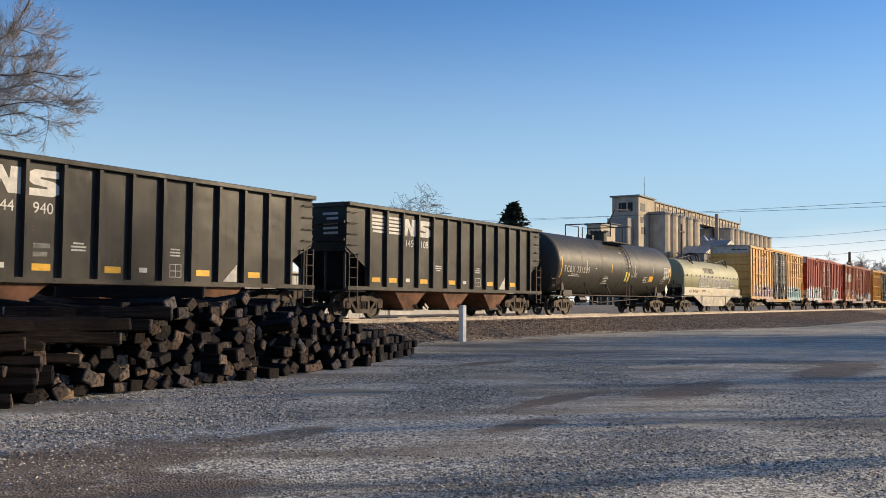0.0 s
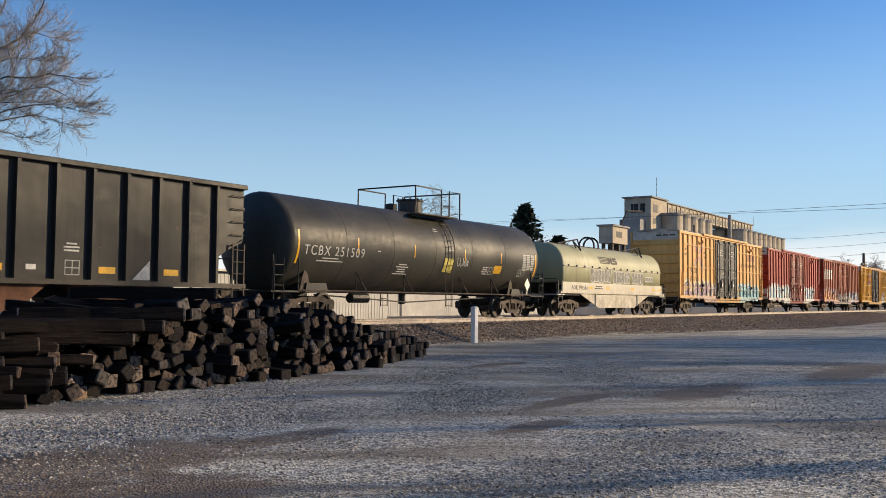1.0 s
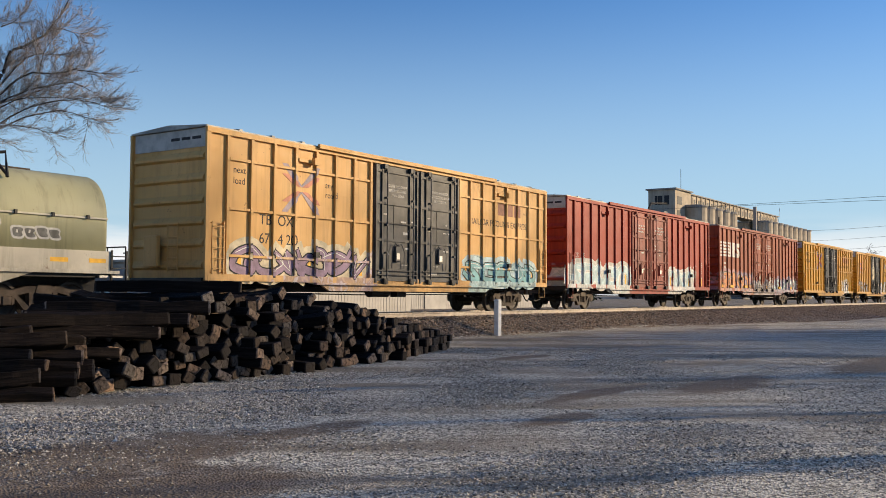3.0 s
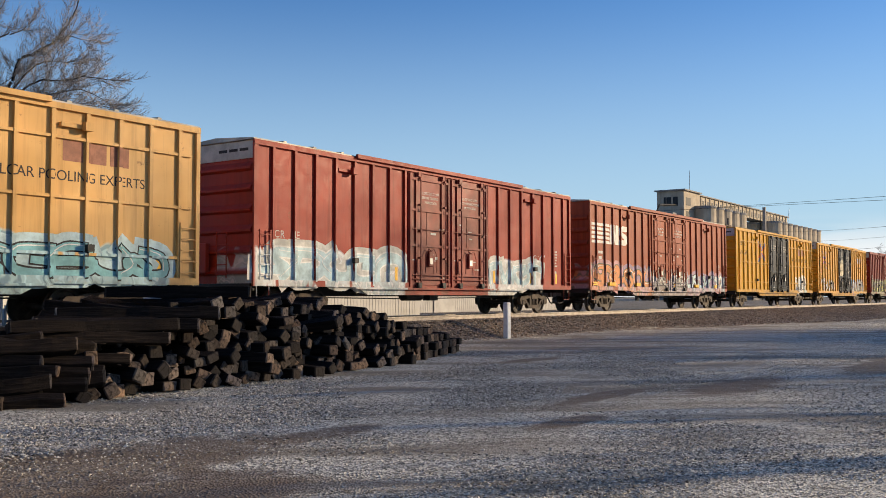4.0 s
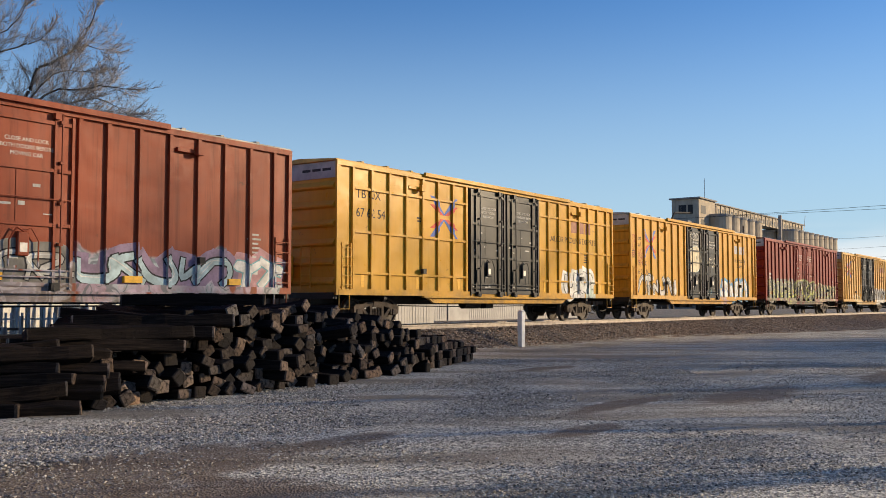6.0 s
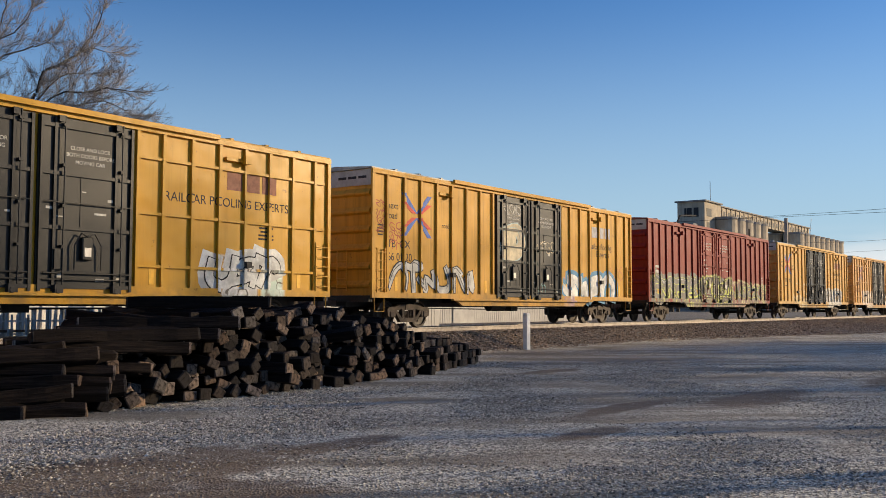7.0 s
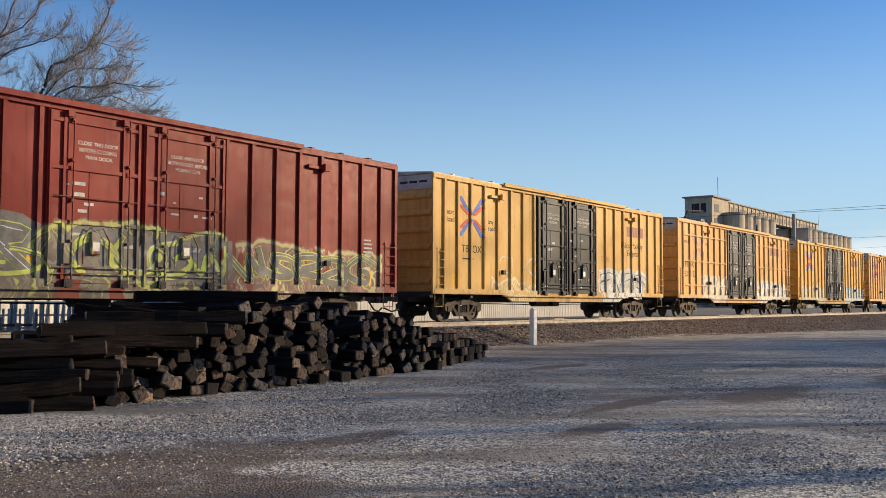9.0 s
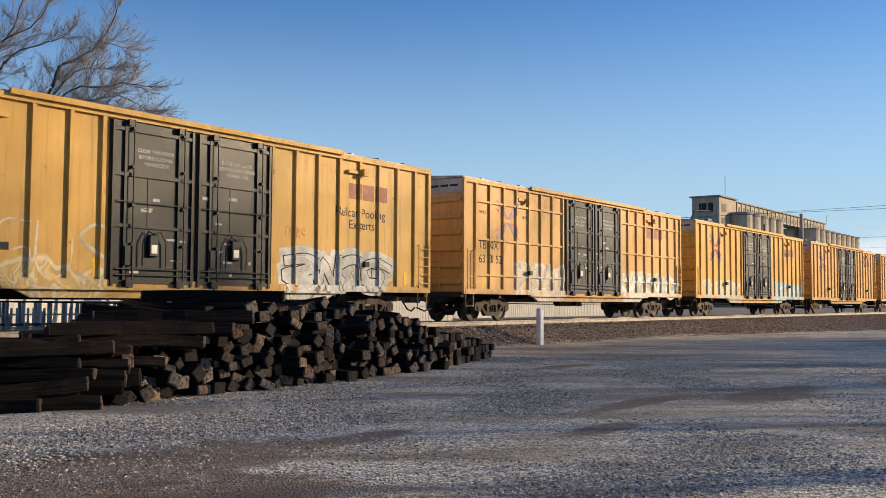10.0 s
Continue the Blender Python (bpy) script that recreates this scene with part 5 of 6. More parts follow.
for key, tint in (("white", (0.66, 0.66, 0.62)), ("black", (0.02, 0.02, 0.022)), ("teal", (0.20, 0.42, 0.44)), ("pale_blue", (0.42, 0.55, 0.57)), ("blue", (0.10, 0.26, 0.42)), ("orange", (0.52, 0.20, 0.07)), ("pink", (0.46, 0.25, 0.26)), ("green", (0.05, 0.10, 0.06)), ("lime", (0.56, 0.60, 0.13)), ("grey", (0.20, 0.19, 0.17)), ("silver", (0.50, 0.49, 0.45)), ("red", (0.38, 0.07, 0.035)), ("cream", (0.58, 0.50, 0.34)), ("lilac", (0.27, 0.19, 0.27))):
    M["spray_" + key] = plain("spray_" + key, tint, 0.65, 0.0, 0.35, 2.5, 0.03)


# ---- the train ----
YEL, YEL_F = (0.55, 0.285, 0.02), (0.64, 0.36, 0.045)
TAN, TAN_F = (0.58, 0.325, 0.10), (0.70, 0.43, 0.17)
WHT, SKYB, LILAC, ORG = (0.62, 0.62, 0.60), (0.30, 0.48, 0.52), (0.30, 0.22, 0.30), (0.55, 0.20, 0.06)
INK = (0.03, 0.03, 0.035)


def yellow_details(car, cross_x, words, number, marks, seed, logo="maroon", tone=""):
    r = random.Random(seed)
    posts = CAR_POSTS[car.name]
    emblem(car, cross_mark(cross_x, 3.0, 1.4, tone), posts)
    for text, size, x, z in words:
        letters("lettering", text, size, x, SIDE - 0.002, z, M["ink"], car, "dark painted words", 1.0, posts)
    for text, size, x, z in number:
        letters("car_number", text, size, x, SIDE - 0.002, z, M["ink"], car, "dark stencilled reporting mark", 1.0, posts)
    if logo:
        pieces = [("logo_bar", [(14.9 + k * 0.62, 3.75), (15.42 + k * 0.62, 3.75), (15.42 + k * 0.62, 4.22), (14.9 + k * 0.62, 4.22)], M[logo], "painted logo block") for k in range(3)]
        emblem(car, pieces, posts)
    bm = B()
    for x, z, w, k in marks:
        bars_of_text(bm, x, SIDE - 0.001, z, w, k, 0.05, 0.1, r)
    if bm.faces:
        part("stencil", bm, M["ink"], car, "small dark stencilled lines")
    else:
        bm.free()


def red_details(car, seed, number_bars=True):
    r = random.Random(seed)
    bm = bars_of_text(B(), 17.2, SIDE - 0.001, 2.6, 0.5, 6, 0.05, 0.12, r)
    if number_bars:
        bars_of_text(bm, 0.95, SIDE - 0.001, 2.8, 0.5, 2, 0.12, 0.25, r)
    part("stencil", bm, M["chalk"], car, "small white stencilled lines")
    part("stencil", box(B(), 17.25, 17.6, SIDE - 0.005, SIDE - 0.001, 1.5, 1.75), M["chalk"], car, "white stencil frame")


def build_train():
    hopper(8.85, "144  940", "black open hopper car with ribbed sides and white stripe mark", 1)
    hopper(24.65, "145  108", "black open hopper car with rusty chutes and sprayed scribbles", 2)
    tank_car(39.9)
    coil_car(58.6)
    door_b = M["door"]
    # C: faded tan car with side rails
    p = car_paint("faded_orange_paint", TAN, TAN_F, ((2.2, 7.6, 0.7, 1.95, LILAC, (0.45, 0.30, 0.18), (0.55, 0.50, 0.55), 0.5), (12.6, 17.9, 0.7, 1.9, SKYB, (0.35, 0.55, 0.58), (0.10, 0.22, 0.28), 0.6)), streak=0.4)
    c = boxcar(75.0, p, p, "faded orange-yellow boxcar with black doors and side rails", M["door_grey"], rails=True, seed=3)
    yellow_details(c, 3.0, (("next", 0.26, 1.0, 3.92), ("load", 0.26, 1.0, 3.62), ("any", 0.26, 4.75, 3.85), ("road", 0.26, 4.75, 3.55), ("RAILCAR POOLING EXPERTS", 0.33, 12.9, 3.30)), (("TB  OX", 0.42, 2.0, 2.58), ("67 14 20", 0.42, 2.0, 2.05)), (), 4, tone="pale_")
    sprayed(c, 1.0, 6.6, 1.05, 2.1, 6, "spray_lilac", "spray_black", "spray_cream", 101, fat=0.10)
    sprayed(c, 12.6, 17.8, 1.05, 2.0, 5, "spray_teal", "spray_black", "spray_pale_blue", 102)
    # D: red car with white bubble paintings
    p = car_paint("oxide_red_paint", (0.28, 0.029, 0.016), (0.36, 0.043, 0.022), ((0.0, 6.9, 0.7, 2.05, WHT, (0.40, 0.50, 0.50), (0.75, 0.75, 0.72), 0.45), (11.95, 16.3, 0.7, 2.0, WHT, (0.45, 0.52, 0.52), (0.75, 0.75, 0.72), 0.4)), streak=0.5)
    c = boxcar(95.7, p, p, "oxide-red boxcar with pale sprayed bubble shapes below", M["door_red"], seed=5)
    red_details(c, 6, False)
    sprayed(c, 0.3, 6.8, 1.08, 2.15, 5, "spray_pale_blue", "spray_white", "spray_silver", 103, fat=0.15, rim=0.05)
    sprayed(c, 12.1, 16.2, 1.08, 2.05, 4, "spray_pale_blue", "spray_white", "spray_silver", 104, fat=0.15, rim=0.05)
    scrawl(c, 15.6, 16.6, 2.1, 2.35, 4, "spray_white", 105)
    for k, words in enumerate(("CR   LE", "193   05")):
        letters("car_number", words, 0.30, 0.86, SIDE - 0.002, 2.36 - 0.45 * k, M["chalk"], c, "white stencilled reporting mark", 1.1, CAR_POSTS[c.name])
    # E: brown-red car with the white stripe mark
    p = car_paint("brown_red_paint", (0.25, 0.050, 0.019), (0.34, 0.078, 0.030), ((0.0, 7.0, 0.7, 2.2, ORG, (0.42, 0.30, 0.34), (0.10, 0.17, 0.12), 0.55), (7.0, 12.0, 0.7, 1.7, (0.16, 0.13, 0.11), (0.30, 0.28, 0.30), (0.5, 0.48, 0.5), 0.5), (12.0, 18.6, 0.7, 1.9, (0.40, 0.48, 0.50), (0.40, 0.30, 0.36), (0.12, 0.16, 0.18), 0.5)), streak=0.6)
    c = boxcar(116.4, p, p, "brownish-red boxcar with white stripe mark and many sprayed colours", p, end_panel=False, seed=7, flat_strips=True)
    emblem(c, stripes_mark(0.3, 3.15, 3.9, 0.93, M["white"]), POSTS_LEFT + POSTS_RIGHT)
    letters("car_number", "47 11 97", 0.34, 0.95, SIDE - 0.002, 1.92, M["chalk"], c, "white stencilled car number", 1.7)
    red_details(c, 8)
    sprayed(c, 0.5, 3.6, 1.08, 2.25, 3, "spray_orange", "spray_green", "spray_pink", 107, fat=0.13, rim=0.05)
    sprayed(c, 3.9, 7.0, 1.08, 2.05, 3, "spray_orange", "spray_green", "spray_lilac", 108, fat=0.12, rim=0.05)
    sprayed(c, 7.3, 11.8, 1.15, 1.95, 6, "spray_silver", "spray_black", "spray_grey", 109, depth=SIDE - 0.07, posts=(), fat=0.08, rim=0.035)
    sprayed(c, 12.2, 16.6, 1.08, 1.95, 5, "spray_pale_blue", "spray_black", "spray_lilac", 110, fat=0.11)
    sprayed(c, 16.7, 18.3, 1.08, 1.9, 2, "spray_white", "spray_teal", "spray_pink", 111, fat=0.13)
    # F: bright yellow car with rails
    p = car_paint("bright_yellow_paint", YEL, YEL_F, ((14.6, 16.0, 0.7, 2.05, WHT, (0.66, 0.68, 0.66), INK, 0.2), (16.0, 17.0, 0.7, 1.75, (0.45, 0.60, 0.55), (0.5, 0.62, 0.58), INK, 0.15)), streak=0.2, rough=0.33)
    c = boxcar(137.1, p, p, "bright yellow boxcar with black doors and side rails", door_b, rails=True, seed=9, roof=M["roof_yellow"])
    yellow_details(c, 4.9, (("RAILCAR POOLING EXPERTS", 0.33, 12.9, 3.30),), (("TB OX", 0.40, 0.95, 3.98), ("67 62 54", 0.40, 0.95, 3.40)), ((4.0, 3.6, 0.5, 2), (16.0, 2.85, 0.6, 4)), 10)
    sprayed(c, 14.4, 16.6, 1.08, 2.1, 3, "spray_white", "spray_black", "spray_white", 112, fat=0.14, rim=0.04)
    # G: mustard car without rails
    p = car_paint("mustard_paint", (0.52, 0.265, 0.022), (0.62, 0.335, 0.05), ((12.2, 13.2, 0.7, 1.95, (0.42, 0.30, 0.34), (0.48, 0.28, 0.12), (0.30, 0.18, 0.26), 0.35),), streak=0.6)
    c = boxcar(157.8, p, p, "weathered mustard boxcar with black doors and white sprayed letters", door_b, seed=11)
    yellow_details(c, 1.65, (("next", 0.30, 0.82, 3.84), ("load", 0.30, 0.82, 3.52), ("road", 0.24, 3.75, 3.40), ("Railcar Pooling", 0.36, 14.65, 3.25), ("Experts", 0.36, 15.3, 2.92)), (("TB  OX", 0.36, 0.82, 2.60), ("66 01 20", 0.36, 0.82, 2.18)), ((0.3, 3.3, 0.35, 4), (17.3, 1.5, 0.3, 3)), 12, logo="grey_mark")
    sprayed(c, 1.0, 5.7, 1.10, 2.15, 6, "spray_silver", "spray_black", "", 113, fat=0.105, rim=0.045)
    sprayed(c, 12.6, 16.9, 1.05, 2.05, 4, "spray_white", "spray_white", "spray_blue", 114, fat=0.15, rim=0.05)
    for k, z in enumerate((3.05, 3.32, 3.58, 3.86)):
        scrawl(c, 0.16, 0.70, z, z + 0.19, 2 + k % 3, "spray_red", 115 + k, width=0.014)
    for k, z in enumerate((2.55, 2.86, 3.14)):
        scrawl(c, 0.92, 1.55, z, z + 0.24, 2 + k % 2, "spray_red", 140 + k, width=0.016)
    scrawl(c, 16.3, 18.0, 2.0, 2.5, 4, "spray_orange", 117, width=0.02)
    door_y = SIDE - 0.07
    scrawl(c, 7.5, 8.9, 4.25, 4.68, 4, "spray_silver", 118, door_y, 0.018, ())
    scrawl(c, 9.9, 11.5, 2.85, 3.3, 4, "spray_cream", 119, door_y, 0.016, ())
    sprayed(c, 7.55, 8.75, 2.5, 3.7, 1, "spray_cream", "spray_pale_blue", "", 120, door_y, (), fat=0.22)
    scrawl(c, 9.9, 10.7, 1.25, 1.6, 3, "spray_teal", 121, door_y, 0.02, ())
    # H: red car with dark and yellow-green paintings
    p = car_paint("maroon_red_paint", (0.20, 0.019, 0.013), (0.26, 0.028, 0.019), ((0.2, 11.9, 0.7, 2.35, (0.10, 0.095, 0.08), (0.20, 0.19, 0.14), (0.55, 0.58, 0.16), 0.5), (11.9, 18.2, 0.7, 2.2, (0.14, 0.11, 0.09), (0.30, 0.16, 0.13), (0.55, 0.56, 0.25), 0.5)), streak=0.6)
    c = boxcar(178.5, p, p, "dark red boxcar with grey and lime sprayed paintings below", p, seed=13, roof=M["roof_red"], shift=-0.27)
    red_details(c, 14)
    sprayed(c, 0.6, 6.8, 1.1, 2.3, 4, "spray_grey", "spray_lime", "spray_grey", 122, fat=0.14, rim=0.03)
    sprayed(c, 2.0, 6.6, 1.1, 1.9, 3, "spray_lime", "spray_grey", "", 131, fat=0.06, rim=0.02)
    sprayed(c, 7.3, 11.8, 1.15, 2.3, 4, "spray_lime", "spray_grey", "spray_grey", 123, depth=SIDE - 0.07, posts=(), fat=0.075, rim=0.04)
    sprayed(c, 12.2, 17.6, 1.1, 2.2, 5, "spray_grey", "spray_lime", "", 124, fat=0.10, rim=0.03)
    # I: tan-yellow car
    p = car_paint("tan_yellow_paint", (0.56, 0.32, 0.075), (0.66, 0.41, 0.13), ((3.6, 6.8, 0.7, 1.6, (0.5, 0.32, 0.10), (0.56, 0.40, 0.16), (0.68, 0.62, 0.45), 0.6), (12.2, 16.6, 0.7, 2.0, (0.56, 0.57, 0.55), (0.62, 0.60, 0.54), INK, 0.4)), streak=0.5)
    c = boxcar(199.2, p, p, "tan-yellow boxcar with black doors and pale sprayed shapes", door_b, seed=15, shift=-0.30)
    yellow_details(c, 1.65, (("Railcar Pooling", 0.38, 14.3, 3.22), ("Experts", 0.38, 14.9, 2.86), ("next", 0.27, 0.80, 3.72), ("load", 0.27, 0.86, 3.46), ("any", 0.25, 3.42, 3.55), ("road", 0.25, 3.42, 3.30)), (("TB  OX", 0.38, 1.75, 2.45),), ((1.7, 2.25, 0.9, 1),), 16)
    sprayed(c, 12.3, 16.6, 1.08, 2.1, 4, "spray_silver", "spray_black", "spray_silver", 125, fat=0.14, rim=0.035)
    scrawl(c, 4.0, 6.9, 1.15, 2.4, 3, "spray_cream", 126, width=0.035)
    scrawl(c, 12.3, 13.1, 2.5, 2.75, 4, "spray_orange", 127)
    # J: faded car with rails
    p = car_paint("faded_orange_paint_b", TAN, TAN_F, ((3.2, 7.0, 0.7, 2.2, (0.62, 0.50, 0.36), (0.56, 0.46, 0.36), (0.74, 0.70, 0.64), 0.45), (12.2, 18.2, 0.7, 1.95, (0.64, 0.60, 0.52), (0.58, 0.52, 0.44), (0.75, 0.72, 0.66), 0.5)), streak=0.4)
    c = boxcar(219.9, p, p, "faded orange boxcar with grey doors, side rails and white tags", M["door_grey"], rails=True, seed=17)
    yellow_details(c, 2.2, (("next", 0.24, 1.0, 3.85), ("any", 0.24, 3.9, 3.85)), (("TB OX", 0.42, 1.0, 2.6), ("63 31 52", 0.42, 1.0, 2.1)), (), 18, tone="pale_")
    sprayed(c, 3.4, 6.9, 1.1, 2.3, 3, "spray_cream", "spray_white", "", 128, fat=0.12, rim=0.04)
    sprayed(c, 12.3, 18.0, 1.1, 2.0, 5, "spray_white", "spray_silver", "spray_cream", 129, fat=0.13, rim=0.04)
    # K, L, M: further yellow cars
    p = car_paint("worn_yellow_paint", (0.60, 0.34, 0.07), (0.68, 0.42, 0.12), ((1.0, 6.8, 0.7, 2.0, (0.42, 0.50, 0.46), (0.55, 0.45, 0.28), (0.62, 0.6, 0.5), 0.5), (12.2, 18.4, 0.7, 2.0, (0.36, 0.50, 0.52), (0.5, 0.55, 0.5), (0.25, 0.35, 0.4), 0.4)), streak=0.5)
    c = boxcar(240.6, p, p, "worn yellow boxcar with grey doors and blue-green tags", M["door_grey"], seed=19)
    yellow_details(c, 2.2, (), (), ((14.5, 3.9, 1.2, 2),), 20)
    p = car_paint("worn_yellow_paint_b", TAN, TAN_F, (), streak=0.6)
    c = boxcar(261.3, p, p, "sun-faded yellow boxcar with grey doors", M["door_grey"], seed=21)
    yellow_details(c, 2.2, (), (), ((14.5, 3.9, 1.2, 2),), 22)
    boxcar(282.0, p, p, "sun-faded orange boxcar with grey doors", M["door_grey"], rails=True, seed=23)


M["door_grey"] = plain("worn_grey_door_paint", (0.06, 0.06, 0.06), 0.55, 0.0, 0.45, 1.2, 0.1)
M["door_red"] = plain("oxide_door_paint", (0.22, 0.030, 0.018), 0.55, 0.0, 0.4, 1.0, 0.1)
M["roof_yellow"] = plain("yellow_roof_paint", (0.55, 0.33, 0.08), 0.6, 0.0, 0.3, 1, 0.05)
M["roof_red"] = plain("red_roof_paint", (0.24, 0.06, 0.045), 0.6, 0.0, 0.4, 1, 0.05)
M["grey_mark"] = plain("bluish_grey_mark", (0.36, 0.36, 0.38), 0.6, 0.0, 0.3, 4, 0)
build_train()


# ---- yard: pile of old sleepers, marker post ----
def tie_mesh(seed):
    r = random.Random(seed)
    w, t = r.uniform(0.09, 0.125), r.uniform(0.075, 0.105)
    bm = box(B(), -1.3, 1.3, -w, w, -t, t)
    bmesh.ops.subdivide_edges(bm, edges=[e for e in bm.edges if abs(e.verts[0].co.x - e.verts[1].co.x) > 1], cuts=6)
    bmesh.ops.bevel(bm, geom=list(bm.edges), offset=r.uniform(0.007, 0.017), segments=1, affect="EDGES")
    for v in bm.verts:
        v.co.y += 0.034 * noise.noise((v.co.x * 2.5, v.co.y * 9, seed * 3.1))
        v.co.z += 0.034 * noise.noise((v.co.x * 2.5, v.co.z * 9, seed * 5.7))
        v.co.x += 0.045 * noise.noise((v.co.y * 12, v.co.z * 12, seed)) if abs(v.co.x) > 1.25 else 0
    me = bpy.data.meshes.new("old_tie")
    bm.to_mesh(me)
    bm.free()
    me.materials.append(M["tie"])
    return me


PILE_TOP = ((5.0, 0.55), (6.6, 0.80), (8.0, 1.15), (9.2, 1.35), (10.4, 1.48), (12.6, 1.50), (14.0, 1.42), (15.6, 1.32), (16.6, 1.15), (17.4, 0.95), (18.2, 0.72), (19.6, 0.62), (21.2, 0.60), (21.9, 0.40), (22.2, 0.2))
PILE_FOOT = ((5.0, 12.3), (7.3, 12.25), (8.4, 12.25), (11.0, 12.25), (12.5, 12.4), (14.5, 12.75), (17.2, 12.9), (19.4, 13.7), (21.6, 14.5), (23.0, 15.0))


def along(table, x):
    return float(np.interp(x, [a for a, b in table], [b for a, b in table]))


def build_pile():
    r = random.Random(21)
    meshes = [tie_mesh(i) for i in range(22)]

    def tie(x, y, z, turn, roll, dip, label):
        ob = new("old_tie", r.choice(meshes))
        ob.matrix_world = pose(x, y, z, 0, 0, turn) @ pose(0, 0, 0, 0, dip, 0) @ pose(0, 0, 0, roll, 0, 0)
        tagged(ob, label, "railway tie", "pile of old railway ties")

    row = 0
    z = 0.10
    while z < 1.5:
        x = (8.3 + 0.17 * row if row < 5 else 9.7 + 0.45 * (row - 5)) + r.uniform(0, 0.15)
        while x < 22.1:
            h = along(PILE_TOP, x)
            if z < h + 0.02:
                tidy = x > 18.2
                a = float(np.interp(x, (8.5, 14.0, 18.0), (-96, -86, -78))) + r.gauss(0, 3 if tidy else 11)
                roll = r.gauss(0, 3) if tidy or r.random() < 0.25 else r.uniform(-50, 50)
                ax = Vector((math.cos(radians(a)), math.sin(radians(a)), 0))
                fx, fy = x + r.uniform(-0.03, 0.03), along(PILE_FOOT, x) + 0.05 + row * 0.13 + r.gauss(0, 0.22 if not tidy else 0.1)
                c = Vector((fx, fy, 0)) - ax * 1.3
                tie(c.x, c.y, z + (0.0 if tidy else r.uniform(-0.045, 0.045) if row else 0.0), a, roll, 0 if tidy else r.gauss(0, 2.6 if row else 0.5), "dark creosoted wooden railway tie in a loose pile")
            x += 0.215 + r.uniform(0, 0.08)
        z += 0.176
        row += 1
    # ties lying crosswise at the low end, long sides to the yard, each course set further back
    ends = ((7.75, 11.85), (7.95, 11.95), (8.1, 12.0), (8.25, 12.05), (8.6, 12.15), (9.9, 12.3), (10.5, 12.25), (11.2, 12.3))
    for k, (ex, ey) in enumerate(ends):
        zz = 0.10 + k * (0.172 if k < 5 else 0.162)
        for j in range(5 if k < 5 else 3 if k < 7 else 1):
            a = -32 + r.gauss(0, 10)
            ax = Vector((math.cos(radians(a)), math.sin(radians(a)), 0))
            slip = r.gauss(0, 0.42 if k < 5 else 0.2)
            e = Vector((ex + slip * 0.85, ey - slip * 0.53, 0)) + Vector((0.53, 0.85, 0)) * (j * 0.26)
            c = e - ax * 1.3
            tie(c.x, c.y, zz + r.uniform(-0.03, 0.03), a, r.gauss(0, 22), r.gauss(0, 0.4 if k == 0 else 2.6 if k < 5 else 1.0), "dark creosoted wooden railway tie lying crosswise")
    for x, y, zz, a in ((12.1, 13.6, 1.60, -48), (6.6, 12.5, 0.10, -40), (16.7, 13.7, 0.12, -50)):
        ax = Vector((math.cos(radians(a)), math.sin(radians(a)), 0))
        c = Vector((x, y, 0)) - ax * 0.6
        tie(c.x, c.y, zz, a, 0, 0, "long dark railway tie on top of the pile" if zz > 1 else "dark railway tie lying at the pile's foot")


def build_post():
    p = thing("marker_post", "white painted wooden marker post by the ballast", "post", loc=(29.6, 17.75, -0.05))
    bm = bevelled(box(B(), -0.12, 0.12, -0.09, 0.09, 0, 1.33), 0.015)
    part("shaft", bm, M["post"], p)
    bm = loft(B(), [[(-0.13, -0.10, 1.331), (0.13, -0.10, 1.331), (0.13, 0.10, 1.331), (-0.13, 0.10, 1.331)], [(-0.08, -0.05, 1.37), (0.08, -0.05, 1.37), (0.08, 0.05, 1.37), (-0.08, 0.05, 1.37)]])
    part("cap", bm, M["post"], p)


build_pile()
build_post()


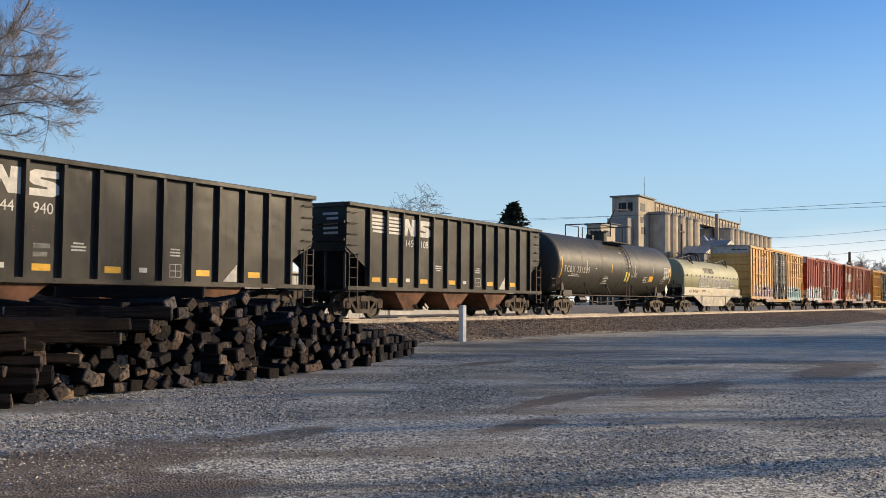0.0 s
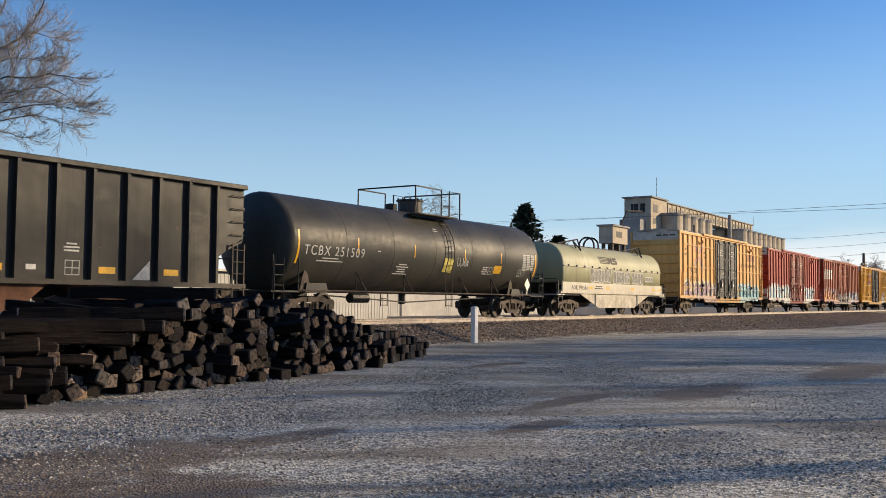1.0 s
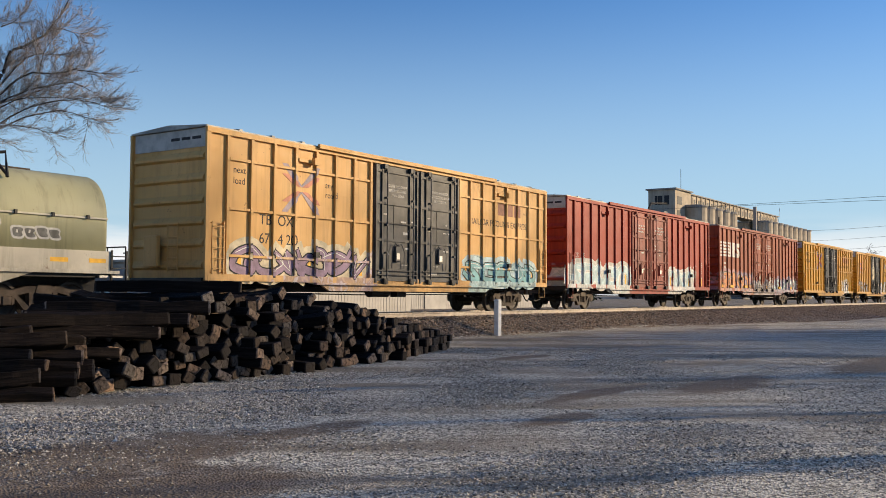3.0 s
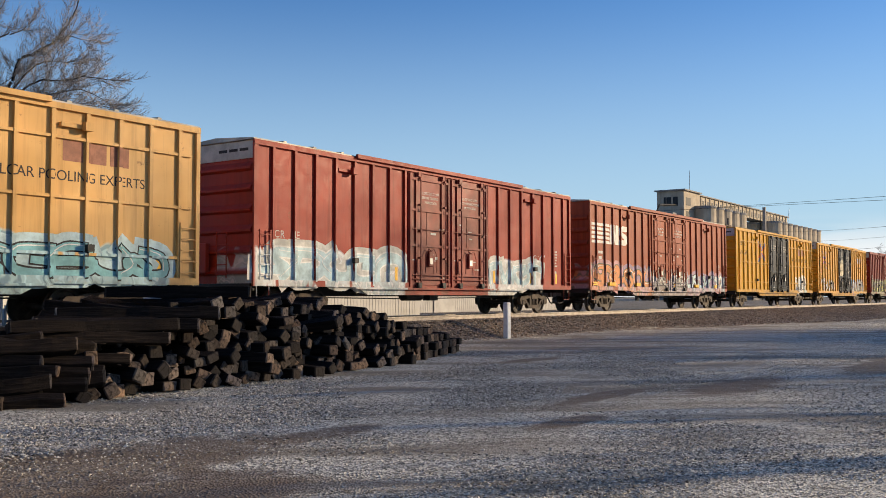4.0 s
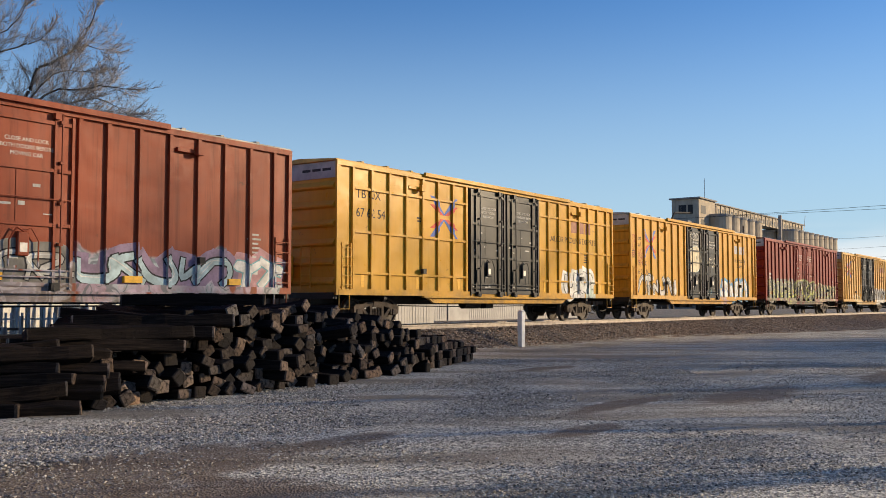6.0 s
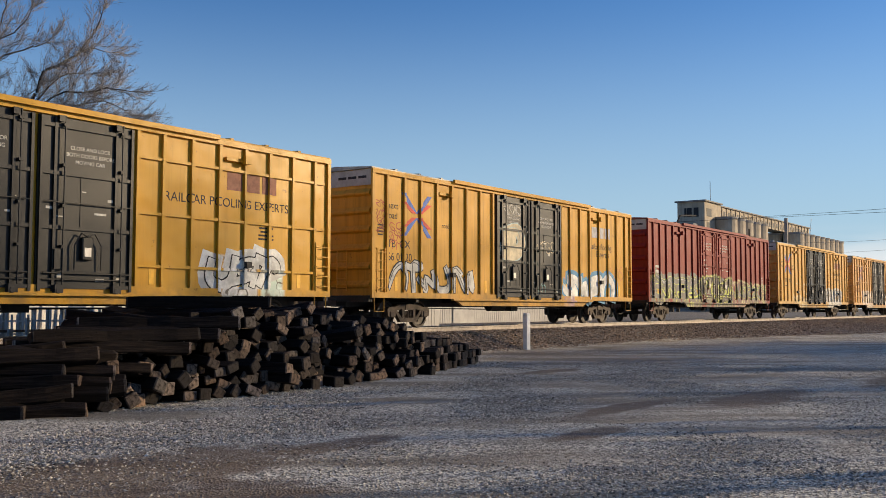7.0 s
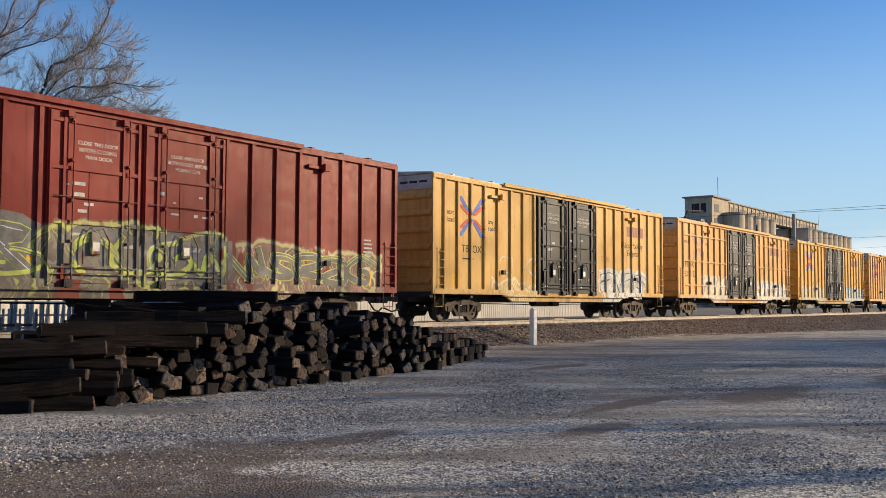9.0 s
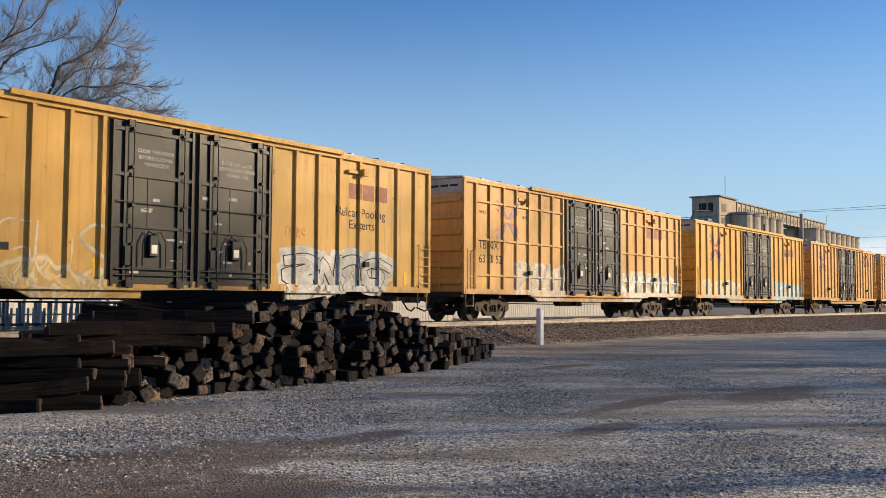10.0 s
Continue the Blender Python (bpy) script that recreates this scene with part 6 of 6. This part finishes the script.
# ---- behind the track ----
def build_elevator():
    e = thing("grain_elevator", "old tan concrete grain elevator with silos and a head house", "grain elevator")
    X0, Y0 = 341.0, 128.0
    zt = 41.5
    # head house
    hw = part("head_house", box(B(), X0, X0 + 17, Y0, Y0 + 10.5, 0, zt - 0.5), M["concrete"], e, "tall concrete head house")
    part("roof", box(B(), X0 - 1.0, X0 + 17.5, Y0 - 0.8, Y0 + 11.2, zt - 0.5, zt), M["concrete2"], e, "flat overhanging roof slab")
    for y0, y1 in ((Y0 + 2.3, Y0 + 4.2), (Y0 + 4.9, Y0 + 6.8), (Y0 + 6.95, Y0 + 7.8)):
        part("window", box(B(), X0 - 0.06, X0 - 0.01, y0, y1, 35.4, 38.8), M["dark"], hw, "dark broken window")
    for x0, x1, z0, z1 in ((X0 + 2, X0 + 7, 35.6, 38.6), (X0 + 2, X0 + 5, 31.2, 33.4), (X0 + 2.5, X0 + 7, 27.0, 29.6)):
        part("window", box(B(), x0, x1, Y0 - 0.06, Y0 - 0.01, z0, z1), M["dark"], hw, "dark window opening")
    part("annex", box(B(), X0 - 6, X0 - 0.02, Y0 + 2, Y0 + 10, 0, 32.5), M["concrete2"], e, "lower concrete annex")
    # gallery on top of the silos
    gy0, gy1 = Y0 + 1.5, Y0 + 8.0
    g = part("gallery", box(B(), X0 + 17.02, 486, gy0, gy1, 36.4, zt - 0.8), M["concrete"], e, "long conveyor gallery")
    part("gallery_roof", box(B(), X0 + 17.52, 487, gy0 - 0.7, gy1 + 0.7, zt - 0.8, zt - 0.35), M["concrete2"], e, "dark flat roof edge")
    for i in range(24):
        x = X0 + 19 + i * 5.2
        part("window", box(B(), x, x + 1.9, gy0 - 0.06, gy0 - 0.01, 37.2, 39.2), M["dark"], g, "dark window opening")
        part("pilaster", box(B(), x + 3.0, x + 3.7, gy0 - 0.3, gy0 - 0.02, 36.4, zt - 0.8), M["concrete"], g)
    n = 20
    bm = bar(B(), (0, 0, 0), (0, 0, 35.0), 4.6, n)
    big = bpy.data.meshes.new("silo")
    bm.to_mesh(big)
    bm.free()
    bm = bar(B(), (0, 0, 0), (0, 0, 0.9), 4.8, n)
    rim = bpy.data.meshes.new("silo_rim")
    bm.to_mesh(rim)
    bm.free()
    for x in [X0 + 15 + 9.3 * i for i in range(5)] + [446 + 9.0 * i for i in range(9)]:
        for y in (Y0 - 2.2, Y0 + 7.2):
            o = part_of("silo", big, M["concrete"], e, "tall round concrete silo", (x, y, 0), smooth=False)
            part_of("rim", rim, M["concrete2"], o, "", (0, 0, 35.01))
    for x in (411, 419, 428, 436):
        bm = bar(B(), (x, Y0 - 3, 0), (x, Y0 - 3, 27.5), 3.0, 16)
        bar(bm, (x, Y0 - 3, 27.5), (x, Y0 - 3, 30.5), 3.0, 16, 0.6)
        part("bin", bm, M["galv"], e, "grey metal bin with a cone top")
    bm = box(B(), 421, 422.3, Y0 - 6.6, Y0 - 5.4, 0, 40.5)
    part("leg_tower", bm, M["concrete2"], e, "narrow dark elevator leg")
    bm = rod(B(), [(318, Y0 + 4, 26), (325, Y0 + 3, 34.5), (X0 - 1, Y0 + 2.5, 35.6)], 0.35, 6)
    part("spout", bm, M["black"], e, "dark bent spout pipe")
    for x, y, z0, z1, a in ((358, 132, zt, zt + 9, 0), (489, 130, 37, 46, 6)):
        part("mast", bar(B(), (x, y, z0), (x + a * 0.5, y, z1), 0.12, 5), M["galv"], e)
    # low house with a loading shed beside it
    h = thing("loading_house", "small pale loading house on a dark steel frame", "building")
    w = part("wall", box(B(), 300, 313, 126, 131, 21.5, 27.2), M["concrete"], h)
    part("roof", box(B(), 299.2, 313.8, 125.4, 131.6, 27.22, 27.8), M["concrete2"], h)
    part("window", box(B(), 303, 308, 125.94, 125.99, 23.6, 25.6), M["dark"], w)
    for x in (301.5, 307, 312):
        for y in (127, 130):
            part("leg", box(B(), x - 0.5, x + 0.5, y - 0.5, y + 0.5, 0, 21.48), M["truck"], h)
    for x0, x1, z in ((350, 372, 19.5), (376, 392, 23), (396, 412, 17)):
        s = thing("mill_building", "weathered low mill building at the elevator's foot", "building")
        w = part("wall", box(B(), x0, x1, 106, 116, 0, z), M["concrete2"], s)
        part("roof", plate(B(), [(x0 - 1, z + 0.02), (x1 + 1, z + 0.02), ((x0 + x1) / 2, z + 3.4)], 105.4, 116.6), M["roof"], s)
        for k in range(3):
            part("window", box(B(), x0 + 3 + k * 5, x0 + 5.4 + k * 5, 105.94, 105.99, z - 6, z - 3), M["dark"], w)


def build_sheds():
    for x0, x1, y0, y1, h, lab in ((17, 29, 41, 47, 2.8, "white low storage shed behind the track"), (31, 52, 38, 46, 3.0, "pale ribbed sheet-metal shed behind the track"), (60, 86, 44, 54, 3.2, "long grey sheet-metal shed behind the track")):
        s = thing("shed", lab, "shed")
        part("wall", box(B(), x0, x1, y0, y1, 0, h), M["shed"], s)
        me = bpy.data.meshes.new("wall_rib")
        bm = box(B(), -0.06, 0.06, -0.014, 0, 0.05, h - 0.05)
        bm.to_mesh(me)
        bm.free()
        k = int((x1 - x0 - 0.5) / 0.3)
        for i in range(k):
            part_of("wall_rib", me, M["shed"], s, "", (x0 + 0.4 + i * 0.3, y0 - 0.002, 0))
        part("roof", plate(B(), [(x0 - 0.3, h + 0.003), (x1 + 0.3, h + 0.003), (x1 + 0.3, h + 0.12), (x0 - 0.3, h + 0.12)], y0 - 0.3, y1 + 0.3), M["roof"], s)
        part("door", box(B(), x0 + 2, x0 + 5, y0 - 0.09, y0 - 0.063, 0.05, 2.5), M["shed"], s, "roll-up door")
    for x in (19.0, 24.2):
        c = thing("dumpster", "rusty white open waste container", "container", loc=(x, 37.5, 0.2))
        part("body", loft(B(), [[(0.2, -1, 0), (4.2, -1, 0), (4.2, 1, 0), (0.2, 1, 0)], [(0, -1.1, 1.5), (4.4, -1.1, 1.5), (4.4, 1.1, 1.5), (0, 1.1, 1.5)]]), M["white"], c)
        for k in range(6):
            part("rib", box(B(), 0.35 + k * 0.7, 0.43 + k * 0.7, -1.16, -1.08, 0.1, 1.45), M["white"], c)
    first = None
    for i in range(7):
        if first is None:
            first = thing("pallet_rack", "pale weathered pallet rack with slats", "rack", "racks behind the track", loc=(11.0, 30.5, 0.25))
            for x in (0, 0.55, 1.1, 1.65):
                for y in (0, 0.9):
                    part("post", box(B(), x - 0.04, x + 0.04, y - 0.04, y + 0.04, 0, 1.25), M["galv"], first)
            for z in (0.3, 0.75, 1.2):
                part("shelf", box(B(), -0.05, 1.7, -0.06, 0.96, z, z + 0.05), M["white"], first)
            for k in range(9):
                part("slat", box(B(), 0.02 + k * 0.19, 0.09 + k * 0.19, -0.10, -0.065, 0.05, 1.0 + 0.2 * (k % 3 == 0)), M["white"], first)
        else:
            copy_thing(first, pose(11.0 + i * 1.95, 30.5 + 0.4 * (i % 2), 0.25, 0, 0, (i * 37) % 11 - 5))
    f = thing("lattice_fence", "old pale wire and board fence behind the track", "fence")
    r = random.Random(4)
    for i in range(36):
        x = 7 + i * 0.28
        part("board", box(B(), x, x + r.uniform(0.08, 0.2), 27.0 + r.uniform(-0.05, 0.05), 27.08, 0.2, r.uniform(0.55, 1.35)), M["shed"], f)
    part("rail", box(B(), 7, 17.1, 27.09, 27.15, 0.75, 0.83), M["wood"], f)


def tube_mesh(name, segs, sides, mat, label, parent):
    """Many tapering tubes in one mesh. segs: from, to, two radii."""
    verts, faces = [], []
    for a, b, r0, r1 in segs:
        q = (b - a).to_track_quat("Z", "Y")
        o = len(verts)
        for c, rr in ((a, r0), (b, r1)):
            verts.extend((c + q @ Vector((rr * math.cos(math.tau * i / sides), rr * math.sin(math.tau * i / sides), 0)))[:] for i in range(sides))
        faces.extend((o + i, o + (i + 1) % sides, o + sides + (i + 1) % sides, o + sides + i) for i in range(sides))
    me = bpy.data.meshes.new(name)
    me.from_pydata(verts, [], faces)
    part_of(name, me, M[mat], parent, label)


def branch_tree(name, label, loc, seed, height, spread, levels, lean=(0, 0), first=0.25, twig=0.012, category="tree", trunk=0.45, mats=("bark", "twig"), droop=0.0, kids=(3, 5), limbs=0):
    """A bare tree: tapering trunk and limbs, and a crown of fine twigs."""
    r = random.Random(seed)
    thick, thin = [], []

    def grow(p, d, length, rad, level):
        steps = 4 if level < levels - 1 else 2
        pts = [p]
        for i in range(steps):
            j = 0.07 + 0.045 * level
            d = (d + Vector((r.gauss(0, j), r.gauss(0, j), r.gauss(0, j * 0.7) + (0.05 if level < 2 else -droop)))).normalized()
            q = p + d * (length / steps)
            r0 = rad * (1 - 0.75 * i / steps)
            r1 = rad * (1 - 0.75 * (i + 1) / steps)
            (thick if r0 > 0.035 else thin).append((p, q, r0, r1))
            p = q
            pts.append(p)
        if level >= levels:
            return
        for i in range(limbs if limbs and level == 0 else r.randint(*kids) + (1 if level >= 2 else 0)):
            u = r.uniform(first if level == 0 else 0.15, 1.0)
            k = min(steps - 1, int(u * steps))
            s = pts[k].lerp(pts[k + 1], u * steps - k)
            side = Vector((r.gauss(0, 1), r.gauss(0, 1), r.gauss(0, 0.5))).normalized()
            nd = (d * 0.75 + side * spread).normalized()
            grow(s, nd, length * r.uniform(0.48, 0.72), max(twig * 0.6, rad * (1 - 0.7 * u) * 0.62), level + 1)

    grow(Vector((0, 0, 0)), Vector((lean[0], lean[1], 1)).normalized(), height * 0.55, trunk, 0)
    t = thing(name, label, category, loc=loc)
    tube_mesh("trunk", thick, 7, mats[0], "grey bark trunk and limbs", t)
    tube_mesh("crown", [(a, b, max(r0, twig), max(r1, twig * 0.6)) for a, b, r0, r1 in thin], 3, mats[1], "fine bare twigs", t)
    return t


def spreading_tree():
    """The big bare tree behind the track: bent main limbs, each with fans of shoots and fine twigs.
    Limbs run in the tree's own upright plane: reach and height, with a drift in depth."""
    r = random.Random(77)
    across, deep = Vector((0.91, -0.415, 0)), Vector((0.415, 0.91, 0))
    limbs = (
        (0.34, 0.0, ((0, 0), (0.2, 4), (0.5, 8), (0.8, 12), (1.5, 16), (2.2, 19.5))),
        (0.13, 0.2, ((0.4, 5), (2.6, 7.2), (4.2, 9.2), (5.1, 11.0), (5.44, 12.1), (5.97, 12.4), (6.88, 13.07), (7.2, 13.7), (7.6, 14.3), (7.9, 15.2))),
        (0.075, 0.5, ((4.2, 9.2), (5.3, 10.9), (6.1, 11.9), (6.8, 12.2), (7.8, 12.35))),
        (0.075, -0.6, ((4.0, 8.9), (5.7, 10.75), (6.95, 11.05), (8.0, 11.3), (9.0, 11.2))),
        (0.065, 0.9, ((4.4, 9.3), (6.9, 10.6), (7.9, 11.4), (8.7, 11.9))),
        (0.06, 0.1, ((4.6, 9.4), (6.2, 10.35), (8.0, 10.9), (9.2, 10.4))),
        (0.06, 0.4, ((3.8, 7.6), (6.0, 9.1), (7.6, 9.6), (9.0, 9.4))),
        (0.055, -0.5, ((4.2, 8.2), (6.4, 9.6), (8.2, 10.0), (9.2, 9.8))),
        (0.06, 0.7, ((2.5, 6.5), (4.0, 8.1), (5.6, 8.8), (7.4, 8.6))),
        (0.055, -0.8, ((3.0, 7.2), (4.6, 9.1), (6.0, 9.8), (7.4, 9.9))),
        (0.05, 0.2, ((1.5, 7.0), (3.0, 9.2), (4.2, 10.4), (5.2, 11.3))),
        (0.05, 0.5, ((1.2, 6.6), (2.8, 8.6), (4.2, 9.5), (5.6, 9.9))),
        (0.045, -0.3, ((5.6, 10.0), (6.5, 10.9), (6.6, 11.8), (7.0, 12.6))),
        (0.05, 0.7, ((6.88, 13.07), (7.6, 13.4), (8.4, 13.4))),
        (0.10, 0.4, ((0.5, 7), (1.9, 9.9), (3.1, 11.9), (3.7, 12.6), (5.0, 13.2), (5.7, 13.7))),
        (0.08, -0.8, ((0.5, 7.6), (1.6, 10.8), (2.6, 12.3), (4.0, 13.3), (4.6, 14.3))),
        (0.09, 0.9, ((0.5, 8), (2.2, 11.0), (2.9, 12.6), (3.5, 13.9), (3.8, 15.2), (4.2, 17.2))),
        (0.13, 0.3, ((0.2, 6), (-2, 10), (-4, 14), (-5, 18))),
        (0.12, -0.4, ((0.3, 7), (-0.6, 12), (-1.2, 16), (-1.0, 20))),
        (0.11, 0.6, ((0.2, 5), (-3, 8), (-6, 10.5), (-9, 12.5))),
    )
    thick, thin = [], []

    def shoot(p, d, length, rad, level):
        steps = (5, 3, 2)[level]
        for i in range(steps):
            d = (d + Vector((r.gauss(0, 0.10), r.gauss(0, 0.10), r.gauss(0.06, 0.09)))).normalized()
            q = p + d * (length / steps)
            thin.append((p, q, max(0.0036, rad * (1 - 0.7 * i / steps)), max(0.0032, rad * (1 - 0.7 * (i + 1) / steps))))
            if level < 2:
                for k in range((3, 2)[level]):
                    s = p.lerp(q, r.random())
                    side = Vector((r.gauss(0, 1), r.gauss(0, 1), r.gauss(0.1, 0.8))).normalized()
                    shoot(s, (d + side * 0.62).normalized(), length * r.uniform(0.26, 0.50), rad * 0.5, level + 1)
            p = q

    for rad, drift, pts in limbs:
        line = [across * u + deep * (drift * (0.6 * k - 0.04 * k * k)) + Vector((0, 0, z)) for k, (u, z) in enumerate(pts)]
        total = len(line) - 1
        for k, (a, b) in enumerate(zip(line, line[1:])):
            n = max(2, round((b - a).length / 0.5))
            before, after = line[max(0, k - 1)], line[min(total, k + 2)]
            old = a
            for i in range(n):
                u = (i + 1) / n
                q = 0.5 * (2 * a + (b - before) * u + (2 * before - 5 * a + 4 * b - after) * u * u + (3 * a - before - 3 * b + after) * u ** 3)
                q += Vector((r.gauss(0, 0.03), r.gauss(0, 0.03), r.gauss(0, 0.03)))
                w0, w1 = (k + i / n) / total, (k + u) / total
                thick.append((old, q, rad * 0.74 * (1 - 0.74 * w0), rad * 0.74 * (1 - 0.74 * w1)))
                if q.z > 6.5 and w1 > 0.22:
                    for j in range(2):
                        side = Vector((r.gauss(0, 1), r.gauss(0, 1), r.gauss(0.2, 1.0))).normalized()
                        d = ((q - old).normalized() * 0.9 + side).normalized()
                        shoot(old.lerp(q, r.random()), d, r.uniform(0.8, 2.3) * (1.05 - 0.25 * w1), 0.0125, 0)
                old = q
        for j in range(4):
            side = Vector((r.gauss(0, 1), r.gauss(0, 1), r.gauss(0.2, 0.8))).normalized()
            shoot(old, ((line[-1] - line[-2]).normalized() + side * 0.5).normalized(), r.uniform(0.8, 1.5), 0.012, 0)
    t = thing("bare_tree", "tall bare deciduous tree with fine pale twigs", "tree", loc=(19.1, 41.9, 0.2))
    tube_mesh("trunk", thick, 7, "limb_bark", "dark grey bark trunk and bent limbs", t)
    tube_mesh("crown", thin, 3, "twig", "fine bare twigs", t)


def conifer(loc, height, seed):
    r = random.Random(seed)
    t = thing("spruce_tree", "dark green spruce tree far behind the track", "tree", loc=loc)
    part("trunk", bar(B(), (0, 0, 0), (0, 0, height), 0.3, 7, 0.03), M["bark"], t)
    verts, faces = [], []
    for k in range(520):
        u = (k / 520) ** 0.7
        z = height * (0.12 + 0.87 * u)
        reach = (1 - u) ** 0.62 * height * 0.46 * r.uniform(0.45, 1.1) + 0.2
        a = r.uniform(0, math.tau)
        for j in range(7):
            f0 = (j + 0.4) / 7
            px, py, pz = reach * f0 * math.cos(a), reach * f0 * math.sin(a), z - reach * f0 * 0.25 + r.gauss(0, 0.05)
            w = 0.36 * r.uniform(0.6, 1.2)
            o = len(verts)
            for s in range(3):
                verts.append((px + r.gauss(0, w), py + r.gauss(0, w), pz + r.gauss(0, w * 0.6)))
            faces.append((o, o + 1, o + 2))
    me = bpy.data.meshes.new("crown")
    me.from_pydata(verts, [], faces)
    part_of("crown", me, M["needle"], t, "dark needles on drooping boughs")


def build_trees():
    spreading_tree()
    branch_tree("bare_tree", "bare rounded tree far behind the track", (128, 86, 0.2), 5, 17.5, 1.15, 4, first=0.4, trunk=0.4, twig=0.028, kids=(6, 8), limbs=16)
    branch_tree("bare_tree", "bare bushy tree far behind the track", (139, 84, 0.2), 6, 14.0, 1.1, 4, first=0.4, trunk=0.3, twig=0.028, kids=(6, 8), limbs=14)
    conifer((115, 61, 0.2), 14.6, 2)
    conifer((121, 59, 0.2), 10.5, 3)
    # horizon trees; their haze is in the pale colour of trunk and twigs
    t = branch_tree("bare_tree", "bare tree on the horizon, coloured pale for haze", (430, 80, 0), 9, 24, 0.9, 4, trunk=0.5, twig=0.08, mats=("hazewood", "hazewood"), kids=(4, 6))
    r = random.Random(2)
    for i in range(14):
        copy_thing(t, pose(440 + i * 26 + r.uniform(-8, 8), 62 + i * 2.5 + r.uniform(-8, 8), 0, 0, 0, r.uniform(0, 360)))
    t = branch_tree("brush", "leafless brush at the elevator's foot", (330, 100, 0), 10, 20, 1.0, 4, trunk=0.25, twig=0.06, mats=("brush", "brush"), kids=(4, 6), category="bush")
    for i in range(6):
        copy_thing(t, pose(336 + i * 11, 98 + r.uniform(-4, 4), 0, 0, 0, r.uniform(0, 360)))
    # trees along the yard's far side that throw the long shadows
    a = branch_tree("yard_tree", "slender bare yard tree on the sunny side", (148, -44, 0), 31, 22, 0.26, 3, first=0.2, trunk=0.15, twig=0.012, kids=(1, 2), limbs=6)
    b = branch_tree("tall_tree", "tall bare tree on the sunny side of the yard", (85, -42, 0), 32, 37, 0.6, 4, first=0.65, trunk=0.42, twig=0.022, kids=(3, 4), limbs=8)
    c = branch_tree("yard_tree", "bare bushy tree on the sunny side of the yard", (74, -40, 0), 33, 23, 0.55, 4, first=0.45, trunk=0.36, twig=0.02, kids=(3, 5), limbs=9)
    copy_thing(b, pose(93, -46, 0, 0, 0, 130))
    for x, y in ((80, -37), (99, -41), (107, -38), (116, -42), (127, -39), (140, -41), (72.5, -41), (88.3, -40), (91.4, -41), (94.5, -40), (97.5, -41.5), (101, -40.5), (104, -41)):
        copy_thing(c, pose(x, y, 0, 0, 0, r.uniform(0, 360)))
    for x, y in ((31.7, -17.2), (32.8, -14.6), (38.8, -12.4), (44.0, -14.0), (48.0, -13.4), (155, -42), (170, -37)):
        copy_thing(a, pose(x, y, 0, 0, 0, r.uniform(0, 360)))


def build_wires():
    for x, y, h in ((330.0, 108.0, 29.0), (250.0, 40.0, 14.0)):
        p = thing("utility_pole", "weathered wooden utility pole with a cross arm", "utility pole", loc=(x, y, 0))
        part("pole", bar(B(), (0, 0, 0), (0, 0, h), 0.45, 8, 0.3), M["wood"], p)
        part("cross_arm", box(B(), -3, 3, -0.2, 0.2, h - 3, h - 2.5), M["wood"], p)
    for a, b, sag in (((-150, 205, 28.0), (74.4, 9.5, 8.42), 0.0), ((116, 25, 9.7), (89, 11.4, 7.8), 0.1), ((150, 33, 10.4), (89, 11.4, 6.9), 0.1), ((150, 33, 9.5), (89, 11.4, 6.1), 0.2), ((110, 60, 12.4), (74.4, 9.5, 8.75), 0.1)):
        a, b = Vector(a), Vector(b)
        if sag == 0.0:
            a = b + (Vector((116.0, 58.8, 12.6)) - b) * 4.0
        else:
            a = b + (a - b) * 3.0
        w = thing("overhead_wire", "thin dark overhead power line", "cable", "overhead wires")
        pts = [b.lerp(a, k / 16) - Vector((0, 0, 6 * sag * (1 - (k / 8 - 1) ** 2))) for k in range(-4, 17)]
        part("wire", rod(B(), pts, 0.014, 4), M["black"], w)


build_elevator()
build_sheds()
build_trees()
build_wires()
build_stones()


# ---- what moves: the cars roll by at an even speed, their wheels turn ----
def motions():
    for car, x in CARS:
        walk(car, [(t * 0.5, pose(x - SPEED * t * 0.5, TRACK_Y, RAIL)) for t in range(21)])
    step = math.degrees(SPEED / WHEEL_R) / FPS
    for wheel, x, start in WHEELSETS:
        walk(wheel, [(k / FPS, pose(x, 0, WHEEL_R, 0, -(start + k * step), 0)) for k in range(301)])


motions()
